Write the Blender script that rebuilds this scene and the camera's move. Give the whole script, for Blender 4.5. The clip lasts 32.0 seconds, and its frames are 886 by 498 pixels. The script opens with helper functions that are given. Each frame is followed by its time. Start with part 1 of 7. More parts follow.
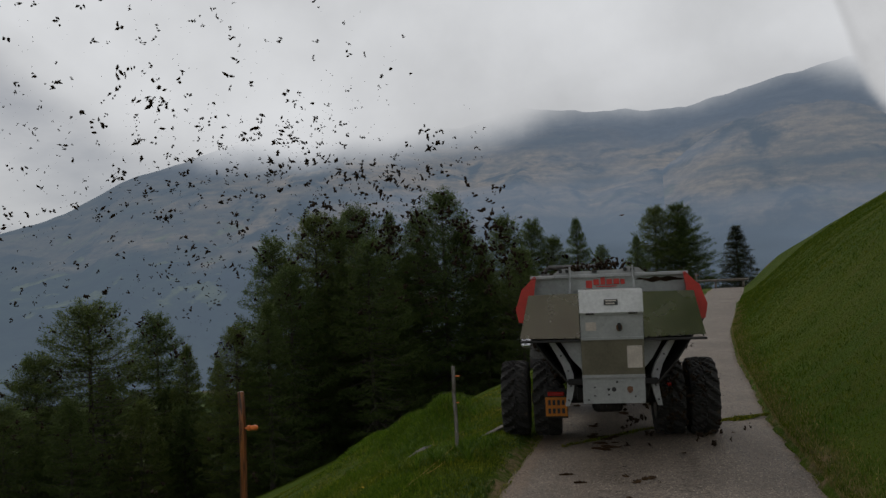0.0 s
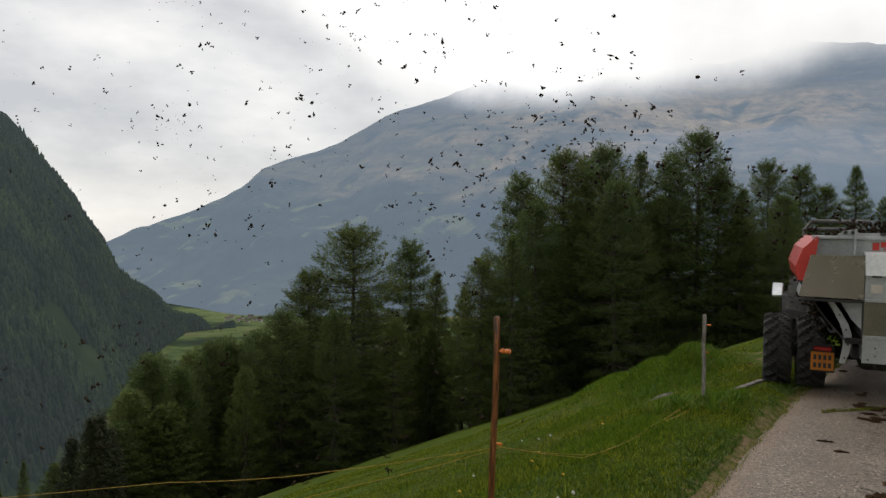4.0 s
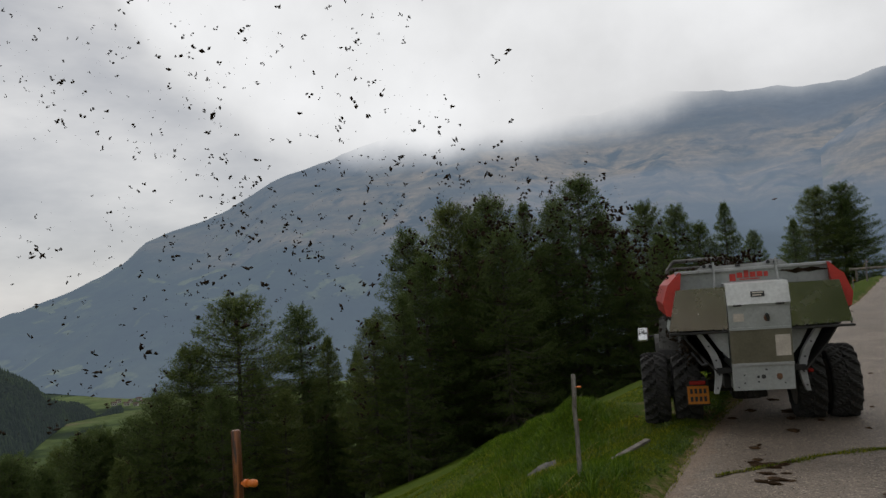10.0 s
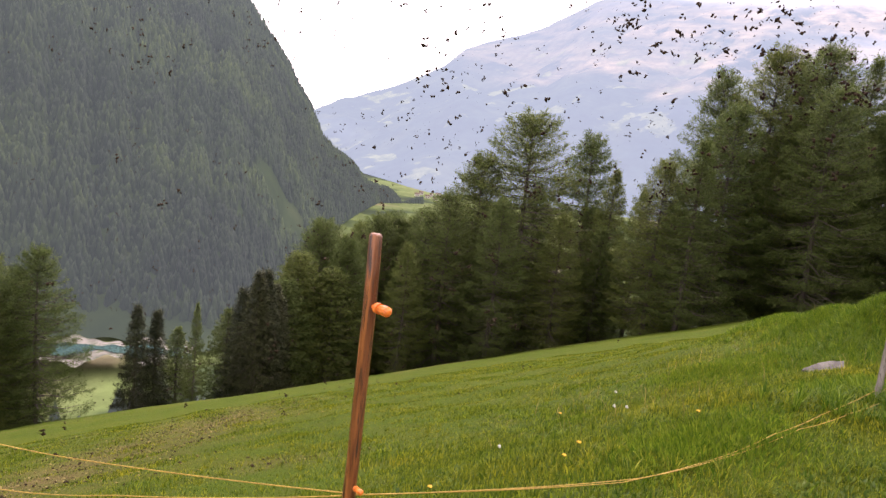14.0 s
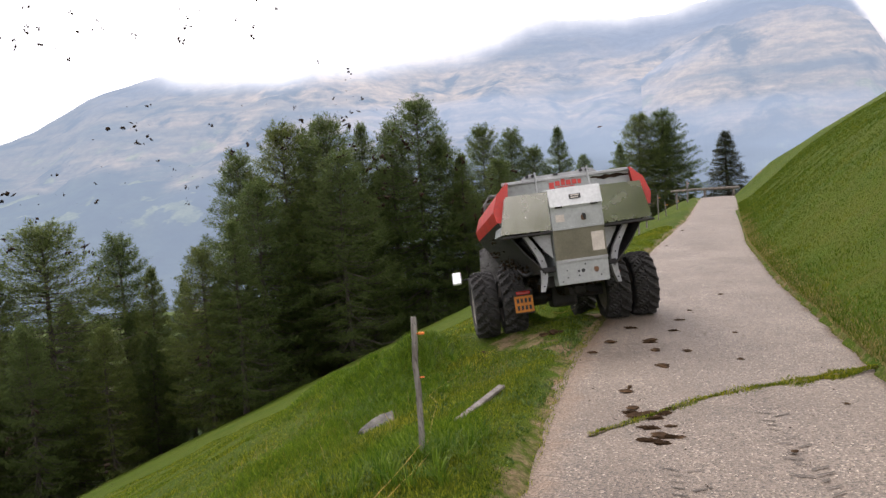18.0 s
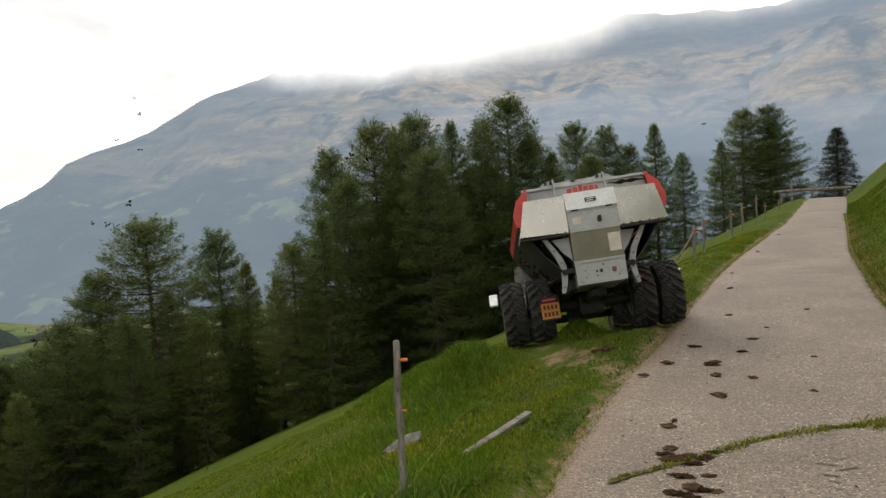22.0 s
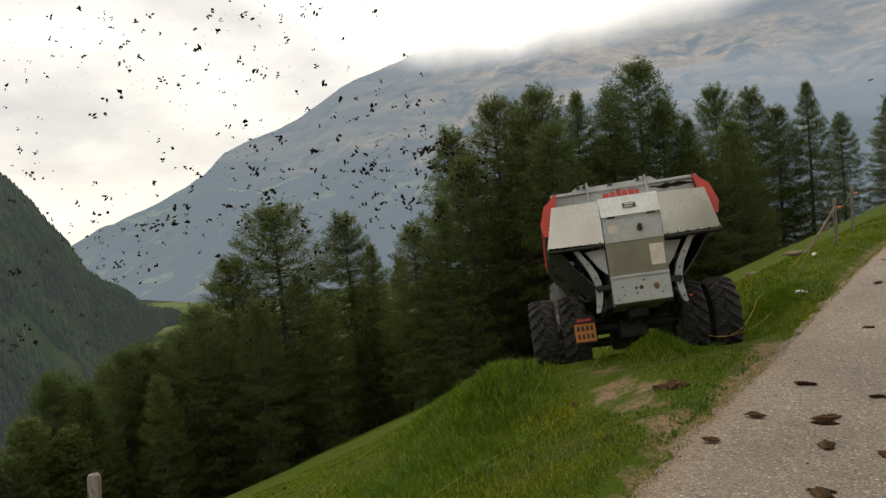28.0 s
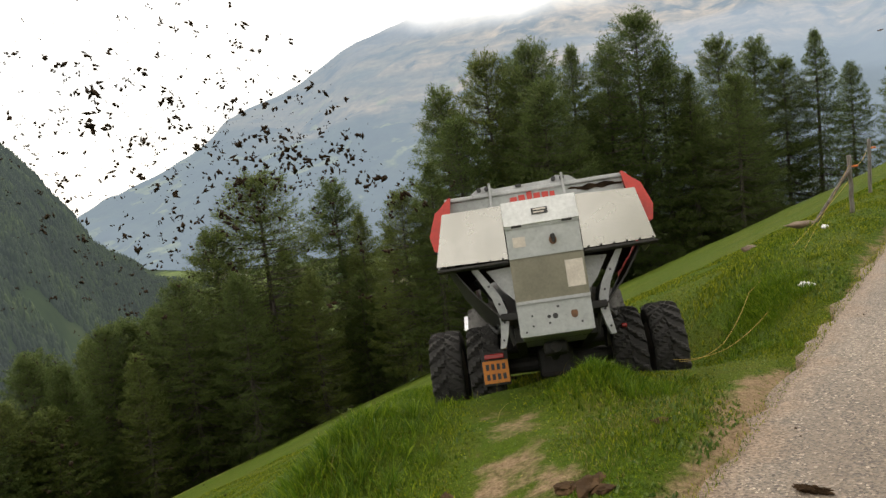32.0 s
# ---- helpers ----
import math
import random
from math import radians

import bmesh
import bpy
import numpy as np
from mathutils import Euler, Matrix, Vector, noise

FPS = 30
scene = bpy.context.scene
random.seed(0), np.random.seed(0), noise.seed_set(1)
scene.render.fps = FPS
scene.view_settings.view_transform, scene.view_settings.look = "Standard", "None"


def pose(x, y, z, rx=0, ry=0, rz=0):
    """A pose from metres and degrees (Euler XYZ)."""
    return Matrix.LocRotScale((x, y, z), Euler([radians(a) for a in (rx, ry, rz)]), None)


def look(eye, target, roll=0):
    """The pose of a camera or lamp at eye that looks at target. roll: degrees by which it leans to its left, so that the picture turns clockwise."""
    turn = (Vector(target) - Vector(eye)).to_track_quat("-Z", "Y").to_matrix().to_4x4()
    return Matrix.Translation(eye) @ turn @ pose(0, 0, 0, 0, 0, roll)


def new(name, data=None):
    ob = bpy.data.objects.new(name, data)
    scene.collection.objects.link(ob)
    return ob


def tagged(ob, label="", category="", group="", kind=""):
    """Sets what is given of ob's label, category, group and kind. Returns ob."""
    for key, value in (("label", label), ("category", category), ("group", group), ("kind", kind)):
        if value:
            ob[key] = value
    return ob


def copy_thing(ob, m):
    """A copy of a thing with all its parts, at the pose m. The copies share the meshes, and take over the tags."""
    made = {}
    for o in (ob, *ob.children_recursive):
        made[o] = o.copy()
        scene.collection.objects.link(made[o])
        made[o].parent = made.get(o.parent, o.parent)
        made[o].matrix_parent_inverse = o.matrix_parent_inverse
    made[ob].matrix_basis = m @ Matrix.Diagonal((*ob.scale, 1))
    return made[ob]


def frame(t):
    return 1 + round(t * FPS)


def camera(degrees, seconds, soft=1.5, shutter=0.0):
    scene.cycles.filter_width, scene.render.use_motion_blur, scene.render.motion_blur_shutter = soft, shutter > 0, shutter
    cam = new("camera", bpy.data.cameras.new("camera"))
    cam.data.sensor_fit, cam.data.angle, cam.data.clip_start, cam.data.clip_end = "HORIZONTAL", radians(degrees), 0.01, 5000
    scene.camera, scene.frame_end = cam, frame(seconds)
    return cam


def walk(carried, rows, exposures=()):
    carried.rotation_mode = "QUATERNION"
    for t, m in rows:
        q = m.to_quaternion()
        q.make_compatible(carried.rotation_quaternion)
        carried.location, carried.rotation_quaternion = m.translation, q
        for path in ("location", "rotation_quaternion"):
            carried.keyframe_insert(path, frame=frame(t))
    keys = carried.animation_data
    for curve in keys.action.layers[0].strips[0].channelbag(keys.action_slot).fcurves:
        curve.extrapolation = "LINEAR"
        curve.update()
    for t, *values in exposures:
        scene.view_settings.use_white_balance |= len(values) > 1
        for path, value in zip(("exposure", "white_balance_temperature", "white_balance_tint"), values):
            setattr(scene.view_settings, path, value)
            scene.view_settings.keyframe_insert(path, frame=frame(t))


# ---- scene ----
cam = camera(60.33, 32.0, soft=1.45)
PATH = [
    (0.0, 0.946, -1.825, 1.639, 7.65, 3.78, 2.87),
    (0.5, 0.931, -1.808, 1.625, 5.18, 1.71, 2.03),
    (1.0, 0.883, -1.779, 1.636, 6.79, 1.20, 2.72),
    (1.5, 0.847, -1.904, 1.660, 17.66, 4.62, -0.61),
    (2.0, 0.819, -1.939, 1.639, 25.09, 3.26, -2.32),
    (2.5, 0.804, -1.918, 1.629, 27.00, 1.43, -1.91),
    (4.5, 0.930, -1.891, 1.616, 23.95, -1.87, -0.53),
    (5.0, 0.942, -1.723, 1.602, 16.24, -3.61, 1.21),
    (5.5, 0.872, -1.444, 1.624, 14.07, -0.40, 2.09),
    (6.0, 0.860, -1.183, 1.634, 7.60, -1.35, 1.78),
    (6.5, 0.941, -0.951, 1.634, 8.86, -0.71, 3.92),
    (7.0, 0.996, -0.768, 1.638, 6.59, 0.41, 3.86),
    (7.5, 0.961, -0.719, 1.631, 5.15, 1.00, 4.05),
    (8.0, 0.913, -0.699, 1.631, 3.89, 0.14, 2.92),
    (8.5, 0.872, -0.700, 1.634, 6.87, 1.11, 2.86),
    (9.0, 0.848, -0.691, 1.637, 7.85, 0.83, 3.11),
    (9.5, 0.850, -0.604, 1.628, 11.27, 0.54, 2.39),
    (10.0, 0.952, -0.425, 1.648, 18.05, 3.66, 3.23),
    (10.5, 0.982, -0.320, 1.631, 19.29, 2.34, 3.74),
    (11.0, 0.915, -0.061, 1.621, 16.76, 0.47, 0.29),
    (11.5, 0.863, 0.150, 1.597, 21.89, -2.22, -0.01),
    (12.0, 0.903, 0.373, 1.571, 30.61, -4.86, 0.27),
    (12.5, 0.865, 0.493, 1.542, 36.09, -6.38, -1.51),
    (13.0, 0.747, 0.571, 1.537, 35.18, -6.83, -4.41),
    (13.5, 0.678, 0.611, 1.523, 38.51, -8.84, -6.65),
    (14.0, 0.699, 0.601, 1.526, 40.26, -9.83, -6.63),
    (14.5, 0.627, 0.621, 1.527, 46.34, -10.18, -3.44),
    (16.5, 0.324, 0.784, 1.545, 33.66, -12.61, -0.30),
    (17.0, 0.268, 0.916, 1.550, 17.81, -10.80, -0.69),
    (17.5, 0.517, 1.163, 1.601, 5.89, -4.42, 4.15),
    (18.0, 0.683, 1.328, 1.579, 6.02, -2.70, 3.86),
    (18.5, 0.813, 1.497, 1.560, 7.21, -4.00, 2.97),
    (19.0, 0.926, 1.714, 1.594, 8.58, -4.53, 3.81),
    (19.5, 1.101, 1.844, 1.589, 11.93, -4.27, 2.90),
    (20.0, 1.211, 1.793, 1.594, 12.56, -4.09, 4.67),
    (20.5, 1.259, 1.753, 1.597, 12.41, -3.23, 5.06),
    (21.0, 1.265, 1.792, 1.598, 12.31, -2.87, 5.52),
    (21.5, 1.238, 1.865, 1.601, 12.39, -3.09, 5.55),
    (22.0, 1.176, 2.040, 1.600, 13.22, -2.38, 3.33),
    (22.5, 1.186, 2.177, 1.588, 13.39, -4.84, 4.39),
    (23.0, 1.292, 2.373, 1.595, 15.28, -4.40, 4.47),
    (23.5, 1.403, 2.557, 1.577, 16.80, -4.66, 5.76),
    (24.0, 1.440, 2.814, 1.580, 16.78, -4.30, 5.37),
    (24.5, 1.514, 3.038, 1.574, 15.68, -2.90, 4.34),
    (25.0, 1.627, 3.272, 1.567, 19.53, -3.49, 5.66),
    (25.5, 1.711, 3.486, 1.557, 19.85, -4.34, 5.63),
    (26.0, 1.709, 3.737, 1.538, 21.38, -4.53, 3.58),
    (26.5, 1.731, 3.945, 1.563, 22.02, -4.06, 4.48),
    (28.5, 1.771, 4.614, 1.624, 24.45, -2.92, 4.47),
    (29.0, 1.801, 4.882, 1.613, 26.24, -2.34, 2.85),
    (29.5, 1.814, 5.206, 1.579, 25.10, -4.81, 4.42),
    (30.0, 1.781, 5.559, 1.563, 21.78, -3.99, 1.20),
    (30.5, 1.812, 5.946, 1.534, 19.67, -6.55, 4.57),
    (31.0, 1.871, 6.340, 1.567, 21.71, -7.07, 3.51),
    (31.5, 1.835, 6.755, 1.558, 23.45, -5.50, 3.17),
    (32.0, 1.839, 7.128, 1.581, 24.03, -6.11, 6.40),
]
walk(cam, [(t, pose(x, y, z, 90 + p, r, a)) for t, x, y, z, a, p, r in PATH],
     exposures=[(0.0, -0.68, 6500, 10), (1.0, -0.22, 6700, 10), (2.0, -0.7, 6500, 10), (2.5, -0.7, 6500, 10), (4.5, 0.3, 6900, 10), (5.5, 0.35, 7000, 10), (6.5, 0.2, 7000, 10), (8.0, 0.05, 6800, 10),
                (9.5, -0.1, 6700, 10), (10.2, -0.35, 6600, 10), (11.2, -0.3, 6700, 10), (12.0, 0.4, 6900, 10), (12.6, 1.1, 6900, 14), (13.5, 1.66, 7200, 32), (14.5, 1.8, 7200, 33), (16.5, 1.88, 6700, 46), (17.2, 1.95, 6700, 54),
                (18.2, 1.05, 6700, 14), (20.0, 0.95, 6900, 10), (22.0, 0.6, 7200, 10), (23.0, 0.75, 7300, 10), (24.5, 0.68, 7400, 10), (26.0, 0.52, 7500, 10), (28.5, 0.4, 7500, 10), (30.0, 0.6, 7500, 10), (31.0, 1.0, 7400, 10), (32.0, 1.0, 7400, 10)])

# ---- sky, sun ----
SUN_AZ, SUN_EL = 35.0, 48.0
world = bpy.data.worlds.new("overcast_sky")
scene.world = world
world.use_nodes = True
wn, wl = world.node_tree.nodes, world.node_tree.links
wn.clear()
w_sky = wn.new("ShaderNodeTexSky")
w_sky.sky_type, w_sky.sun_disc = "NISHITA", False
w_sky.sun_elevation, w_sky.sun_rotation = radians(SUN_EL), radians(-SUN_AZ)
w_co = wn.new("ShaderNodeTexCoord")
w_map = wn.new("ShaderNodeMapping")
w_map.inputs["Scale"].default_value = (1.6, 1.6, 4.0)
w_noise = wn.new("ShaderNodeTexNoise")
w_noise.inputs["Scale"].default_value, w_noise.inputs["Detail"].default_value, w_noise.inputs["Roughness"].default_value = 1.4, 6, 0.55
w_ramp = wn.new("ShaderNodeValToRGB")
w_ramp.color_ramp.elements[0].position, w_ramp.color_ramp.elements[0].color = 0.36, (0.54, 0.56, 0.6, 1)
w_ramp.color_ramp.elements[1].position, w_ramp.color_ramp.elements[1].color = 0.62, (1.0, 1.0, 1.0, 1)
w_scale = wn.new("ShaderNodeMix")
w_scale.data_type, w_scale.blend_type = "RGBA", "MIX"
w_mul = wn.new("ShaderNodeMix")
w_mul.data_type, w_mul.blend_type = "RGBA", "MULTIPLY"
w_mul.inputs[0].default_value, w_mul.inputs[7].default_value = 1.0, (0.1, 0.1, 0.1, 1)
w_scale.inputs[0].default_value = 0.9
w_bg, w_out = wn.new("ShaderNodeBackground"), wn.new("ShaderNodeOutputWorld")
wl.new(w_co.outputs["Generated"], w_map.inputs["Vector"])
wl.new(w_map.outputs["Vector"], w_noise.inputs["Vector"])
wl.new(w_noise.outputs["Fac"], w_ramp.inputs["Fac"])
wl.new(w_sky.outputs["Color"], w_mul.inputs[6])
wl.new(w_mul.outputs[2], w_scale.inputs[6])
wl.new(w_ramp.outputs["Color"], w_scale.inputs[7])
wl.new(w_scale.outputs[2], w_bg.inputs["Color"])
w_bg.inputs["Strength"].default_value = 1.0
wl.new(w_bg.outputs["Background"], w_out.inputs["Surface"])

sun = new("sun", bpy.data.lights.new("sun", "SUN"))
sun.data.energy, sun.data.angle, sun.data.color = 0.8, radians(18), (1.0, 0.97, 0.92)
sun.matrix_world = look((0, 0, 60), (60 * math.sin(radians(SUN_AZ)), -60 * math.cos(radians(SUN_AZ)), 60 - 60 * math.tan(radians(SUN_EL))))


# ---- materials ----
def node_material(name):
    m = bpy.data.materials.new(name)
    m.use_nodes = True
    return m, m.node_tree.nodes, m.node_tree.links, m.node_tree.nodes["Principled BSDF"]


def noise_node(n, l, coord, scale, detail=4.0, rough=0.55):
    t = n.new("ShaderNodeTexNoise")
    t.inputs["Scale"].default_value, t.inputs["Detail"].default_value, t.inputs["Roughness"].default_value = scale, detail, rough
    l.new(coord, t.inputs["Vector"])
    return t.outputs["Fac"]


def ramp_node(n, l, fac, stops):
    r = n.new("ShaderNodeValToRGB")
    e = r.color_ramp.elements
    while len(e) < len(stops):
        e.new(0.5)
    for k, (p, c) in enumerate(stops):
        e[k].position, e[k].color = p, (*c, 1)
    l.new(fac, r.inputs["Fac"])
    return r.outputs["Color"]


def mix_node(n, l, fac, a, b, blend="MIX"):
    m = n.new("ShaderNodeMix")
    m.data_type, m.blend_type = "RGBA", blend
    for k, v in ((0, fac), (6, a), (7, b)):
        if isinstance(v, (float, int)):
            m.inputs[k].default_value = v
        elif isinstance(v, tuple):
            m.inputs[k].default_value = (*v, 1)
        else:
            l.new(v, m.inputs[k])
    return m.outputs[2]


def math_node(n, l, op, a, b=None, clamp=False):
    k = n.new("ShaderNodeMath")
    k.operation, k.use_clamp = op, clamp
    for i, v in enumerate((a, b)):
        if isinstance(v, (float, int)):
            k.inputs[i].default_value = v
        elif v is not None:
            l.new(v, k.inputs[i])
    return k.outputs[0]


def span_node(n, l, v, a, b, c=0.0, d=1.0):
    r = n.new("ShaderNodeMapRange")
    r.interpolation_type = "SMOOTHSTEP"
    for k, q in zip(("From Min", "From Max", "To Min", "To Max"), (a, b, c, d)):
        r.inputs[k].default_value = q
    l.new(v, r.inputs["Value"])
    return r.outputs["Result"]


def bump_node(n, l, b, height, strength, dist=0.02):
    k = n.new("ShaderNodeBump")
    k.inputs["Strength"].default_value, k.inputs["Distance"].default_value = strength, dist
    l.new(height, k.inputs["Height"])
    l.new(k.outputs["Normal"], b.inputs["Normal"])


def surface(name, col, col2=None, rough=0.6, metal=0.0, scale=3.0, fine=40.0, bump=0.3, dirt=None, dirt_at=0.62, rand=0.0, stretch=1.0):
    """A weathered surface: two tones at a large scale, grain at a fine one, and stains."""
    m, n, l, b = node_material(name)
    co = n.new("ShaderNodeTexCoord").outputs["Object"]
    if stretch != 1.0:
        lie = n.new("ShaderNodeMapping")
        lie.inputs["Scale"].default_value = (1, 1, stretch)
        l.new(co, lie.inputs["Vector"])
        co = lie.outputs["Vector"]
    big, small = noise_node(n, l, co, scale, 5), noise_node(n, l, co, fine, 3)
    col2 = col2 or tuple(c * 0.72 for c in col)
    c = ramp_node(n, l, big, [(0.35, col2), (0.65, col)])
    c = mix_node(n, l, 0.35, c, ramp_node(n, l, small, [(0.3, (0.45, 0.45, 0.45)), (0.7, (1, 1, 1))]), "MULTIPLY")
    if dirt:
        f = ramp_node(n, l, noise_node(n, l, co, scale * 2.3, 8, 0.65), [(dirt_at, (0, 0, 0)), (dirt_at + 0.1, (1, 1, 1))])
        c = mix_node(n, l, f, c, dirt)
    if rand:
        inf = n.new("ShaderNodeObjectInfo").outputs["Random"]
        c = mix_node(n, l, rand, c, ramp_node(n, l, inf, [(0.0, (0.55, 0.55, 0.5)), (1.0, (1.2, 1.15, 1.0))]), "MULTIPLY")
    l.new(c, b.inputs["Base Color"])
    r = ramp_node(n, l, small, [(0.2, (rough * 0.75,) * 3), (0.8, (min(1, rough * 1.2),) * 3)])
    l.new(r, b.inputs["Roughness"])
    b.inputs["Metallic"].default_value = metal
    if bump:
        bump_node(n, l, b, small, bump)
    return m


def island_leaf(name, dark, light, trans=0.25, rough=0.6, patchy=False, sheen=0.15):
    """Foliage whose pieces differ from one another."""
    m, n, l, b = node_material(name)
    isl = n.new("ShaderNodeNewGeometry").outputs["Random Per Island"]
    inf = n.new("ShaderNodeObjectInfo").outputs["Random"]
    c = ramp_node(n, l, isl, [(0.0, dark), (0.6, tuple(0.62 * a + 0.38 * b_ for a, b_ in zip(dark, light))), (1.0, light)])
    c = mix_node(n, l, 0.5, c, ramp_node(n, l, inf, [(0.0, (0.7, 0.78, 0.7)), (0.5, (1.0, 1.0, 1.0)), (1.0, (1.3, 1.1, 0.8))]), "MULTIPLY")
    if patchy:
        where = noise_node(n, l, n.new("ShaderNodeTexCoord").outputs["Object"], 0.9, 5, 0.6)
        c = mix_node(n, l, 1.0, c, ramp_node(n, l, where, [(0.34, (0.72, 0.9, 0.75)), (0.5, (1.0, 1.0, 1.0)), (0.66, (1.28, 1.1, 1.0))]), "MULTIPLY")
    l.new(c, b.inputs["Base Color"])
    b.inputs["Roughness"].default_value, b.inputs["Specular IOR Level"].default_value = rough, sheen
    b.inputs["Transmission Weight"].default_value = 0.0
    tr = n.new("ShaderNodeBsdfTranslucent")
    l.new(c, tr.inputs["Color"])
    mx = n.new("ShaderNodeMixShader")
    mx.inputs[0].default_value = trans
    l.new(b.outputs[0], mx.inputs[1]), l.new(tr.outputs[0], mx.inputs[2])
    l.new(mx.outputs[0], n["Material Output"].inputs["Surface"])
    return m


def meadow_material():
    m, n, l, b = node_material("meadow_turf")
    co = n.new("ShaderNodeTexCoord").outputs["Object"]
    big, mid, small = noise_node(n, l, co, 0.22, 5), noise_node(n, l, co, 2.4, 6, 0.65), noise_node(n, l, co, 34, 4, 0.7)
    c = ramp_node(n, l, big, [(0.3, (0.04, 0.08, 0.004)), (0.5, (0.058, 0.098, 0.006)), (0.72, (0.085, 0.112, 0.009))])
    c = mix_node(n, l, ramp_node(n, l, mid, [(0.42, (0, 0, 0)), (0.7, (0.6,) * 3)]), c, (0.1, 0.1, 0.018))
    grain = noise_node(n, l, co, 130, 3, 0.7)
    c = mix_node(n, l, 0.7, c, ramp_node(n, l, grain, [(0.32, (0.35, 0.36, 0.34)), (0.62, (1.3, 1.3, 1.15))]), "MULTIPLY")
    c = mix_node(n, l, 0.75, c, ramp_node(n, l, small, [(0.25, (0.35, 0.38, 0.35)), (0.62, (1.15, 1.15, 1.05))]), "MULTIPLY")
    at = n.new("ShaderNodeAttribute")
    at.attribute_name = "bare"
    soil = ramp_node(n, l, small, [(0.25, (0.1, 0.064, 0.036)), (0.7, (0.33, 0.235, 0.145))])
    edge = n.new("ShaderNodeMath")
    edge.operation = "MULTIPLY_ADD"
    l.new(mid, edge.inputs[0])
    edge.inputs[1].default_value = 1.5
    l.new(at.outputs["Fac"], edge.inputs[2])
    sub = n.new("ShaderNodeMapRange")
    sub.inputs["From Min"].default_value, sub.inputs["From Max"].default_value = 1.3, 1.75
    l.new(math_node(n, l, "ADD", edge.outputs[0], math_node(n, l, "MULTIPLY", math_node(n, l, "SUBTRACT", noise_node(n, l, co, 11, 5, 0.7), 0.5), 1.1)), sub.inputs["Value"])
    c = mix_node(n, l, sub.outputs["Result"], c, soil)
    dg = n.new("ShaderNodeAttribute")
    dg.attribute_name = "dunged"
    patchy = math_node(n, l, "MULTIPLY", dg.outputs["Fac"], span_node(n, l, noise_node(n, l, co, 7, 5, 0.7), 0.32, 0.55, 0.45, 1.0))
    c = mix_node(n, l, patchy, c, ramp_node(n, l, small, [(0.3, (0.045, 0.03, 0.013)), (0.5, (0.105, 0.08, 0.03)), (0.66, (0.2, 0.175, 0.06))]))
    # wooded ground where the sheet falls away, valley fields at its foot
    wd = n.new("ShaderNodeAttribute")
    wd.attribute_name = "wood"
    floor_c = ramp_node(n, l, noise_node(n, l, co, 0.35, 6, 0.7), [(0.35, (0.035, 0.045, 0.018)), (0.7, (0.085, 0.08, 0.04))])
    c = mix_node(n, l, wd.outputs["Fac"], c, floor_c)
    va = n.new("ShaderNodeAttribute")
    va.attribute_name = "valley"
    fields = ramp_node(n, l, noise_node(n, l, co, 0.006, 3), [(0.4, (0.03, 0.048, 0.03)), (0.46, (0.055, 0.085, 0.035)), (0.5, (0.12, 0.165, 0.06)), (0.6, (0.15, 0.185, 0.075)), (0.66, (0.21, 0.19, 0.12))])
    fields = mix_node(n, l, 0.8, fields, ramp_node(n, l, noise_node(n, l, co, 0.05, 6, 0.7), [(0.3, (0.5, 0.53, 0.5)), (0.65, (1.15, 1.15, 1.1))]), "MULTIPLY")
    c = mix_node(n, l, va.outputs["Fac"], c, fields)
    l.new(c, b.inputs["Base Color"])
    b.inputs["Roughness"].default_value, b.inputs["Specular IOR Level"].default_value = 0.95, 0.1
    bump_node(n, l, b, small, 0.8, 0.05)
    return m


def asphalt_material():
    m, n, l, b = node_material("worn_asphalt")
    co = n.new("ShaderNodeTexCoord").outputs["Object"]
    vor = n.new("ShaderNodeTexVoronoi")
    vor.inputs["Scale"].default_value = 84
    l.new(co, vor.inputs["Vector"])
    stones = ramp_node(n, l, vor.outputs["Color"], [(0.12, (0.066, 0.056, 0.047)), (0.5, (0.178, 0.155, 0.134)), (0.8, (0.25, 0.215, 0.18)), (0.95, (0.55, 0.5, 0.44))])
    big = ramp_node(n, l, noise_node(n, l, co, 0.7, 6, 0.6), [(0.3, (0.68, 0.6, 0.52)), (0.7, (1.18, 1.09, 0.98))])
    c = mix_node(n, l, 1.0, stones, big, "MULTIPLY")
    st = n.new("ShaderNodeMapping")
    st.inputs["Scale"].default_value, st.inputs["Rotation"].default_value = (3.2, 0.5, 1), (0, 0, radians(10))
    l.new(co, st.inputs["Vector"])
    smear = ramp_node(n, l, noise_node(n, l, st.outputs["Vector"], 1.1, 8, 0.7), [(0.48, (0, 0, 0)), (0.7, (0.55,) * 3)])
    c = mix_node(n, l, smear, c, (0.15, 0.112, 0.08))
    edge = n.new("ShaderNodeAttribute")
    edge.attribute_name = "bare"
    gr = n.new("ShaderNodeMath")
    gr.operation = "MULTIPLY_ADD"
    l.new(noise_node(n, l, co, 3.5, 6, 0.7), gr.inputs[0])
    gr.inputs[1].default_value = 0.9
    l.new(edge.outputs["Fac"], gr.inputs[2])
    mr = n.new("ShaderNodeMapRange")
    mr.inputs["From Min"].default_value, mr.inputs["From Max"].default_value = 0.85, 1.25
    l.new(gr.outputs[0], mr.inputs["Value"])
    c = mix_node(n, l, mr.outputs["Result"], c, ramp_node(n, l, vor.outputs["Color"], [(0.2, (0.1, 0.066, 0.042)), (0.8, (0.26, 0.185, 0.125))]))
    l.new(c, b.inputs["Base Color"])
    b.inputs["Roughness"].default_value = 0.62
    bump_node(n, l, b, vor.outputs["Distance"], 0.7, 0.012)
    return m


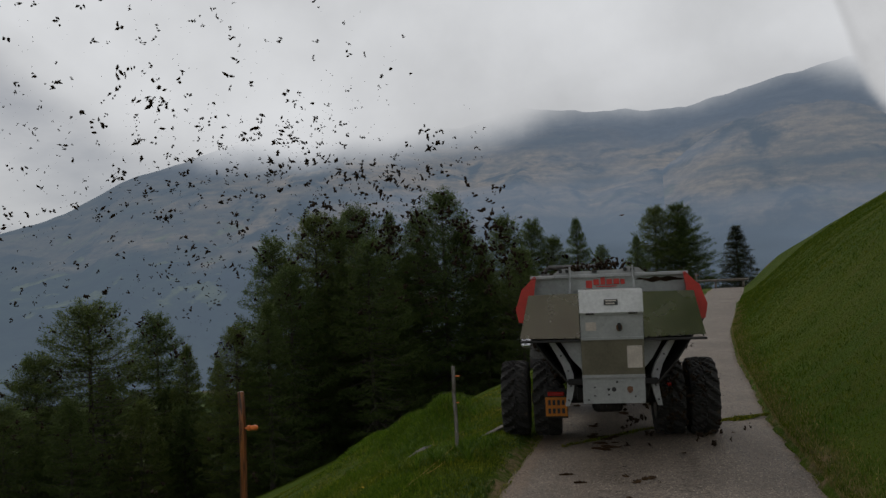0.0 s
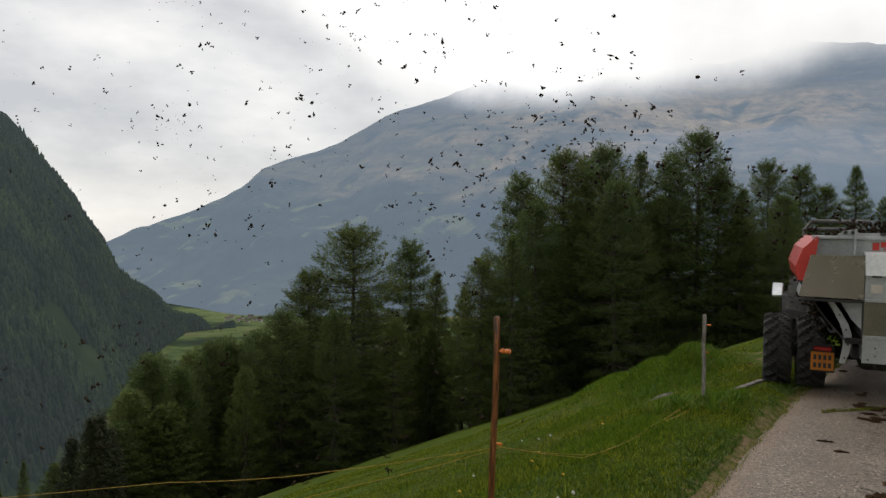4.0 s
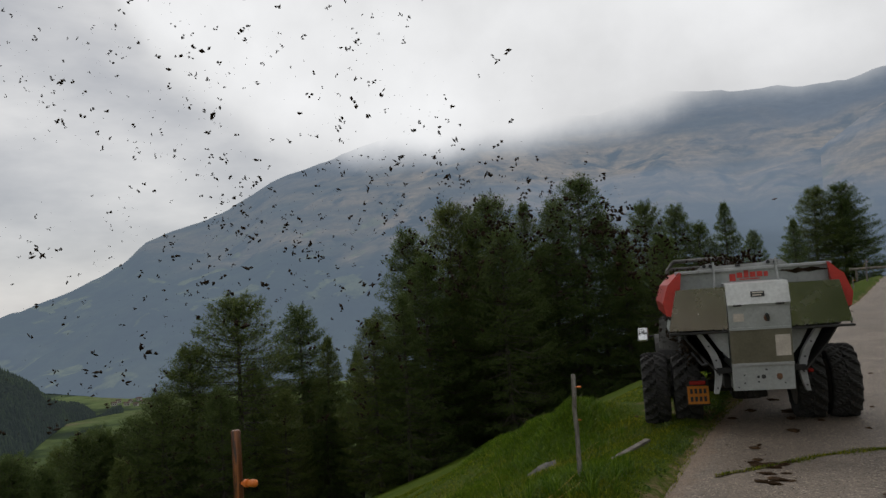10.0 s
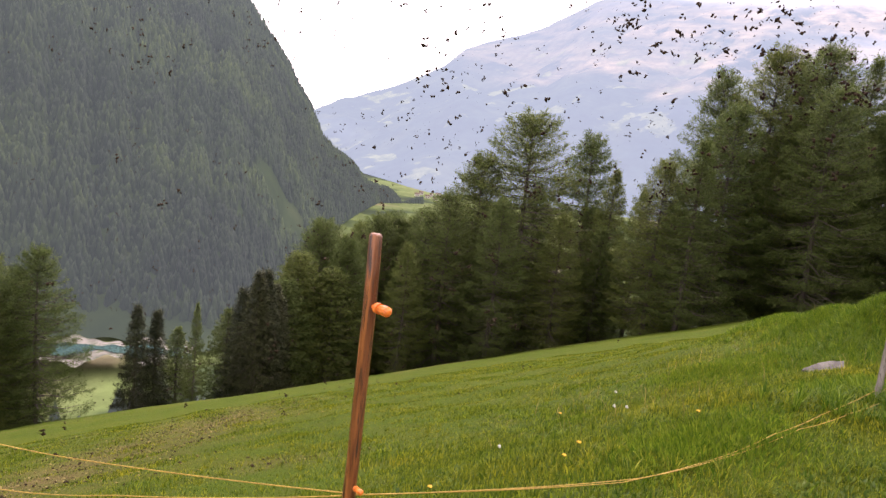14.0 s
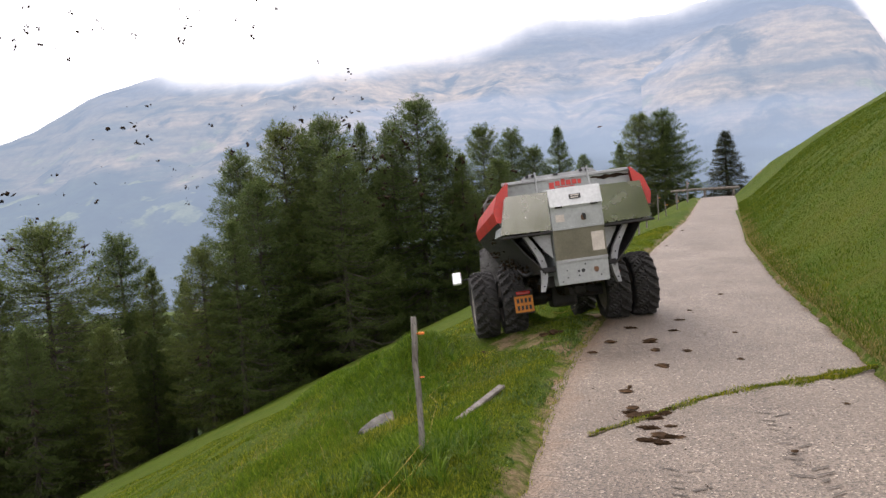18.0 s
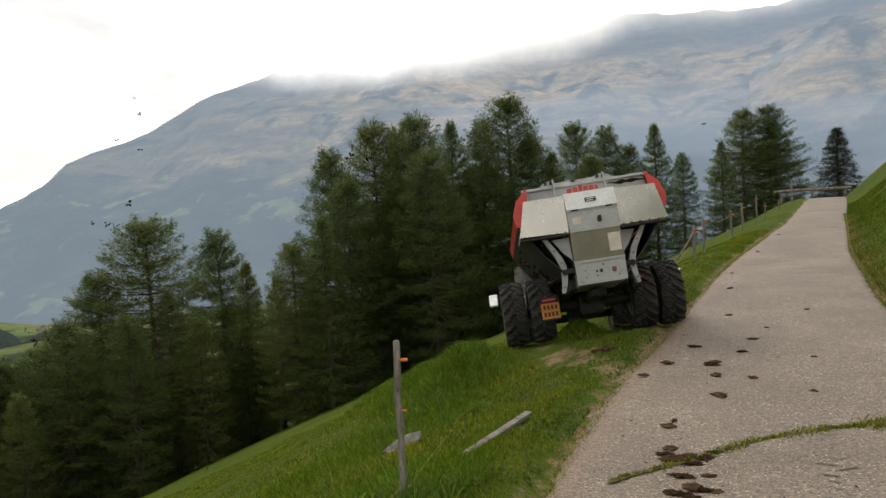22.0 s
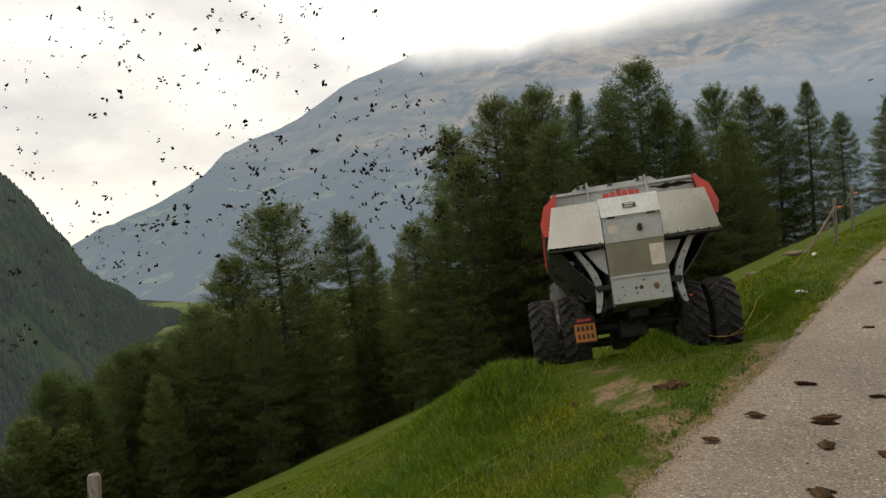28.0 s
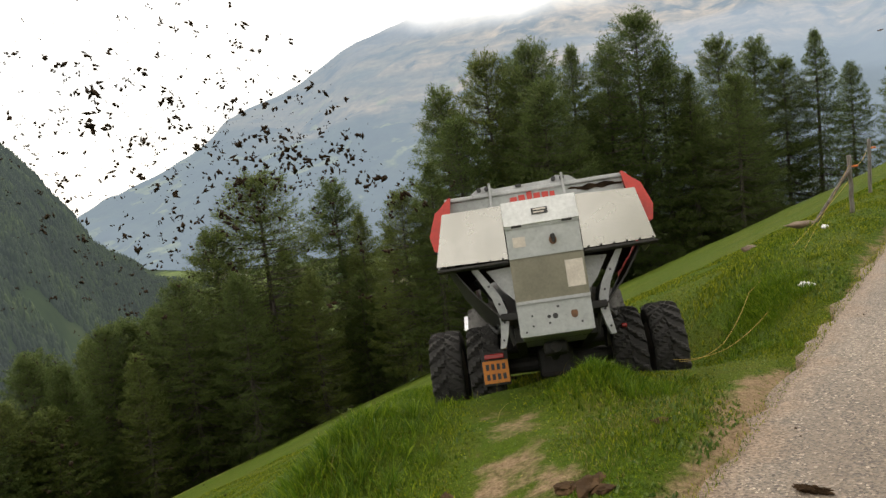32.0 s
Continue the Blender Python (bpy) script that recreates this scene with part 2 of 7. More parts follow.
def glowing_haze(n, l, b, z, haze, low, high, mist=None):
    """Far ground with haze painted over it as emission, stronger towards the cloud."""
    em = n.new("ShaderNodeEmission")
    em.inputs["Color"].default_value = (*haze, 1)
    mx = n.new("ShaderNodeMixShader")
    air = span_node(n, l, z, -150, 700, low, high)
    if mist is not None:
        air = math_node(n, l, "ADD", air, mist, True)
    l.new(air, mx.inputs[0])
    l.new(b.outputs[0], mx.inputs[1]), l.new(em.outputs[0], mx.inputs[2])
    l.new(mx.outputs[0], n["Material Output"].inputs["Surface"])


def slope_coords(n, l):
    """Coordinates on the mountains, and the same drawn out along the strata."""
    co = n.new("ShaderNodeTexCoord").outputs["Object"]
    sep = n.new("ShaderNodeSeparateXYZ")
    l.new(co, sep.inputs[0])
    lie = n.new("ShaderNodeMapping")
    lie.inputs["Rotation"].default_value, lie.inputs["Scale"].default_value = (0, radians(-16), 0), (0.45, 0.45, 2.4)
    l.new(co, lie.inputs["Vector"])
    return co, sep.outputs["X"], sep.outputs["Z"], lie.outputs["Vector"]


def pasture_mountain_material():
    """The broad far mountain: blue woods with meadow clearings below, brown pastures in strata, scree towards the crest."""
    m, n, l, b = node_material("far_mountain_slopes")
    co, x, z, strata = slope_coords(n, l)
    wide, mid = noise_node(n, l, co, 0.0019, 6, 0.6), noise_node(n, l, co, 0.0062, 7, 0.62)
    streak, fine = noise_node(n, l, strata, 0.0045, 8, 0.66), noise_node(n, l, co, 0.03, 6, 0.7)
    h = math_node(n, l, "ADD", z, math_node(n, l, "MULTIPLY", math_node(n, l, "SUBTRACT", wide, 0.5), 520.0))
    wood = ramp_node(n, l, mid, [(0.3, (0.012, 0.03, 0.03)), (0.52, (0.028, 0.052, 0.04)), (0.7, (0.06, 0.085, 0.05))])
    scree = ramp_node(n, l, streak, [(0.3, (0.045, 0.06, 0.085)), (0.55, (0.1, 0.115, 0.135)), (0.72, (0.2, 0.2, 0.19))])
    brown = ramp_node(n, l, streak, [(0.36, (0.09, 0.1, 0.085)), (0.46, (0.3, 0.235, 0.14)), (0.54, (0.55, 0.4, 0.225)), (0.62, (0.23, 0.19, 0.14)), (0.7, (0.58, 0.43, 0.26))])
    c = mix_node(n, l, math_node(n, l, "MULTIPLY", math_node(n, l, "MULTIPLY", span_node(n, l, h, 130, 240), span_node(n, l, mid, 0.36, 0.5)), span_node(n, l, x, -1700, -500, 0.25, 1.0), True), wood, brown)
    c = mix_node(n, l, span_node(n, l, h, 430, 600), c, scree)
    # hay meadows cleared out of the woods
    low = math_node(n, l, "MULTIPLY", span_node(n, l, z, 330, 240), span_node(n, l, noise_node(n, l, co, 0.0085, 4, 0.55), 0.58, 0.64))
    c = mix_node(n, l, math_node(n, l, "MULTIPLY", low, 0.6), c, ramp_node(n, l, fine, [(0.35, (0.14, 0.19, 0.05)), (0.65, (0.25, 0.27, 0.1))]))
    c = mix_node(n, l, 0.65, c, ramp_node(n, l, fine, [(0.3, (0.3, 0.3, 0.3)), (0.7, (1.45, 1.45, 1.45))]), "MULTIPLY")
    l.new(c, b.inputs["Base Color"])
    b.inputs["Roughness"].default_value, b.inputs["Specular IOR Level"].default_value = 1.0, 0.0
    # Blue haze and drifts of mist are emission mixed over the slopes.
    glowing_haze(n, l, b, z, (0.222, 0.285, 0.375), 0.54, 0.66, span_node(n, l, noise_node(n, l, strata, 0.0016, 4, 0.5), 0.52, 0.72, 0.0, 0.2))
    return m


def forest_mountain_material():
    """Ground of the near wooded mountain: grassy gullies and bands of pale rock high up."""
    m, n, l, b = node_material("wooded_mountain_slopes")
    co, _, z, strata = slope_coords(n, l)
    mid, streak = noise_node(n, l, co, 0.009, 6, 0.62), noise_node(n, l, strata, 0.012, 7, 0.65)
    c = ramp_node(n, l, mid, [(0.35, (0.02, 0.034, 0.016)), (0.55, (0.036, 0.055, 0.02)), (0.72, (0.06, 0.075, 0.03))])
    rock = ramp_node(n, l, streak, [(0.35, (0.075, 0.075, 0.07)), (0.65, (0.26, 0.24, 0.215))])
    c = mix_node(n, l, math_node(n, l, "MULTIPLY", span_node(n, l, z, 60, 190), span_node(n, l, streak, 0.5, 0.58)), c, rock)
    l.new(c, b.inputs["Base Color"])
    b.inputs["Roughness"].default_value, b.inputs["Specular IOR Level"].default_value = 1.0, 0.0
    # Distance haze mixed in as a dim grey-blue emission.
    glowing_haze(n, l, b, z, NEAR_HAZE_GLOW, 0.32, 0.95)
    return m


# Emission colour that stands for haze on the near mountain.
NEAR_HAZE_GLOW = (0.063, 0.083, 0.093)


def cloud_material(name, z0, z1, col, scale):
    """A bank of cloud: thin at its lower edge, closed above."""
    m, n, l, b = node_material(name)
    n.remove(b)
    co = n.new("ShaderNodeTexCoord").outputs["Object"]
    sep = n.new("ShaderNodeSeparateXYZ")
    l.new(co, sep.inputs[0])
    h = n.new("ShaderNodeMapRange")
    h.inputs["From Min"].default_value, h.inputs["From Max"].default_value = z0, z1
    lift = n.new("ShaderNodeAttribute")
    lift.attribute_name = "lift"
    low = n.new("ShaderNodeMath")
    low.operation = "SUBTRACT"
    l.new(sep.outputs["Z"], low.inputs[0]), l.new(lift.outputs["Fac"], low.inputs[1])
    l.new(low.outputs[0], h.inputs["Value"])
    wob = n.new("ShaderNodeMath")
    wob.operation = "MULTIPLY_ADD"
    l.new(noise_node(n, l, co, scale, 7, 0.6), wob.inputs[0])
    wob.inputs[1].default_value = 0.55
    l.new(h.outputs["Result"], wob.inputs[2])
    a = n.new("ShaderNodeMapRange")
    a.interpolation_type = "SMOOTHSTEP"
    a.inputs["From Min"].default_value, a.inputs["From Max"].default_value = 0.42, 0.98
    l.new(wob.outputs[0], a.inputs["Value"])
    em, tp, mx = n.new("ShaderNodeEmission"), n.new("ShaderNodeBsdfTransparent"), n.new("ShaderNodeMixShader")
    # Cloud shading painted into the emission: greyer at the base, whiter above.
    billow = math_node(n, l, "ADD", math_node(n, l, "MULTIPLY", h.outputs["Result"], 0.3), noise_node(n, l, co, scale * 0.55, 6, 0.55))
    l.new(ramp_node(n, l, billow, [(0.42, tuple(c * 0.68 for c in col)), (0.72, tuple(c * 0.92 for c in col)), (0.98, tuple(c * 1.12 for c in col))]), em.inputs["Color"])
    l.new(a.outputs["Result"], mx.inputs[0])
    l.new(tp.outputs[0], mx.inputs[1]), l.new(em.outputs[0], mx.inputs[2])
    l.new(mx.outputs[0], n["Material Output"].inputs["Surface"])
    return m


TURF = meadow_material()
ASPHALT = asphalt_material()
SOIL = surface("trodden_soil", (0.2, 0.14, 0.09), (0.1, 0.065, 0.04), rough=0.95, scale=6, fine=60, bump=0.8)
DUNG = surface("manure", (0.05, 0.032, 0.018), (0.02, 0.013, 0.008), rough=0.95, scale=14, fine=70, bump=1.0)
BLADE = island_leaf("grass_blade", (0.024, 0.066, 0.004), (0.3, 0.325, 0.03), 0.42, 0.5, True)
BANK_BLADE = island_leaf("bank_grass_blade", (0.036, 0.082, 0.005), (0.15, 0.185, 0.02), 0.42, 0.6, True)
WEED = island_leaf("clover_leaf", (0.04, 0.09, 0.012), (0.22, 0.285, 0.07), 0.35, 0.35, False, 0.5)
PETAL = surface("yellow_petals", (0.8, 0.5, 0.03), (0.7, 0.36, 0.02), rough=0.7, scale=80, fine=300)
SEED = surface("white_seed_fluff", (0.7, 0.7, 0.66), (0.5, 0.5, 0.46), rough=0.9, scale=80, fine=300)
NEEDLE = island_leaf("larch_needles", (0.062, 0.1, 0.026), (0.145, 0.182, 0.052), 0.5)
SPRUCE_NEEDLE = island_leaf("spruce_needles", (0.02, 0.028, 0.012), (0.055, 0.066, 0.024), 0.2)
BARK = surface("bark", (0.085, 0.068, 0.055), (0.04, 0.032, 0.028), rough=0.95, scale=5, fine=30, bump=0.9)
POST_NEW = surface("peeled_post_wood", (0.33, 0.12, 0.034), (0.1, 0.03, 0.01), rough=0.38, scale=55, fine=160, bump=0.4, dirt=(0.03, 0.014, 0.008), dirt_at=0.52, stretch=0.07)
POST_GREY = surface("grey_post_wood_upright", (0.27, 0.25, 0.22), (0.13, 0.11, 0.09), rough=0.9, scale=45, fine=140, bump=0.6, dirt=(0.04, 0.03, 0.024), dirt_at=0.57, stretch=0.12)
POST_OLD = surface("grey_post_wood", (0.25, 0.225, 0.195), (0.12, 0.1, 0.08), rough=0.9, scale=7, fine=60, bump=0.7, dirt=(0.035, 0.026, 0.02), dirt_at=0.56)
ORANGE = surface("orange_plastic", (0.8, 0.22, 0.03), (0.65, 0.15, 0.02), rough=0.4, scale=20, bump=0.1)
CORD = surface("yellow_cord", (0.5, 0.33, 0.06), (0.34, 0.21, 0.04), rough=0.8, scale=30, bump=0.1)
DUNG.node_tree.nodes["Principled BSDF"].inputs["Specular IOR Level"].default_value = 0.1
DRY_DUNG = surface("drying_manure", (0.095, 0.057, 0.03), (0.035, 0.021, 0.012), rough=0.95, scale=3, fine=9, bump=1.0)
DRY_DUNG.node_tree.nodes["Principled BSDF"].inputs["Specular IOR Level"].default_value = 0.05
TREAD_MUD = surface("thin_tyre_mud", (0.12, 0.1, 0.08), (0.085, 0.07, 0.056), rough=0.9, scale=30, fine=120, bump=0.3)
STONE = surface("grey_stone", (0.17, 0.16, 0.14), (0.06, 0.056, 0.05), rough=0.95, scale=12, fine=60, bump=1.0)
LUSH = island_leaf("lush_grass", (0.03, 0.088, 0.005), (0.215, 0.3, 0.03), 0.4, 0.45)
STRAW = island_leaf("dry_clippings", (0.12, 0.12, 0.035), (0.36, 0.3, 0.13), 0.3)
WHITE_PLASTIC = surface("white_plastic", (0.72, 0.72, 0.7), rough=0.5, scale=9)


# ---- mesh helpers ----
def quick_mesh(name, verts, tris, material, smooth=False):
    """A large mesh out of numpy arrays of corners and triangles."""
    me = bpy.data.meshes.new(name)
    v, t = np.asarray(verts, np.float32), np.asarray(tris, np.int32)
    me.vertices.add(len(v))
    me.vertices.foreach_set("co", v.ravel())
    me.loops.add(t.size)
    me.loops.foreach_set("vertex_index", t.ravel())
    me.polygons.add(len(t))
    me.polygons.foreach_set("loop_start", np.arange(0, t.size, t.shape[1], dtype=np.int32))
    me.polygons.foreach_set("loop_total", np.full(len(t), t.shape[1], np.int32))
    if smooth:
        me.polygons.foreach_set("use_smooth", np.ones(len(t), bool))
    me.materials.append(material)
    me.update(calc_edges=True)
    return me


def part(name, bm, material, parent, label="", smooth=False):
    """One mesh object out of a bmesh, under a thing or a part of it."""
    me = bpy.data.meshes.new(name)
    bm.normal_update()
    bm.to_mesh(me)
    bm.free()
    me.materials.append(material)
    if smooth:
        me.polygons.foreach_set("use_smooth", [True] * len(me.polygons))
    ob = new(name, me)
    ob.parent = parent
    return tagged(ob, label)


def thing(name, label, category, m=None, group="", kind=""):
    ob = new(name)
    if m is not None:
        ob.matrix_basis = m
    return tagged(ob, label, category, group, kind)


def box(bm, c, s, m=None, bevel=0.0):
    """A block with centre c and size s, its edges eased by bevel."""
    g = bmesh.ops.create_cube(bm, size=1.0)["verts"]
    bmesh.ops.scale(bm, vec=s, verts=g)
    bmesh.ops.translate(bm, vec=c, verts=g)
    if bevel:
        e = list({e for v in g for e in v.link_edges})
        g = list({v for f in bmesh.ops.bevel(bm, geom=e, offset=bevel, segments=2, affect="EDGES", profile=0.5)["faces"] for v in f.verts} | {v for v in g if v.is_valid})
    if m is not None:
        bmesh.ops.transform(bm, matrix=m, verts=g)
    return g


def slab(bm, corners, thick):
    """A plate out of four or more corners, thickened backwards along its normal."""
    c = [Vector(p) for p in corners]
    nrm = (c[1] - c[0]).cross(c[2] - c[0]).normalized() * thick
    a, b = [bm.verts.new(p) for p in c], [bm.verts.new(p - nrm) for p in c]
    bm.faces.new(a), bm.faces.new(b[::-1])
    for i in range(len(c)):
        j = (i + 1) % len(c)
        bm.faces.new((a[j], a[i], b[i], b[j]))


def tube(bm, pts, radii, sides=8):
    """A round bar along a line of points."""
    pts = [Vector(p) for p in pts]
    if not isinstance(radii, (list, tuple)):
        radii = [radii] * len(pts)
    rings = []
    for i, p in enumerate(pts):
        d = (pts[min(i + 1, len(pts) - 1)] - pts[max(i - 1, 0)]).normalized()
        u = d.orthogonal().normalized() if i == 0 else (u - d * u.dot(d)).normalized()
        w = d.cross(u)
        rings.append([bm.verts.new(p + (u * math.cos(2 * math.pi * k / sides) + w * math.sin(2 * math.pi * k / sides)) * radii[i]) for k in range(sides)])
    for a, b in zip(rings, rings[1:]):
        for k in range(sides):
            bm.faces.new((a[k], a[(k + 1) % sides], b[(k + 1) % sides], b[k]))
    bm.faces.new(rings[0][::-1]), bm.faces.new(rings[-1])


def lathe_x(bm, profile, sides=32):
    """A body of revolution round the x axis; profile: (x, radius)."""
    rings = [[bm.verts.new((x, r * math.cos(2 * math.pi * k / sides), r * math.sin(2 * math.pi * k / sides))) for k in range(sides)] for x, r in profile]
    for a, b in zip(rings, rings[1:]):
        for k in range(sides):
            bm.faces.new((a[k], b[k], b[(k + 1) % sides], a[(k + 1) % sides]))
    bm.faces.new(rings[0]), bm.faces.new(rings[-1][::-1])


# ---- the lie of the land ----
Y_EDGE = [-40, -8, 0, 3.5, 5, 6.6, 8.2, 9.4, 11, 13.8, 17, 20.5, 32, 63, 90, 130]
X_LEFT = [-3.6, -0.75, 0.05, 0.34, 0.5, 0.71, 0.93, 1.16, 1.55, 2.15, 2.85, 3.75, 7.0, 14.6, 22, 36]
X_RIGHT = [-0.9, 1.75, 2.5, 2.88, 3.12, 3.33, 3.6, 3.83, 4.14, 4.62, 5.3, 6.05, 9.0, 17.2, 25, 39]
_fy = np.linspace(-40, 130, 3401)


def _smooth(v):
    k = np.ones(41) / 41
    return np.convolve(np.pad(np.interp(_fy, Y_EDGE, v), 20, "edge"), k, "valid")


_fl, _fr = _smooth(X_LEFT), _smooth(X_RIGHT)


def road_left(y):
    return np.interp(y, _fy, _fl)


def road_right(y):
    return np.interp(y, _fy, _fr)


def soft(v, k):
    return k * np.logaddexp(0, np.asarray(v, float) / k)


def step(v, a, b):
    s = np.clip((np.asarray(v, float) - a) / (b - a), 0, 1)
    return s * s * (3 - 2 * s)


def road_z(y):
    return 0.03 * soft(np.asarray(y, float) - 9, 1.5) - 0.085 * soft(np.asarray(y, float) - 61, 2.5)


def bumpy(x, y):
    return (0.035 * np.sin(1.9 * x + 0.7 * y) * np.sin(1.3 * y - 0.6 * x) + 0.05 * np.sin(0.55 * x + 1.3) * np.sin(0.43 * y + 0.4 * x)
            + 0.015 * np.sin(5.1 * x + 2.0 * y) * np.sin(4.3 * y))


def hump(x, y, cx, cy, rx, ry, h):
    return h * np.exp(-((x - cx) / rx) ** 2 - ((y - cy) / ry) ** 2)


# the trodden way on which the spreader leaves the lane: places and heights above the plain slope
RAMP = [(0.15, 8.60, -0.05), (0.10, 10.20, -0.09), (0.05, 11.10, 0.04), (-0.25, 11.90, 0.14), (-0.60, 12.60, 0.17), (-1.00, 13.30, 0.08), (-1.45, 14.00, -0.20), (-1.50, 15.00, -0.01),
        (-1.85, 16.00, -0.40), (1.90, 12.60, -0.09), (1.30, 13.30, -0.16), (1.10, 14.00, -0.29), (0.70, 14.60, -0.41), (0.20, 15.40, -0.31), (-0.30, 16.40, -0.72), (0.55, 13.40, 0.07),
        (-0.10, 14.20, -0.01), (-0.60, 15.20, 0.09), (1.50, 14.80, -0.07), (0.60, 12.30, -0.18), (-0.90, 8.70, -0.16), (-2.30, 7.30, -0.07), (-0.05, 5.80, 0.07), (0.30, 7.60, -0.03)]


def ramp(x, y):
    return sum(h * np.exp(-((x - cx) ** 2 + (y - cy) ** 2) / 0.75) for cx, cy, h in RAMP)


def land(x, y):
    """Height of the ground: the road's bed, the meadow below it, the bank above it, the valley."""
    x, y = np.asarray(x, float), np.asarray(y, float)
    d, e = road_left(y) - x, x - road_right(y)
    zr = road_z(np.minimum(y, 110))
    fall = 0.45 - 0.05 * step((y + 1) / (np.maximum(d, 0) + 3), 1.3, 2.0) * step(-y, -30, -14)
    left = 0.08 * step(d, 0.0, 0.35) - fall * soft(d - 0.72, 0.22) + 0.04 * soft(d - 8, 2.0) - 0.16 * soft(d - 46, 3)
    left = left + ramp(x, y) + hump(x, y, -0.95, 11.3, 0.45, 0.9, 0.42) + hump(x, y, -1.8, 12.8, 0.6, 1.0, 0.32) + hump(x, y, -3.0, 15.6, 1.0, 1.6, 0.28) + hump(x, y, 0.55, 12.2, 0.32, 0.38, 0.26)
    right = 0.05 * step(e, 0, 0.3) + 0.95 * soft(e - 0.32, 0.3) - 0.42 * soft(e - 3, 1.0) - 0.4 * soft(e - 75, 6) + hump(x, y, 17.6, 57.5, 1.6, 4.0, 0.4)
    # Bank lowered out of view behind, so that the steel panels reflect sky.
    right = right * (0.25 + 0.75 * step(y, -16, 2))
    z = zr + np.where(d > 0, left, 0) + np.where(e > 0, right, 0)
    off = np.maximum(d, e)
    z = z + bumpy(x, y) * step(off, 0.1, 1.2) - 0.06 * step(-off, -0.05, 0.12)
    z = z + (-150 - z) * step(y, 95, 520)
    fan = hump(x, y, -1010, 1090, 220, 220, 3)
    return np.maximum(z, -150 + fan + 6 * np.sin(x * 0.004) * np.sin(y * 0.0037))


def spread(dense_a, dense_b, gap, far_a, far_b, grow=1.13):
    """Grid lines: even in the middle, wider and wider outwards."""
    mid = list(np.arange(dense_a, dense_b + gap / 2, gap))
    out, g, v = [], gap, dense_b
    while v < far_b:
        g *= grow
        v += g
        out.append(v)
    low, g, v = [], gap, dense_a
    while v > far_a:
        g *= grow
        v -= g
        low.append(v)
    return np.array(low[::-1] + mid + out)


def grid_faces(ny, nx):
    i = np.arange(ny * nx).reshape(ny, nx)
    return np.stack([i[:-1, :-1], i[:-1, 1:], i[1:, 1:], i[1:, :-1]], -1).reshape(-1, 4)


def set_attr(me, name, values):
    me.attributes.new(name, "FLOAT", "POINT").data.foreach_set("value", np.asarray(values, np.float32))


gx, gy = spread(-7, 8, 0.12, -4700, 3000, 1.09), spread(-2, 24, 0.14, -400, 4700, 1.09)
GX, GY = np.meshgrid(gx, gy)
GZ = land(GX, GY)
gme = quick_mesh("ground", np.stack([GX, GY, GZ], -1).reshape(-1, 3), grid_faces(len(gy), len(gx)), TURF, True)
gd = (road_left(GY) - GX).ravel()
ge = (GX - road_right(GY)).ravel()
near_y = ((GY > -8) & (GY < 70)).ravel()
def worn(x, y):
    """Where wheels have worn the turf: two ways off the lane, and the lane's broken shoulder."""
    way = np.exp(-((x - 0.44 + 0.4 * (y - 10.7)) / (0.27 + 0.06 * np.sin(4.3 * y))) ** 4) * step(y, 8.9, 9.5) * step(-y, -12.5, -11.6)
    way2 = np.exp(-((x - 0.75 + 0.12 * (y - 10)) / 0.3) ** 2) * step(y, 9.4, 10.4) * step(-y, -12.6, -11.4) * 0.45
    fray = np.clip(0.75 + 0.8 * np.sin(9.1 * x + 3.3 * y) * np.sin(7.3 * y - 4.1 * x) + 0.4 * np.sin(21 * x - 6 * y) * np.sin(17 * y), 0.05, 1.3)
    return np.clip(way * np.clip(0.45 + 0.5 * fray, 0, 1) + way2 * fray + hump(x, y, 1.62, 11.9, 0.3, 0.7, 1.15) + hump(x, y, 1.0, 12.9, 0.5, 0.35, 0.4) * fray, 0, 1)


def dunged(x, y):
    """Where manure lies on the meadow already: a streak along the slope, and a small patch above it."""
    across, along = 0.8 * (x + 8) + 0.6 * (y - 4) + 0.3, -0.6 * (x + 8) + 0.8 * (y - 4)
    ragged = 0.72 + 0.3 * np.sin(1.9 * along + 1.3 * across) * np.sin(1.1 * along - 2.3 * across + 1) + 0.2 * np.sin(5.1 * x) * np.sin(4.3 * y)
    streak = np.exp(-(across / 1.6) ** 2) * step(along, -4, 0) * step(-along, -15, -8)
    return np.clip((streak + hump(x, y, -4.7, 5.1, 0.6, 0.6, 0.8) + hump(x, y, -16.5, 7.0, 1.2, 3.0, 0.35)) * ragged, 0, 1)


def trodden(x, y):
    """Turf pressed flat by the wheels on the way off the lane: 1 in the ruts, 0 outside."""
    out = 0
    for px, py in (((0.45, 0.2, 0.0, -0.19, -0.5, -0.75, -1.0), (10.5, 11.4, 11.9, 12.4, 12.95, 13.2, 13.65)), ((2.0, 1.88, 1.65, 1.45, 1.12, 0.87, 0.58), (10.7, 11.68, 12.2, 12.78, 13.43, 13.73, 14.2))):
        out = np.maximum(out, np.exp(-((np.asarray(x) - np.interp(y, py, px)) / 0.36) ** 4) * step(y, 9.6, 10.4) * step(-np.asarray(y), -14.6, -14.0))
    return out


path_far = np.exp(-((gd - 33 - 0.1 * GY.ravel()) / 1.6) ** 2) * 0.7
set_attr(gme, "bare", np.clip(np.exp(-((gd - 0.02) / 0.2) ** 2) * near_y * 0.85 + np.exp(-((ge - 0.05) / 0.22) ** 2) * near_y * 0.7 + 0.9 * worn(GX, GY).ravel() + path_far * (GY.ravel() > 5) + hump(GX, GY, 17.3, 56.5, 0.8, 2.2, 1.0).ravel(), 0, 1))
set_attr(gme, "dunged", dunged(GX, GY).ravel())
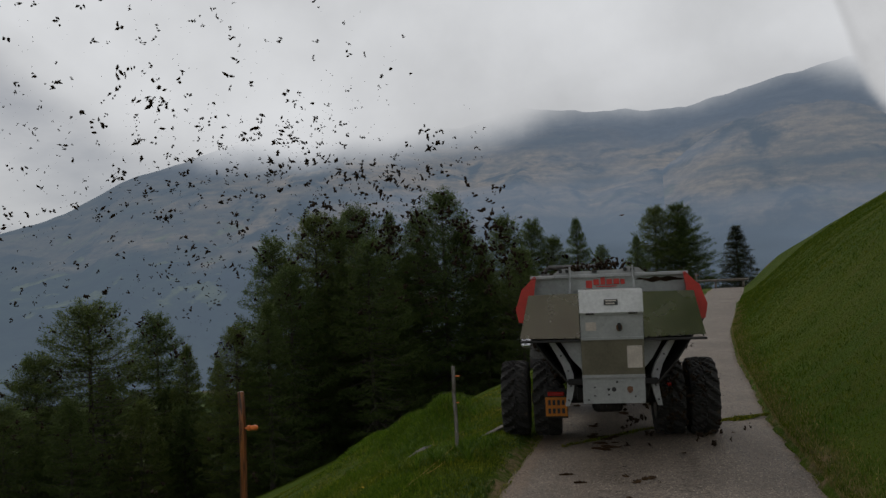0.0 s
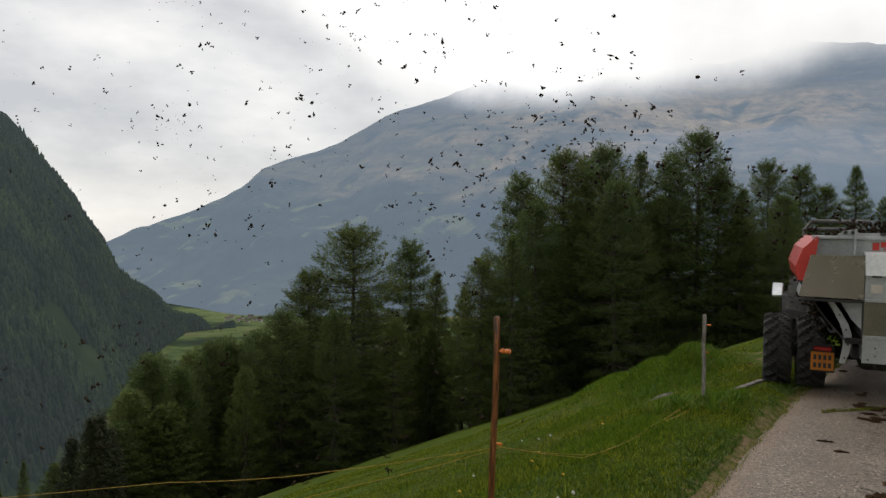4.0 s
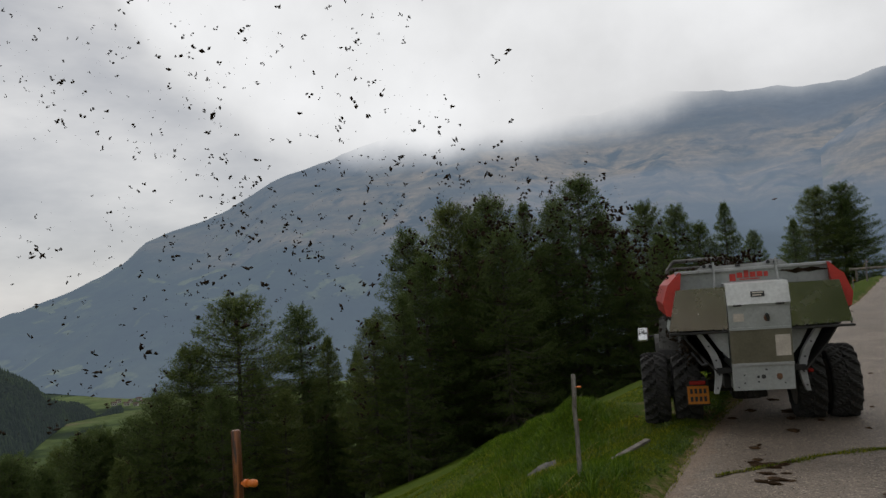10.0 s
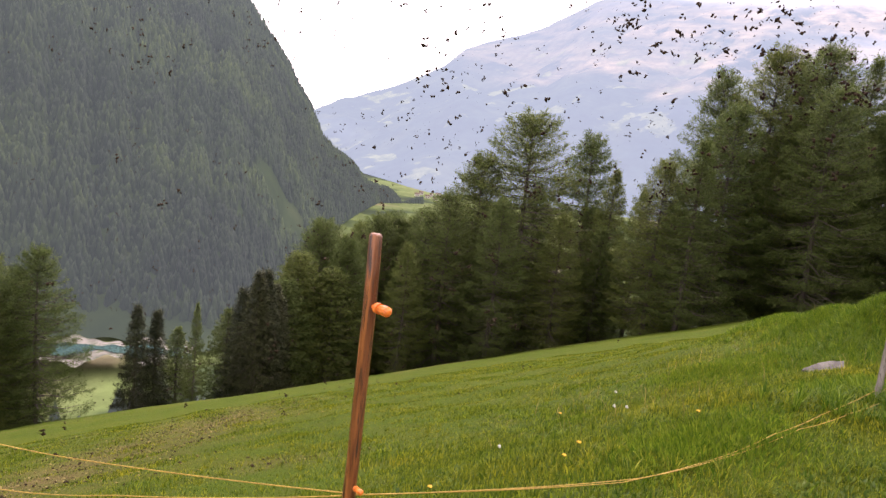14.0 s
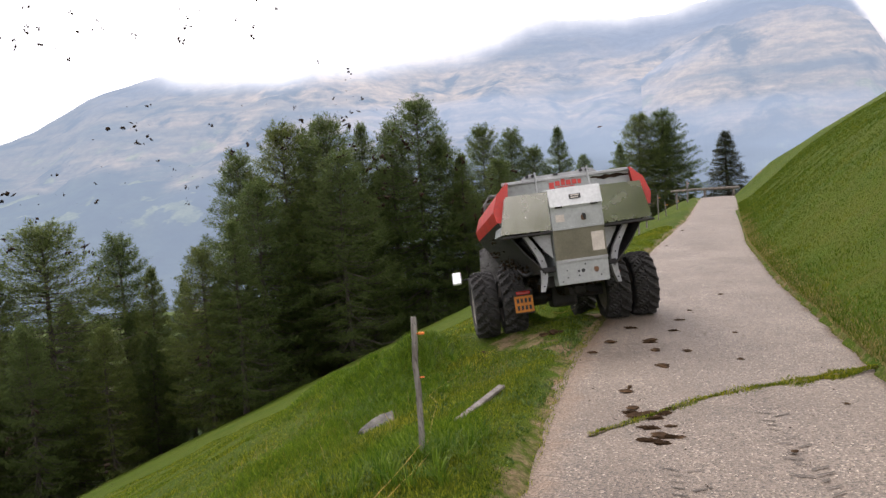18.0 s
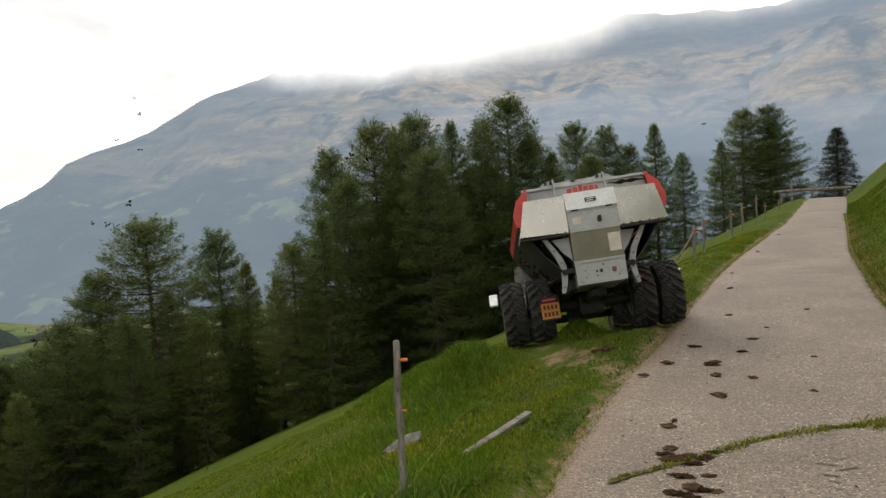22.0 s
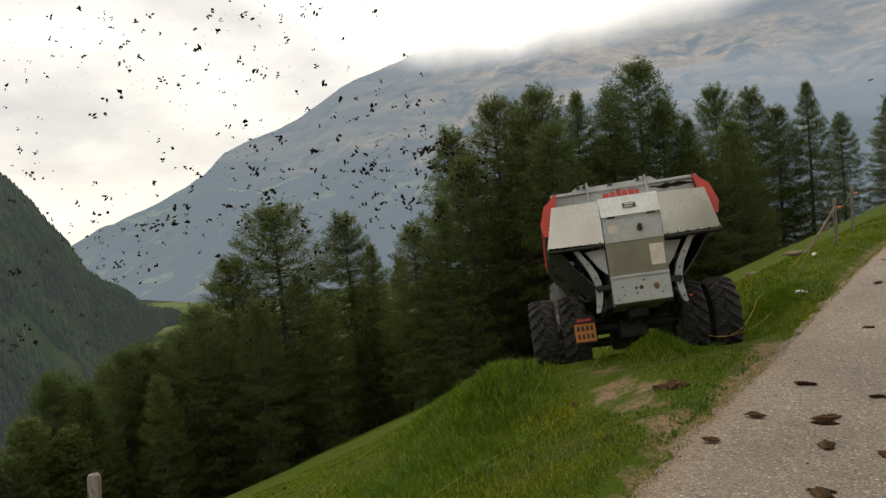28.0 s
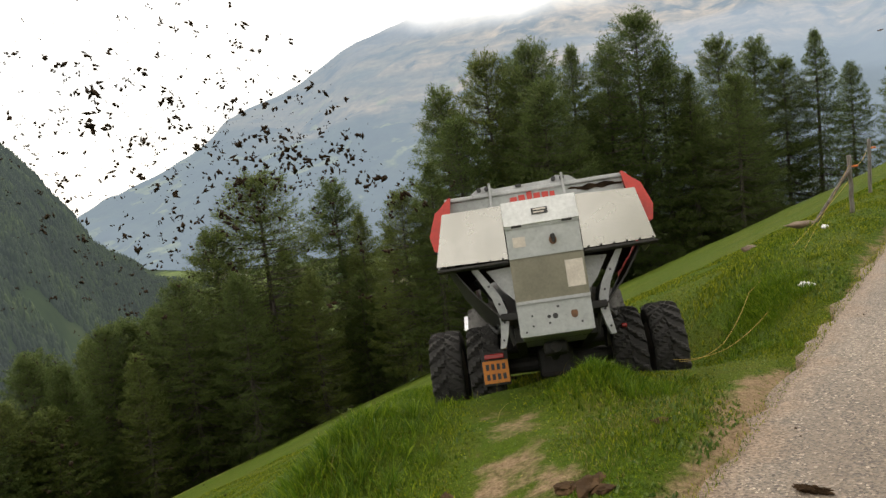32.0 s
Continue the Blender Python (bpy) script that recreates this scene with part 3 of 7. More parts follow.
set_attr(gme, "wood", np.clip(step(gd, 42, 52) + step(GY.ravel(), 88, 110) * (gd > 4), 0, 1))
set_attr(gme, "valley", np.maximum(step(-GZ.ravel(), 118, 142), (np.hypot(GX, GY) > 900).ravel() * 1.0))
tagged(new("ground", gme), "steep green alpine meadow with short grass falling to a wooded valley", "ground", kind="structure")

# the road: a slab of its own, its edges ragged
ry = np.concatenate([np.arange(-12, 26, 0.16), np.arange(26, 100, 0.8)])
rt = np.linspace(0, 1, 17)
jl = 0.05 * np.sin(7.3 * ry) * np.sin(2.1 * ry + 1) + 0.03 * np.sin(17 * ry)
jr = 0.04 * np.sin(6.1 * ry + 2) * np.sin(2.7 * ry) + 0.03 * np.sin(15 * ry)
rl, rr = road_left(ry) - 0.02 + jl, road_right(ry) + 0.02 + jr
RX = rl[:, None] + (rr - rl)[:, None] * rt[None]
RZ = road_z(ry)[:, None] + 0.012 - 0.03 * (2 * rt[None] - 1) ** 4 + 0.006 * np.sin(2.2 * RX) * np.sin(1.4 * ry[:, None])
RY = np.repeat(ry[:, None], 17, 1)
top = np.stack([RX, RY, RZ], -1).reshape(-1, 3)
side_l, side_r = top.reshape(len(ry), 17, 3)[:, 0] - [0, 0, 0.12], top.reshape(len(ry), 17, 3)[:, 16] - [0, 0, 0.12]
nr = len(ry)
rf = list(grid_faces(nr, 17))
b0 = nr * 17
for k in range(nr - 1):
    rf.append((b0 + k, k * 17, (k + 1) * 17, b0 + k + 1))
    rf.append((k * 17 + 16, b0 + nr + k, b0 + nr + k + 1, (k + 1) * 17 + 16))
rme = quick_mesh("road", np.concatenate([top, side_l, side_r]), np.array(rf), ASPHALT, True)
eb = np.concatenate([np.repeat(np.maximum(np.exp(-(rt / 0.1) ** 2), np.exp(-((1 - rt) / 0.05) ** 2))[None], nr, 0).ravel(), np.ones(2 * nr)])
set_attr(rme, "bare", eb * 0.95)
tagged(new("road", rme), "narrow grey worn asphalt lane with crumbling edges", "road", kind="structure")


# ---- the mountains ----
def ring_sheet(name, azs, foot_r, top_r, top_el, foot_z, back, bulge, rough, mat_, label, rows=40, seed=3.0, ridges=6.0):
    """A mountain side that stands round the valley: from its foot up to a crest, and down behind it."""
    order = np.argsort(azs)
    azs, foot_r, top_r, top_el = (np.array(v, float)[order] for v in (azs, foot_r, top_r, top_el))
    az = np.linspace(azs[0], azs[-1], 260)
    fr, tr, te = (np.interp(az, azs, v) for v in (foot_r, top_r, top_el))
    te = te + 0.16 * np.array([noise.fractal(Vector((a * 0.55, seed, 0.0)), 0.8, 2.2, 5) for a in az])
    verts = []
    for k in range(rows + 6):
        v = min(k / (rows - 1), 1.0)
        over = max(0, k - rows + 1) / 6
        r = fr + (tr - fr) * v + back * over
        crest = tr * np.tan(np.radians(te)) + 1.6
        z = foot_z + (crest - foot_z) * (v ** bulge) - over * 260
        for i, a in enumerate(az):
            x, y = -math.sin(radians(a)) * r[i], math.cos(radians(a)) * r[i]
            w = 4 * v * (1 - v) + 0.12
            nz = noise.fractal(Vector((x * 0.0022, y * 0.0022, seed)), 0.9, 2.1, 6) + (0.6 if ridges > 7 else 0.12) * abs(math.sin(ridges * a * 0.13 + 2.5 * noise.noise(Vector((x * 0.0012, y * 0.0012, seed)))))
            verts.append((x, y, z[i] + rough * nz * w * (1 - over)))
    me = quick_mesh(name, np.array(verts), grid_faces(rows + 6, len(az))[:, ::-1], mat_, True)
    return tagged(new(name, me), label, "mountain", kind="structure")


# The mountains' haze glows from their own materials.
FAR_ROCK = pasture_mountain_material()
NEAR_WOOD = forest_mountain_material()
AZ_A = [-75, -40, -25, -21.5, -16, -11, -3, 1.2, 6, 12, 20, 24, 30, 33.8, 37.8, 39.3, 40.6, 45, 47.8, 50, 54, 60]
EL_A = [12, 12.5, 13.6, 14.6, 13.8, 12.8, 13.2, 14.0, 12.6, 13.5, 12.6, 11.4, 9.3, 7.0, 5.6, 5.0, 3.5, 1.2, 0.4, -0.8, -2, -3]
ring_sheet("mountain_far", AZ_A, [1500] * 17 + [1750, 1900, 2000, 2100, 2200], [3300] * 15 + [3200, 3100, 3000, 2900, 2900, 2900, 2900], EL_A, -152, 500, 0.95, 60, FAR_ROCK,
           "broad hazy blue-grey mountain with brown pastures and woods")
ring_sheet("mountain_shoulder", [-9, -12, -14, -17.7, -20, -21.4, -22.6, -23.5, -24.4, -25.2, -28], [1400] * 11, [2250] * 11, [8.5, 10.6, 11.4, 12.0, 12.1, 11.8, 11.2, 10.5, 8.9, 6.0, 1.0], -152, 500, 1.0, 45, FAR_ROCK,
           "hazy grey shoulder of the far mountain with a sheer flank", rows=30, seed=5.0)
AZ_B = [40, 44.3, 48.9, 49.8, 51.4, 53.8, 55.8, 58, 63, 72, 90, 120]
FOOT_B = [1330, 1250, 760, 670, 580, 480, 455, 455, 478, 490, 470, 440]
EL_B = [-7.4, -6.2, -2.7, -0.7, 1.9, 5.2, 7.6, 8.9, 13, 19, 22, 20]
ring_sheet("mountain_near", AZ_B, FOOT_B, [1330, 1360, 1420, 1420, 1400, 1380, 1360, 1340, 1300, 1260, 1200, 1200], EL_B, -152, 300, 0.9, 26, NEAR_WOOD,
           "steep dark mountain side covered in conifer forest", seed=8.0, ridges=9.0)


# Unseen slope added behind the camera for the steel panels to reflect.
ring_sheet("reflection_hill", [115, 140, 180, 220, 245], [90, 60, 45, 45, 55], [260, 240, 220, 220, 220], [1, 2, 2.5, 2.5, 2], -20, 60, 0.9, 4, TURF, "unseen grassy slope added behind the lane for reflections", rows=12)


def bank(name, azs, lifts, r, z0, z1, mat_, label):
    az = np.linspace(azs[0], azs[-1], 140)
    v = [(-math.sin(radians(a)) * r, math.cos(radians(a)) * r, z) for z in np.linspace(z0, z1, 5) for a in az]
    me = quick_mesh(name, np.array(v), grid_faces(5, 140), mat_, True)
    set_attr(me, "lift", np.tile(np.interp(az, azs, lifts), 5))
    return tagged(new(name, me), label, "cloud", kind="structure")


bank("backdrop_cloud", [-90, -60, -32, -28, -25, -22, -18.5, -12, -2, 4, 12, 24, 31, 38, 50, 85], [-200, -180, -160, -110, -20, 90, 130, 85, 70, 0, -20, -30, 40, 260, 1200, 2000], 2450, 280, 1600,
     cloud_material("low_cloud", 390, 640, (1.0, 1.02, 1.05), 0.0022), "low grey-white cloud hiding the mountain crest")

bank("backdrop_cloud", [-60, -40, -28, -26, -25, -24, -23, -22, -20.5, -18], [-220, -220, -200, -160, -110, -50, 30, 150, 400, 900], 2420, 150, 1300,
     cloud_material("bright_cloud", 400, 600, (0.9, 0.91, 0.93), 0.005), "bright white cloud behind the mountain's shoulder")

# ---- trees ----
def conifer(seed, height, radius, base, kind, full=1.0, dome=0.5, broad=0.6):
    """Trunk, limbs and crown of a larch or spruce: whorls of limbs, each a flat spray of needle tufts."""
    rg = np.random.default_rng(seed)
    tb, lb = bmesh.new(), bmesh.new()
    bend = rg.uniform(-0.25, 0.25, 2)
    axis = lambda h: np.array([bend[0] * math.sin(h / height * 2.6), bend[1] * math.sin(h / height * 3.1), h])
    hs = np.linspace(-1.2, height * 0.985, 12)
    r0 = 0.015 * height
    tube(tb, [axis(h) for h in hs], [max(0.02, r0 * (1 - max(h, 0) / height) ** 0.8 + (0.08 if h < 0 else 0)) for h in hs], 8)
    larch = kind == "larch"
    gap = 0.66 if larch else 0.42
    h = base * height
    turn = 0.0
    side = rg.uniform(0.9, 1.07, 7)
    arms = 7
    tips, ways = [], []
    while h < height * 0.985:
        f = h / height
        if larch:
            prof = min(1.0, (f - base) / 0.14 + 0.55) * min(1.0, ((1 - f) / broad) ** dome)
            up = np.interp(f, [0.0, 0.35, 0.7, 0.88, 1.0], [-0.2, -0.08, 0.12, 0.5, 1.1])
        else:
            prof = (1 - f) ** 0.92 + 0.02
            up = np.interp(f, [0.0, 0.6, 0.9, 1.0], [-0.5, -0.3, 0.1, 0.9])
        for k in range(arms):
            a = turn + 2 * math.pi * k / arms + rg.uniform(-0.3, 0.3)
            ln = radius * prof * rg.uniform(0.76, 1.03) * side[int(a * 7 / (2 * math.pi)) % 7] + 0.12
            d = np.array([math.cos(a), math.sin(a), up + rg.uniform(-0.2, 0.22)])
            d /= np.linalg.norm(d)
            o = axis(min(height * 0.985, h + rg.uniform(-0.5, 0.5) * gap))
            curl = 0.13 if larch else 0.1
            if ln > 0.9:
                bar = [o + d * ln * q + np.array([0, 0, ln * (curl * q * q - 0.09 * math.sin(math.pi * q))]) for q in (0.0, 0.5, 0.97)]
                tube(lb, bar, [0.011 * ln + 0.012, 0.007 * ln + 0.007, 0.004], 3)
            # sprays of twigs: thin near the trunk, thick along the outer half, hanging a little
            lat = np.array([-math.sin(a), math.cos(a), 0])
            m = max(9, int((ln * (14.0 if larch else 12.0) + 4) * (0.12 + 0.88 * full)))
            q = np.clip(rg.power(1.55, m), 0.14 if f < 0.6 else 0.04, 1.0)
            reach = 0.1 + 0.36 * ln * np.sin(math.pi * np.minimum(1.0, 0.16 + 0.78 * q)) * (0.78 if larch else 0.55)
            w = rg.uniform(-1, 1, m) * reach
            sag = ln * (curl * q * q - 0.09 * np.sin(math.pi * q)) + rg.normal(-0.04, 0.07, m) - (0.1 if larch else 0.28) * np.abs(w)
            spot = o + d * (ln * q + 0.35 * np.abs(w))[:, None] + lat * w[:, None]
            spot[:, 2] += sag
            tips.append(spot)
            ways.append(d * 0.75 + lat * (w / reach * 0.55)[:, None])
        turn += 0.5 + rg.uniform(-0.2, 0.2)
        h += gap * rg.uniform(0.75, 1.25) * np.interp(f, [0.45, 0.85, 1.0], [1.0, 0.62, 0.5])
    tips, ways = np.concatenate(tips), np.concatenate(ways)
    per = 5 if full > 0.8 else 4
    c, lead = np.repeat(tips, per, 0), np.repeat(ways, per, 0)
    dd = rg.normal(0, 0.75, (len(c), 3)) + lead
    dd[:, 2] += 0.12 if larch else -0.3
    dd /= np.linalg.norm(dd, axis=1)[:, None]
    ln = (rg.uniform(0.16, 0.36, len(c)) * (1.0 if full > 0.8 else 1.5))[:, None]
    sd = np.cross(dd, rg.normal(0, 1, (len(c), 3)))
    sd /= np.linalg.norm(sd, axis=1)[:, None]
    wd = ln * rg.uniform(0.14, 0.25, (len(c), 1)) * (1.0 if full > 0.8 else 1.3)
    st = c + rg.normal(0, 0.11, (len(c), 3))
    p0, p1, p2 = st - sd * wd * 0.5, st + sd * wd * 0.5 + dd * ln * 0.25, st + dd * ln
    # leaf pieces face outwards and are shaded as one soft mass
    mid = (p0 + p1 + p2) / 3
    out = mid * (1, 1, 0) + np.stack([np.zeros(len(c)), np.zeros(len(c)), 0.25 * radius + 0.12 * (mid[:, 2] - 0.4 * height)], 1)
    out /= np.linalg.norm(out, axis=1)[:, None] + 1e-6
    flip = ((np.cross(p1 - p0, p2 - p0) * out).sum(1) < 0)[:, None]
    a1, a2 = np.where(flip, p2, p1), np.where(flip, p1, p2)
    v = np.stack([p0, a1, a2], 1).reshape(-1, 3)
    crown = quick_mesh("crown", v, np.arange(len(v)).reshape(-1, 3), NEEDLE if larch else SPRUCE_NEEDLE, True)
    nrm = out + 0.3 * rg.normal(0, 1, out.shape)
    nrm /= np.linalg.norm(nrm, axis=1)[:, None]
    crown.normals_split_custom_set_from_vertices([tuple(q) for q in np.repeat(nrm, 3, 0)])
    word = "larch_tree" if larch else "spruce_tree"
    t = thing(word, "tall green larch with a broad feathery crown" if larch else "dark green spruce with a pointed crown", "tree", None,
              "larch wood below the meadow" if larch else "spruces below the meadow")
    part("trunk", tb, BARK, t, "dark grey-brown bark", True)
    tagged(part("branchwork", lb, BARK, t), kind="stuff")
    ob = new("crown", crown)
    ob.parent = t
    return t


def aim(az, el, r):
    """A place at a bearing (left positive), an elevation and a distance from the first standpoint."""
    return (0.9 - math.sin(radians(az)) * r, -0.7 + math.cos(radians(az)) * r, 1.63 + r * math.tan(radians(el)))


LARCHES = [conifer(11, 20.0, 5.5, 0.05, "larch", 1.0, 0.6, 0.54), conifer(12, 20.0, 4.9, 0.06, "larch", 1.0, 0.66, 0.62), conifer(13, 20.0, 5.4, 0.05, "larch", 1.0, 0.62, 0.56), conifer(14, 20.0, 4.4, 0.07, "larch", 1.0, 0.8, 0.75)]
SPRUCES = [conifer(21, 12.0, 2.7, 0.03, "spruce"), conifer(22, 12.0, 2.1, 0.04, "spruce")]
SLIGHT = [conifer(31, 20.0, 5.0, 0.03, "larch", 0.5, 0.6, 0.55), conifer(32, 20.0, 4.6, 0.04, "larch", 0.5, 0.7, 0.65)]
used_kind = [False] * 8
rt_ = random.Random(5)


def plant(kind, x, y, top_z, wide=1.0):
    """A tree whose top is at top_z; its foot stands on the land."""
    src = (LARCHES + SPRUCES + SLIGHT)[kind]
    foot = float(land(x, y)) - 0.1
    s = (top_z - foot) / (12.0 if kind in (4, 5) else 20.0)
    m = Matrix.LocRotScale((x, y, foot), Euler((0, 0, rt_.uniform(0, 6.28))), (s * wide, s * wide, s))
    if not used_kind[kind]:
        used_kind[kind] = True
        src.matrix_basis = m
        src.scale = (s * wide, s * wide, s)
        return src
    keep = src.scale.copy()
    src.scale = (1, 1, 1)
    ob = copy_thing(src, m)
    src.scale = keep
    return ob


# tops at known places
for kind, x, y, z, wd in ((0, -35.0, 54.2, 2.6, 1.25), (1, -35.2, 65.1, 1.5, 1.12), (1, -23.4, 64.5, 7.9, 1.0), (2, -15.4, 63.7, 9.9, 1.0), (0, -8.2, 68.4, 11.6, 1.1),
                          (3, 4.4, 77.6, 9.3, 0.95), (2, 16.6, 89.2, 11.2, 1.3), (4, 17.6, 66.5, 6.7, 1.9)):
    plant(kind, x, y, z, wd)
# tops at known bearings
for kind, az, el, r, wd in ((2, 36.4, -2.6, 66, 1.0), (3, 26.6, -2.3, 68, 0.9), (0, 23.2, -1.3, 60, 1.0), (3, 24.6, -3.5, 64, 1.0), (0, 17.3, 6.8, 68, 0.9), (1, 15.4, 6.4, 70, 0.9),
                            (3, 11.5, 6.8, 69, 0.9), (1, 9.6, 6.6, 72, 0.9), (2, 2.9, 5.9, 76, 0.9), (1, 0.7, 5.6, 80, 1.1), (2, -8.4, 5.9, 90, 1.2), (3, -6.9, 4.0, 80, 1.0), (1, -10.2, 5.0, 92, 1.2),
                            (2, 47.4, -8.6, 60, 1.15), (0, 42.4, -7.5, 64, 1.0), (1, 44.6, -8.4, 66, 1.0), (4, 51.4, -12.6, 47, 1.5), (5, 52.6, -13.8, 50, 1.6), (4, 59.8, -15.3, 46, 1.35), (5, 58.4, -15.6, 47, 1.5), (4, 50.3, -13.4, 49, 1.4), (0, 69.6, -13.6, 47, 1.1), (1, 67.4, -13.0, 50, 1.0), (6, 48.8, -11.0, 54, 1.2),
                            (3, 55.7, -15.0, 45, 0.55), (2, 47.5, -8.7, 58, 1.0), (3, 45.3, -9.8, 56, 1.1), (0, 43.4, -7.7, 62, 0.95), (2, 41.4, -7.9, 64, 1.0), (4, 51.0, -12.4, 48, 1.5), (2, 66.0, -11.7, 45, 1.0), (1, 68.8, -12.6, 44, 1.0), (6, 49.6, -13.0, 52, 1.3), (7, 53.6, -15.4, 52, 1.2), (6, 46.4, -12.0, 54, 1.4), (7, 57.0, -16.8, 50, 1.1), (0, 70.4, -12.6, 44, 1.1), (2, 69.5, -11.5, 46, 1.1), (1, 72, -11, 48, 1.0), (4, 49.6, -14.5, 50, 1.0), (0, 39.8, -7.0, 62, 1.1),
                            (2, 38.2, -5.5, 60, 1.1), (1, 29.8, -6.0, 60, 1.0), (3, 21.0, 0.5, 58, 1.1), (0, 19.2, 3.0, 62, 1.0), (2, 13.2, 4.6, 62, 1.0), (1, 6.0, 5.4, 70, 1.0), (3, 4.4, 4.2, 68, 1.1), (0, -0.8, 4.2, 78, 0.9),
                            (2, 1.8, 3.6, 66, 1.0), (1, -4.4, 3.4, 84, 0.9), (0, 27.8, -5.5, 74, 1.0), (3, 32.0, -4.0, 70, 1.2), (2, 34.4, -5.5, 58, 0.9), (0, 45.4, -9.5, 56, 0.9), (1, 41.0, -9.6, 55, 0.9)):
    plant(kind, *aim(az, el, r), wd * (0.78 if kind in (4, 5) else 1.0))
# the wood's depth, lower tops behind and beside the outer trees
for k in range(20):
    az = rt_.uniform(-3, 48)
    r = rt_.uniform(64, 92)
    lim = float(np.interp(az, [-3, 5, 9, 18, 21, 25, 31, 37, 48], [1.5, 3.5, 4.2, 3.2, -1.5, -5.5, -4.5, -6.5, -10.5]))
    plant(rt_.choice((6, 7)), *aim(az, lim - rt_.uniform(0.3, 3.5), r), rt_.uniform(0.85, 1.15))
# dark trees on the bank's edge above the road
plant(4, *aim(-25.9, 9.1, 50), 3.4)
plant(5, *aim(-27.4, 9.4, 51), 3.2)


# forest on the near mountain, and small wood edges in the valley
def far_forest():
    rg = np.random.default_rng(4)
    v, f = [], []

    def crown_at(x, y, z, h, rad):
        """A far tree crown: a skirt, a waist and a tip, of uneven outline."""
        b = len(v)
        for lev, rr in ((0.0, 0.8), (0.38, 1.0), (0.72, 0.55)):
            for j in range(5):
                a = 2 * math.pi * (j + lev) / 5 + rg.uniform(0, 0.6)
                q = rad * rr * rg.uniform(0.75, 1.2)
                v.append((x + q * math.cos(a), y + q * math.sin(a), z + h * (lev + rg.uniform(-0.06, 0.06))))
        v.append((x + rg.uniform(-0.6, 0.6), y, z + h))
        for r0_ in (0, 5):
            for j in range(5):
                k = (j + 1) % 5
                f.append((b + r0_ + j, b + r0_ + k, b + r0_ + 5 + k))
                f.append((b + r0_ + j, b + r0_ + 5 + k, b + r0_ + 5 + j))
        f.extend((b + 10 + j, b + 10 + (j + 1) % 5, b + 15) for j in range(5))

    for _ in range(26000):
        az = rg.uniform(41, 78)
        fr = np.interp(az, AZ_B, FOOT_B)
        tr = np.interp(az, AZ_B, [1330, 1360, 1420, 1420, 1400, 1380, 1360, 1340, 1300, 1260, 1200, 1200])
        te = np.interp(az, AZ_B, EL_B)
        q = rg.uniform(0.02, 0.99)
        r = fr + (tr - fr) * q
        z = -152 + (tr * math.tan(radians(te)) + 153.6) * q ** 0.9
        x, y = -math.sin(radians(az)) * r, math.cos(radians(az)) * r
        w = 4 * q * (1 - q) + 0.12
        vx = Vector((x * 0.0022, y * 0.0022, 8.0))
        z += 26 * w * (noise.fractal(vx, 0.9, 2.1, 6) + 0.6 * abs(math.sin(9.0 * az * 0.13 + 2.5 * noise.noise(Vector((x * 0.0012, y * 0.0012, 8.0))))))
        clear = noise.noise(Vector((x * 0.006, y * 0.006, z * 0.006)))
        if clear > 0.7 or (q > 0.88 and clear > 0.35):
            continue
        crown_at(x, y, z - 3, rg.uniform(8, 15) * (0.75 + 0.5 * (noise.noise(Vector((x * 0.02, y * 0.02, 3.0))) + 0.5)), rg.uniform(1.7, 3.1))
    for _ in range(4500):
        x, y = -rg.uniform(45, 560), rg.uniform(-60, 520)
        d = float(road_left(min(y, 130))) - x
        z = float(land(x, y))
        if z > -52 or z < -141:
            continue
        crown_at(x, y, z - 2, rg.uniform(9, 19), rg.uniform(2.4, 4.0))
    m, n, l, bs = node_material("far_conifers")
    isl = n.new("ShaderNodeNewGeometry").outputs["Random Per Island"]
    tone = ramp_node(n, l, isl, [(0, (0.012, 0.024, 0.01)), (0.6, (0.02, 0.036, 0.013)), (1, (0.036, 0.056, 0.017))])
    where = noise_node(n, l, n.new("ShaderNodeTexCoord").outputs["Object"], 0.012, 4)
    tone = mix_node(n, l, 1.0, tone, ramp_node(n, l, noise_node(n, l, n.new("ShaderNodeTexCoord").outputs["Object"], 0.0042, 5, 0.6), [(0.36, (0.5, 0.55, 0.6)), (0.64, (1.35, 1.35, 1.2))]), "MULTIPLY")
    l.new(mix_node(n, l, 1.0, tone, ramp_node(n, l, where, [(0.36, (0.42, 0.52, 0.55)), (0.5, (1.0, 1.0, 1.0)), (0.64, (1.7, 1.6, 1.05))]), "MULTIPLY"), bs.inputs["Base Color"])
    bs.inputs["Roughness"].default_value = 1.0
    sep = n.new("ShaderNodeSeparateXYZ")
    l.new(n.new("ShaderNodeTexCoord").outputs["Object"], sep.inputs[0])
    # The same emitted haze over the far crowns.
    glowing_haze(n, l, bs, sep.outputs["Z"], NEAR_HAZE_GLOW, 0.32, 0.95)
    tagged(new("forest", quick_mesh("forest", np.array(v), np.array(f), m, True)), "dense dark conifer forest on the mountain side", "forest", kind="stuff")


far_forest()


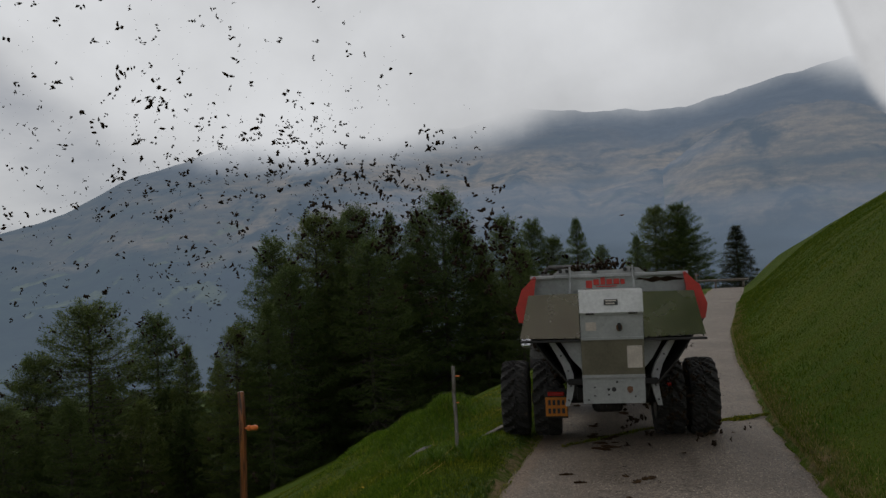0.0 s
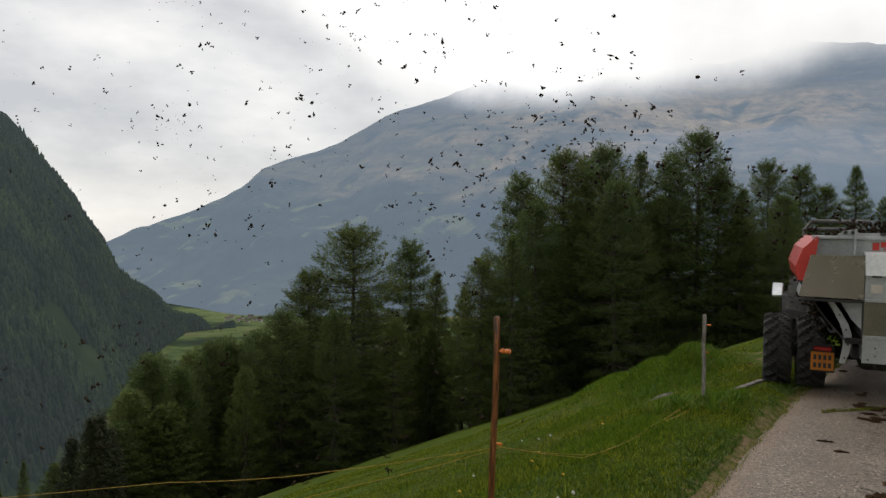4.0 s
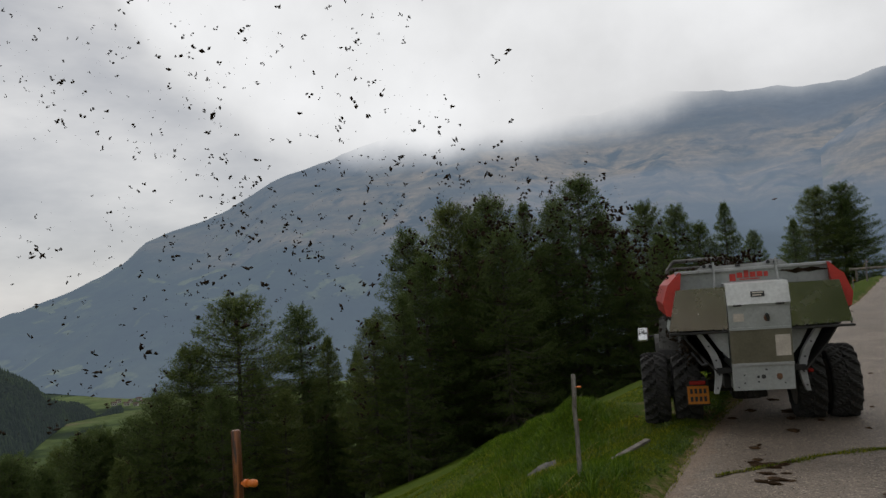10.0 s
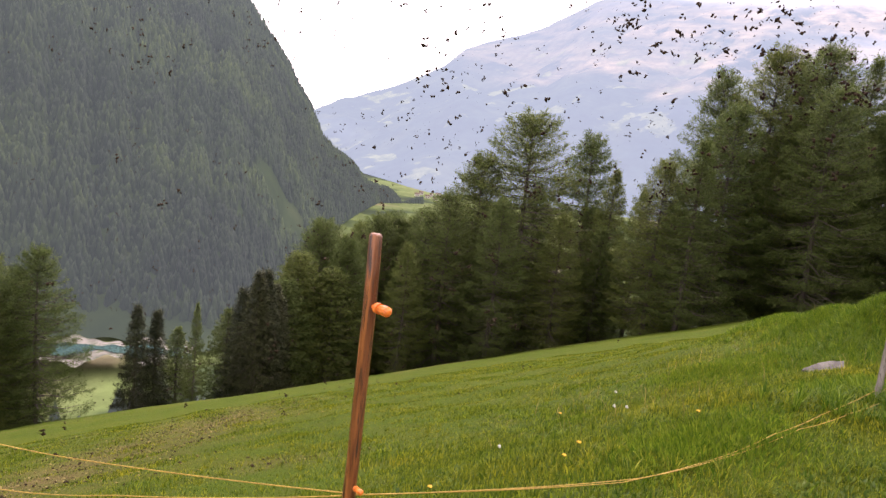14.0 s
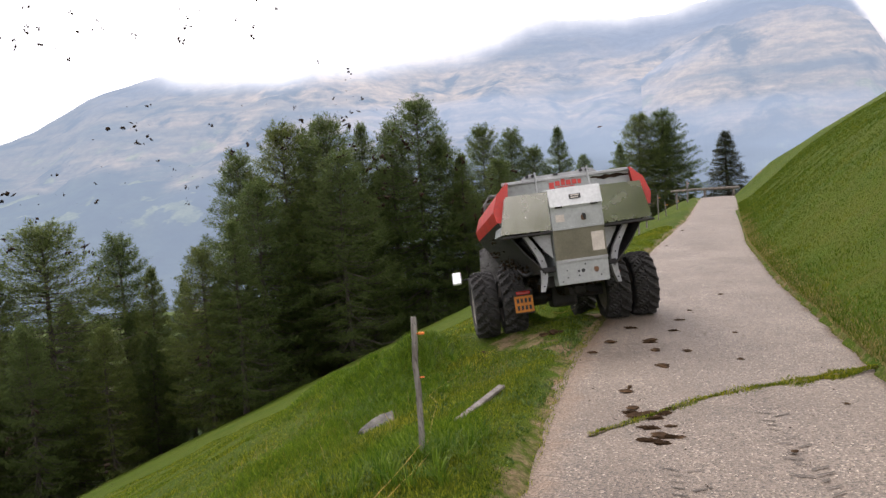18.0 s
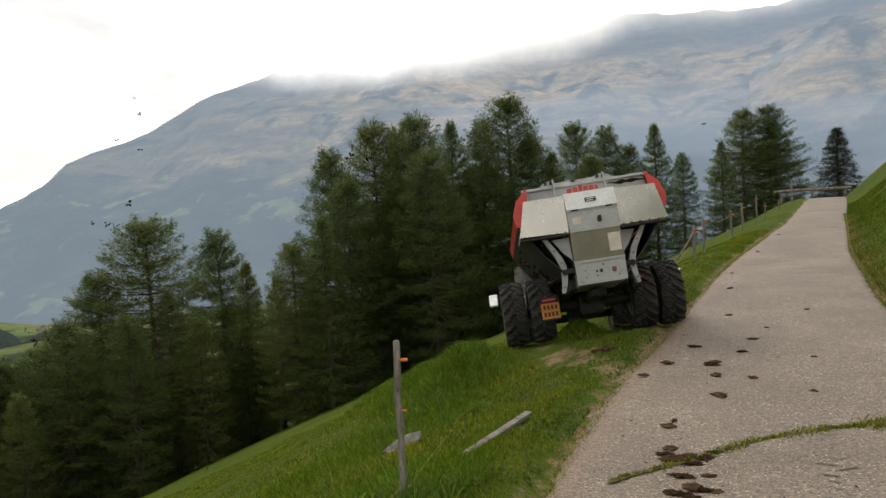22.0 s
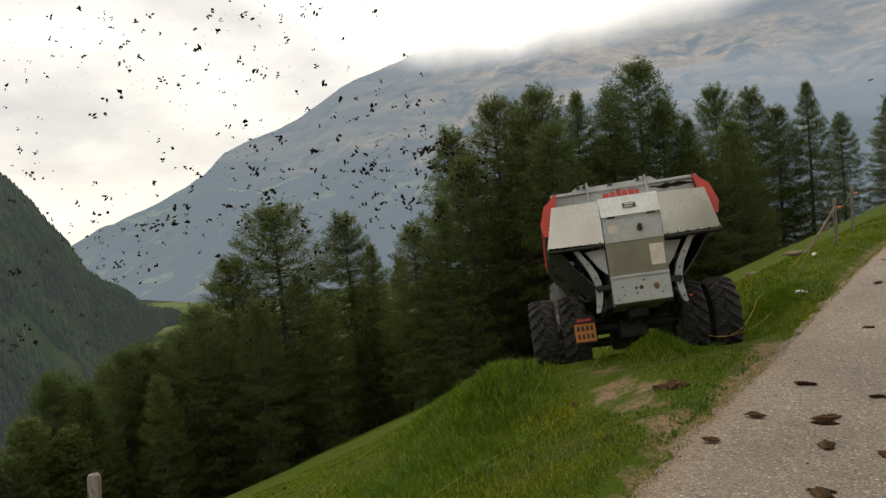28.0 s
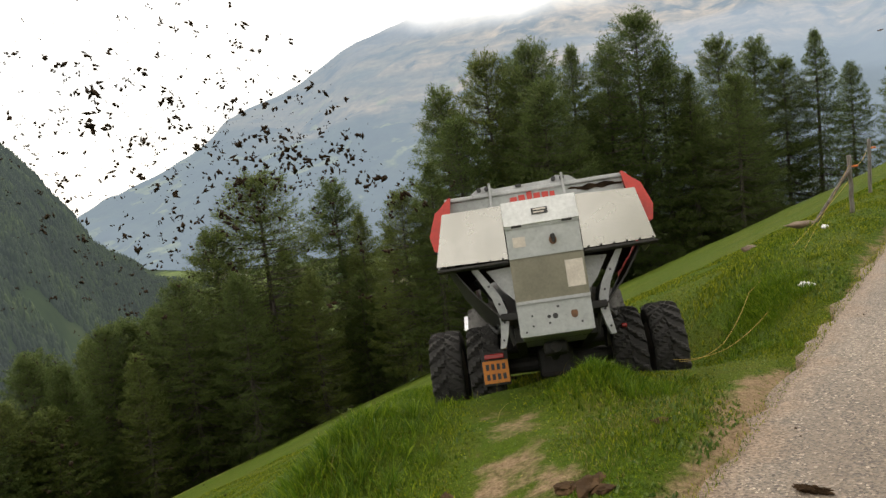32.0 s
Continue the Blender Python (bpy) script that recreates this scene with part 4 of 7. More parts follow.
# river with gravel banks on the valley floor
def ribbon(name, mat_, wid, z, label, seed, cat):
    pa, pr_ = [100, 84, 72, 66, 62, 59.5, 58, 57], [480, 450, 440, 436, 432, 430, 428, 420]
    q = np.linspace(0, 7, 240)
    az, r = np.radians(np.interp(q, range(8), pa)), np.interp(q, range(8), pr_)
    jit = 2 * np.sin(q * 5.1 + seed)
    cx, cy = -np.sin(az) * (r + jit), np.cos(az) * (r + jit)
    w = wid * np.maximum(0.25, 1 + 0.35 * np.sin(q * 3.7 + seed * 2) + 0.3 * np.sin(q * 7 + seed) * np.sin(q * 3.1) + 0.12 * np.sin(q * 17 + 3 * seed))
    nx, ny = -np.sin(az) * w, np.cos(az) * w
    v = np.concatenate([np.stack([cx - nx, cy - ny, np.full(240, z)], 1), np.stack([cx + nx, cy + ny, np.full(240, z)], 1)])
    tagged(new(name, quick_mesh(name, v, grid_faces(2, 240), mat_)), label, cat, kind="structure")


GRAVEL = surface("river_gravel", (0.26, 0.24, 0.22), (0.09, 0.1, 0.075), rough=0.9, scale=0.11, fine=0.6, bump=0.2, dirt=(0.05, 0.075, 0.03), dirt_at=0.5)
WATER = surface("glacial_water", (0.06, 0.12, 0.11), (0.04, 0.09, 0.09), rough=0.12, scale=0.05, fine=0.4, bump=0.05)
ribbon("gravel_bank", GRAVEL, 17, -143.6, "pale gravel banks of the river in the valley", 1.0, "gravel")
ribbon("water", WATER, 8, -143.2, "turquoise river in the valley", 1.6, "river")
LIME = surface("white_plaster", (0.62, 0.6, 0.56), rough=0.9, scale=0.6, fine=4)
TILE = surface("brown_roof", (0.14, 0.09, 0.07), rough=0.8, scale=0.8, fine=5)
GLASS_DARK = surface("dark_window", (0.04, 0.045, 0.05), rough=0.2, bump=0)
hv = random.Random(8)
for az, r in ((40.7, 1330), (40.1, 1310), (40.45, 1370), (39.6, 1340), (39.2, 1320), (41.2, 1380), (39.9, 1390), (41.5, 1350)):
    r *= 1.06
    h = thing("house", "small white house with a low brown roof in the valley", "house", pose(-math.sin(radians(az)) * r, math.cos(radians(az)) * r, float(land(-math.sin(radians(az)) * r, math.cos(radians(az)) * r)) - 0.3, 0, 0, hv.uniform(0, 180)), "village in the valley")
    w_, d_, t_ = hv.uniform(6, 9), hv.uniform(5, 7), hv.uniform(4, 5)
    bm = bmesh.new()
    box(bm, (0, 0, t_ / 2 - 1), (w_, d_, t_ + 2))
    part("wall", bm, LIME, h)
    bm = bmesh.new()
    vs = [bm.verts.new(p) for p in ((-w_ / 2 - 0.8, -d_ / 2 - 0.8, t_), (w_ / 2 + 0.8, -d_ / 2 - 0.8, t_), (w_ / 2 + 0.8, d_ / 2 + 0.8, t_), (-w_ / 2 - 0.8, d_ / 2 + 0.8, t_), (-w_ / 2 - 0.8, 0, t_ + 2.3), (w_ / 2 + 0.8, 0, t_ + 2.3))]
    for q4 in ((0, 1, 5, 4), (2, 3, 4, 5), (0, 4, 3), (1, 2, 5), (3, 2, 1, 0)):
        bm.faces.new([vs[k] for k in q4])
    part("roof", bm, TILE, h)
    for k in (-1, 1):
        bm = bmesh.new()
        box(bm, (k * w_ * 0.25, -d_ / 2 - 0.05, t_ * 0.55), (1.4, 0.2, 1.6))
        part("window", bm, GLASS_DARK, h)
FH_AZ, FH_EL = -6.11, 5.32
far_house = thing("house", "lone white farmhouse on the far pastures", "house", pose(*(-math.sin(radians(FH_AZ)) * 2120, math.cos(radians(FH_AZ)) * 2120, 2120 * math.tan(radians(FH_EL)) - 3.0), 0, 0, 20), "village in the valley")
for name_, mat_, c_, d_ in (("wall", LIME, (0, 0, 4), (20, 12, 10)), ("roof", TILE, (0, 0, 10.5), (23, 15, 3.5))):
    bm = bmesh.new()
    box(bm, c_, d_, bevel=0.3 if name_ == "wall" else 1.6)
    part(name_, bm, mat_, far_house)
# thin lattice mast among the larches
STEEL = surface("galvanised_steel", (0.3, 0.31, 0.31), rough=0.5, metal=0.6, scale=4)
mx_, my_, mz_ = aim(-2.9, 4.9, 82)
mast = thing("lattice_mast", "thin grey steel lattice mast among the larches", "mast", pose(mx_, my_, float(land(mx_, my_))))
mh = mz_ - float(land(mx_, my_))
for k in range(3):
    bm = bmesh.new()
    ca, sa = 0.22 * math.cos(k * 2.094), 0.22 * math.sin(k * 2.094)
    tube(bm, [(ca, sa, -0.3), (ca * 0.6, sa * 0.6, mh)], 0.035, 6)
    part("leg", bm, STEEL, mast)
for k in range(int(mh / 0.8)):
    bm = bmesh.new()
    q0, q1 = k * 2.094, (k + 1) * 2.094
    f0, f1 = 0.22 * (1 - 0.4 * k * 0.8 / mh), 0.22 * (1 - 0.4 * (k + 1) * 0.8 / mh)
    tube(bm, [(f0 * math.cos(q0), f0 * math.sin(q0), k * 0.8), (f1 * math.cos(q1), f1 * math.sin(q1), (k + 1) * 0.8)], 0.02, 4)
    part("lattice_bar", bm, STEEL, mast)


# ---- the manure spreader ----
PAINT = surface("grey_paint", (0.44, 0.46, 0.45), (0.35, 0.37, 0.36), rough=0.33, scale=2.5, fine=30, bump=0.05, dirt=(0.16, 0.13, 0.1), dirt_at=0.66)
WHITE_PAINT = surface("white_lid_paint", (0.72, 0.73, 0.72), (0.6, 0.61, 0.6), rough=0.35, scale=4, fine=30, bump=0.05, dirt=(0.3, 0.26, 0.2), dirt_at=0.7)
RED_PAINT = surface("red_paint", (0.62, 0.045, 0.03), (0.45, 0.03, 0.02), rough=0.4, scale=3, fine=40, bump=0.06, dirt=(0.12, 0.05, 0.03), dirt_at=0.68)
SHEET = surface("bare_sheet_steel", (0.53, 0.515, 0.47), (0.45, 0.435, 0.39), rough=0.26, metal=0.92, scale=1.2, fine=4, bump=0, dirt=(0.3, 0.28, 0.23), dirt_at=0.8)
OLIVE = surface("dull_olive_panel", (0.24, 0.225, 0.165), (0.17, 0.16, 0.115), rough=0.42, metal=0.35, scale=3, fine=50, bump=0.06, dirt=(0.1, 0.08, 0.06), dirt_at=0.72)
GRIMY = surface("grimy_grey_paint", (0.2, 0.195, 0.185), (0.08, 0.075, 0.07), rough=0.6, scale=7, fine=40, bump=0.2, dirt=(0.04, 0.035, 0.03), dirt_at=0.52)
DARK_STEEL = surface("grimy_dark_steel", (0.03, 0.028, 0.026), (0.014, 0.014, 0.013), rough=0.7, metal=0.1, scale=6, fine=40, bump=0.3, dirt=(0.05, 0.036, 0.026), dirt_at=0.58)
ARM_STEEL = surface("light_grey_arm_paint", (0.46, 0.47, 0.47), (0.34, 0.35, 0.35), rough=0.45, scale=6, fine=50, bump=0.1, dirt=(0.12, 0.09, 0.07), dirt_at=0.62)
RUBBER = surface("tyre_rubber", (0.035, 0.033, 0.031), (0.022, 0.021, 0.02), rough=0.85, scale=8, fine=50, bump=0.4, dirt=(0.10, 0.075, 0.055), dirt_at=0.6)
RIM = surface("rim_paint", (0.28, 0.25, 0.22), (0.16, 0.14, 0.12), rough=0.6, scale=9, fine=50, bump=0.2, dirt=(0.12, 0.08, 0.05), dirt_at=0.55)
PLATE = surface("orange_number_plate", (0.66, 0.22, 0.012), (0.55, 0.17, 0.01), rough=0.5, scale=10, fine=50, bump=0.03)
INK = surface("dark_ink", (0.03, 0.03, 0.03), rough=0.6, bump=0)
PAPER = surface("sun_bleached_sticker", (0.66, 0.6, 0.52), (0.56, 0.5, 0.43), rough=0.6, scale=12, fine=60, bump=0.03)
LAMP_RED = surface("red_lamp_plastic", (0.4, 0.015, 0.01), rough=0.25, bump=0)
CHROME = surface("mirror_shell", (0.75, 0.76, 0.77), rough=0.15, metal=0.6, bump=0)
GLASS = surface("mirror_glass", (0.85, 0.86, 0.87), rough=0.05, metal=1.0, bump=0)
RUST = surface("rusty_stain", (0.2, 0.1, 0.05), (0.12, 0.06, 0.035), rough=0.8, scale=20, bump=0.1)
spreader = thing("manure_spreader", "grey and red manure spreader vehicle with twin rear tyres", "vehicle")


def face_y(z):
    """The rear face leans back as it rises."""
    return -1.46 - 0.132 * (z - 0.54)


def face_slab(x0, x1, z0, z1, proud, thick=0.02):
    bm = bmesh.new()
    slab(bm, [(x0, face_y(z0) - proud, z0), (x1, face_y(z0) - proud, z0), (x1, face_y(z1) - proud, z1), (x0, face_y(z1) - proud, z1)], thick)
    return bm


def disc(bm, x, z, r, proud, sides=14, squash=1.0):
    vs = [bm.verts.new((x + r * math.cos(2 * math.pi * k / sides), face_y(z) - proud, z + squash * r * math.sin(2 * math.pi * k / sides))) for k in range(sides)]
    bm.faces.new(vs)
    geo = bmesh.ops.extrude_face_region(bm, geom=[bm.faces[-1] if False else list(bm.faces)[-1]])["geom"]
    bmesh.ops.translate(bm, vec=(0, 0.012, 0), verts=[g for g in geo if isinstance(g, bmesh.types.BMVert)])


# middle column
bm = bmesh.new()
box(bm, (0, -1.02, 0.84), (0.56, 0.84, 0.6), bevel=0.015)
box(bm, (0, -1.05, 1.36), (0.56, 0.92, 0.46), bevel=0.015)
column = part("gear_housing", bm, PAINT, spreader, "grey painted housing behind the hopper")
low = part("lower_cover", face_slab(-0.292, 0.292, 0.545, 0.795, 0.006), PAINT, spreader, "light grey steel cover with bolt holes")
for x, z, r in ((-0.05, 0.68, 0.014), (0.0, 0.68, 0.022), (-0.18, 0.7, 0.008), (-0.18, 0.62, 0.008), (-0.05, 0.63, 0.009), (0.03, 0.75, 0.01), (0.2, 0.61, 0.008), (-0.24, 0.58, 0.008)):
    bm = bmesh.new()
    disc(bm, x, z, r, 0.010)
    part("bolt_hole", bm, INK, low)
bm = bmesh.new()
disc(bm, 0.15, 0.68, 0.028, 0.0095, 12, 1.3)
part("rust_spot", bm, RUST, low)
part("lower_lip", face_slab(-0.295, 0.295, 0.795, 0.82, 0.02, 0.03), ARM_STEEL, spreader, "folded edge of pale steel")
mid = part("olive_cover", face_slab(-0.292, 0.292, 0.82, 1.165, 0.008), OLIVE, spreader, "dull olive steel cover")
part("sticker", face_slab(0.135, 0.275, 0.885, 1.095, 0.013, 0.003), PAPER, mid, "sun-bleached blank sticker")
up = part("upper_cover", face_slab(-0.292, 0.292, 1.17, 1.405, 0.012), PAINT, spreader, "grey steel cover with a latch")
part("notice", face_slab(-0.245, -0.145, 1.245, 1.325, 0.015, 0.003), PAPER, up, "small faded notice")
bm = bmesh.new()
disc(bm, 0.07, 1.27, 0.03, 0.0155, 12, 1.2)
part("rust_spot", bm, RUST, up)
bm = bmesh.new()
tube(bm, [(0.07, face_y(1.29) - 0.012, 1.3), (0.07, face_y(1.29) - 0.06, 1.295), (0.075, face_y(1.25) - 0.065, 1.24)], [0.018, 0.018, 0.013], 8)
part("latch", bm, DARK_STEEL, up, "grimy steel latch")
for z in (1.405, 1.168):
    part("hinge_strip", face_slab(-0.293, 0.293, z - 0.012, z + 0.012, 0.022, 0.03), PAINT, spreader)
for x in (-0.2, 0.2):
    bm = bmesh.new()
    tube(bm, [(x - 0.04, face_y(1.41) - 0.026, 1.41), (x + 0.04, face_y(1.41) - 0.026, 1.41)], 0.012, 8)
    part("hinge", bm, DARK_STEEL, spreader)
bm = bmesh.new()
slab(bm, [(-0.297, -1.612, 1.415), (0.297, -1.612, 1.415), (0.297, -1.565, 1.625), (-0.297, -1.565, 1.625)], 0.03)
slab(bm, [(-0.297, -1.565, 1.625), (0.297, -1.565, 1.625), (0.297, -1.1, 1.66), (-0.297, -1.1, 1.66)], 0.02)
lid = part("lid", bm, WHITE_PAINT, spreader, "white painted lid")
bm = bmesh.new()
slab(bm, [(-0.065, -1.606, 1.487), (0.065, -1.606, 1.487), (0.065, -1.594, 1.54), (-0.065, -1.594, 1.54)], 0.006)
tag = part("type_plate", bm, INK, lid, "dark type plate")
for zz, x1 in ((1.527, 0.05), (1.502, 0.035)):
    bm = bmesh.new()
    yy = -1.606 + (zz - 1.487) * 0.226
    slab(bm, [(-0.05, yy - 0.003, zz - 0.006), (x1, yy - 0.003, zz - 0.006), (x1, yy - 0.001, zz + 0.006), (-0.05, yy - 0.001, zz + 0.006)], 0.002)
    part("lettering_bar", bm, PAPER, tag)

# spreading wings of sheet steel
for sgn in (-1, 1):
    ob_ = [(x, -1.535 - 0.1 * (z - 1.17) + (0.06 if sgn > 0 else -0.015) * (x - 0.3) / 0.55, z) for x, z in ((0.3, 1.172), (0.874, 1.185), (0.775, 1.6), (0.3, 1.605))]
    cs = [(sgn * x, y, z) for x, y, z in ob_]
    bm = bmesh.new()
    slab(bm, cs if sgn > 0 else cs[::-1], 0.012)
    wing = part("wing_panel", bm, SHEET, spreader, "smooth reflecting sheet-steel panel")
    bm = bmesh.new()
    box(bm, (sgn * 0.587, -1.5, 1.15), (0.574, 0.1, 0.022), bevel=0.006)
    lipb = part("wing_lip", bm, DARK_STEEL, wing, "grimy lower flange")
    for k in range(6):
        bm = bmesh.new()
        tube(bm, [(sgn * (0.34 + 0.1 * k), -1.535, 1.178), (sgn * (0.34 + 0.1 * k), -1.545, 1.178)], 0.009, 6)
        part("bolt", bm, DARK_STEEL, wing)
    bm = bmesh.new()
    slab(bm, [(sgn * x, y, z) for x, y, z in ([(0.872, -1.46, 1.185), (0.872, -0.9, 1.2), (0.776, -0.9, 1.595), (0.772, -1.48, 1.595)][::sgn])], 0.012)
    part("wing_cheek", bm, PAINT, wing)

# hopper
bm = bmesh.new()
slab(bm, [(-0.74, -1.50, 1.55), (0.74, -1.50, 1.55), (0.72, -1.53, 1.76), (-0.72, -1.53, 1.76)], 0.02)
tail = part("tail_wall", bm, PAINT, spreader, "grey rear wall of the hopper, soiled at one corner")
for sgn in (-1, 1):
    for name_, mat_, pr_ in (("side_wall", RED_PAINT, ((0.88, 1.34), (0.905, 1.47), (0.84, 1.66), (0.72, 1.785))), ("lower_side", DARK_STEEL, ((0.42, 0.72), (0.62, 0.95), (0.88, 1.335)))):
        bm = bmesh.new()
        rows_ = [[bm.verts.new((sgn * x, y, z)) for x, z in pr_] for y in (-1.42, 1.15)]
        rows_ += [[bm.verts.new((sgn * (x - 0.015), y, z)) for x, z in pr_] for y in (-1.42, 1.15)]
        for k in range(len(pr_) - 1):
            bm.faces.new((rows_[0][k], rows_[0][k + 1], rows_[1][k + 1], rows_[1][k]))
            bm.faces.new((rows_[2][k], rows_[3][k], rows_[3][k + 1], rows_[2][k + 1]))
            bm.faces.new((rows_[0][k], rows_[2][k], rows_[2][k + 1], rows_[0][k + 1]))
            bm.faces.new((rows_[1][k], rows_[1][k + 1], rows_[3][k + 1], rows_[3][k]))
        part(name_, bm, mat_, spreader, "red painted hopper side" if mat_ == RED_PAINT else "grimy lower hopper side")
    bm = bmesh.new()
    end = [(sgn * x, -1.43, z) for x, z in ((0.70, 1.775), (0.74, 1.5), (0.80, 1.32), (0.885, 1.34), (0.91, 1.47), (0.845, 1.66))]
    slab(bm, end[::-sgn], 0.012)
    part("end_plate", bm, RED_PAINT, spreader, "red end plate")
bm = bmesh.new()
box(bm, (0, -0.1, 0.74), (0.86, 2.5, 0.06), bevel=0.01)
part("hopper_floor", bm, DARK_STEEL, spreader)
bm = bmesh.new()
slab(bm, [(0.7, 1.15, 1.78), (-0.7, 1.15, 1.78), (-0.42, 1.15, 0.75), (0.42, 1.15, 0.75)], 0.02)
part("front_wall", bm, PAINT, spreader)
bm = bmesh.new()
hv = [[bm.verts.new((0.86 * (i / 10 * 2 - 1), -1.35 + 2.4 * j / 14, 1.36 + 0.2 * math.sin(math.pi * i / 10) + 0.05 * noise.noise(Vector((i * 0.9, j * 0.8, 2))))) for i in range(11)] for j in range(15)]
for j in range(14):
    for i in range(10):
        bm.faces.new((hv[j][i], hv[j][i + 1], hv[j + 1][i + 1], hv[j + 1][i]))
part("load", bm, DUNG, spreader, "dark manure load", True)
bm = bmesh.new()
box(bm, (0.0, -1.53, 1.775), (1.52, 0.06, 0.035), bevel=0.008)
part("top_beam", bm, ARM_STEEL, spreader, "pale steel top rail")
bm = bmesh.new()
slab(bm, [(x, -1.545, z) for x, z in ((-0.55, 1.79), (0.36, 1.79), (0.3, 1.84), (0.19, 1.86), (0.12, 1.83), (-0.33, 1.823), (-0.40, 1.857), (-0.47, 1.845))], 0.015)
crest_ = part("lifting_plate", bm, ARM_STEEL, spreader, "pale steel plate with lifting eyes")
for x in (-0.46, -0.395, 0.165, 0.235):
    bm = bmesh.new()
    tube(bm, [(x, -1.57, 1.828), (x, -1.54, 1.828)], 0.019, 10)
    part("lifting_eye", bm, INK, crest_)
bm = bmesh.new()
box(bm, (-0.13, -1.56, 1.815), (0.05, 0.02, 0.022), bevel=0.004)
part("clip", bm, INK, crest_)
for x in (-0.37, 0.235):
    bm = bmesh.new()
    tube(bm, [(x, -1.575, 1.865), (x, -1.58, 1.76), (x + 0.01 * (1 if x > 0 else -1), -1.59, 1.6)], 0.011, 6)
    part("stay_rod", bm, ARM_STEEL, spreader)
bm = bmesh.new()
rim_ = [bm.verts.new((0.5 + (0.21 + 0.05 * math.sin(5 * k)) * math.cos(2 * math.pi * k / 20), -1.529 - 0.0015 * math.sin(2 * math.pi * k / 20), 1.722 + (0.022 + 0.012 * math.sin(3.3 * k)) * math.sin(2 * math.pi * k / 20))) for k in range(20)]
bm.faces.new(rim_)
part("manure_smear", bm, DUNG, tail, "dark smear of manure on the grey paint")
# red name strip: plain shapes
for k, (x, w, h) in enumerate(((-0.185, 0.06, 0.075), (-0.115, 0.055, 0.055), (-0.05, 0.045, 0.08), (0.012, 0.055, 0.055), (0.08, 0.055, 0.055), (0.14, 0.04, 0.05))):
    bm = bmesh.new()
    box(bm, (x, -1.527, 1.712 + (h - 0.055) / 2 - (0.03 if k == 0 else 0)), (w, 0.008, h), pose(0, 0, 0), 0.003)
    part("name_mark", bm, RED_PAINT, tail)
bm = bmesh.new()
box(bm, (-0.02, -1.524, 1.668), (0.2, 0.006, 0.01))
part("name_underline", bm, RED_PAINT, tail)

for ob in [o for o in spreader.children if o.name.split(".")[0] in ("tail_wall", "top_beam", "lifting_plate", "stay_rod")]:
    ob.location.y = 0.2
# arms from the wings down to the frame
for sgn in (-1, 1):
    bm = bmesh.new()
    pts = [(sgn * x, y, z) for x, y, z in ((0.585, -1.4, 1.15), (0.5, -1.38, 1.01), (0.445, -1.36, 0.91), (0.41, -1.34, 0.8), (0.405, -1.32, 0.7), (0.42, -1.31, 0.6), (0.445, -1.3, 0.5))]
    sec = [[bm.verts.new((x + dx * q, y + dy, z)) for dx, dy in ((-0.034, 0), (0.034, 0), (0.034, 0.09), (-0.034, 0.09))] for (x, y, z), q in zip(pts, (0.8, 1, 1.1, 1.1, 1, 0.9, 0.6))]
    for r0_, r1_ in zip(sec, sec[1:]):
        for k in range(4):
            bm.faces.new((r0_[(k + 1) % 4], r0_[k], r1_[k], r1_[(k + 1) % 4]))
    bm.faces.new(sec[0]), bm.faces.new(sec[-1][::-1])
    arm = part("support_arm", bm, ARM_STEEL, spreader, "bent light grey support arm")
    for k in range(4):
        bm = bmesh.new()
        x_, z_ = sgn * (0.43, 0.405, 0.425, 0.49)[k], (0.56, 0.7, 0.85, 1.0)[k]
        tube(bm, [(x_, -1.29 - 0.02 * k, z_), (x_, -1.325 - 0.022 * k, z_)], 0.009, 8)
        part("bolt", bm, INK, arm)
    bm = bmesh.new()
    slab(bm, [(sgn * x, y, z) for x, y, z in ([(0.29, -1.36, 1.14), (0.29, -1.36, 0.86), (0.38, -1.33, 0.96), (0.49, -1.3, 1.14)][::-sgn])], 0.012)
    part("gusset", bm, ARM_STEEL, spreader, "pale grey gusset plate")
    bm = bmesh.new()
    tube(bm, [(sgn * 0.6, -1.1, 1.12), (sgn * 0.42, -1.0, 0.9), (sgn * 0.34, -0.9, 0.55)], 0.035, 8)
    part("brace", bm, DARK_STEEL, spreader)

# frame, axles, transporter
bm = bmesh.new()
for x in (-0.3, 0.3):
    box(bm, (x, 0.8, 0.6), (0.09, 3.9, 0.13), bevel=0.01)
for y in (-1.1, -0.6, 0.3, 1.4, 2.6):
    box(bm, (0, y, 0.59), (0.6, 0.09, 0.1), bevel=0.01)
part("frame", bm, DARK_STEEL, spreader, "grimy dark steel frame")
bm = bmesh.new()
tube(bm, [(-0.85, 0, 0.43), (0.85, 0, 0.43)], 0.075, 12)
box(bm, (0, 0, 0.42), (0.34, 0.36, 0.3), bevel=0.05)
part("rear_axle", bm, DARK_STEEL, spreader)
bm = bmesh.new()
tube(bm, [(-0.8, 2.35, 0.4), (0.8, 2.35, 0.4)], 0.065, 12)
box(bm, (0.05, 2.35, 0.4), (0.28, 0.3, 0.26), bevel=0.05)
part("front_axle", bm, DARK_STEEL, spreader)
bm = bmesh.new()
box(bm, (-0.02, -0.95, 0.47), (0.2, 0.3, 0.1), bevel=0.02)
tube(bm, [(-0.02, -1.15, 0.47), (-0.02, -0.5, 0.45)], 0.045, 10)
part("tow_hitch", bm, DARK_STEEL, spreader)
bm = bmesh.new()
box(bm, (0.62, -0.55, 0.62), (0.05, 0.14, 0.035), bevel=0.01)
part("tail_lamp", bm, LAMP_RED, spreader, "red tail lamp")
bm = bmesh.new()
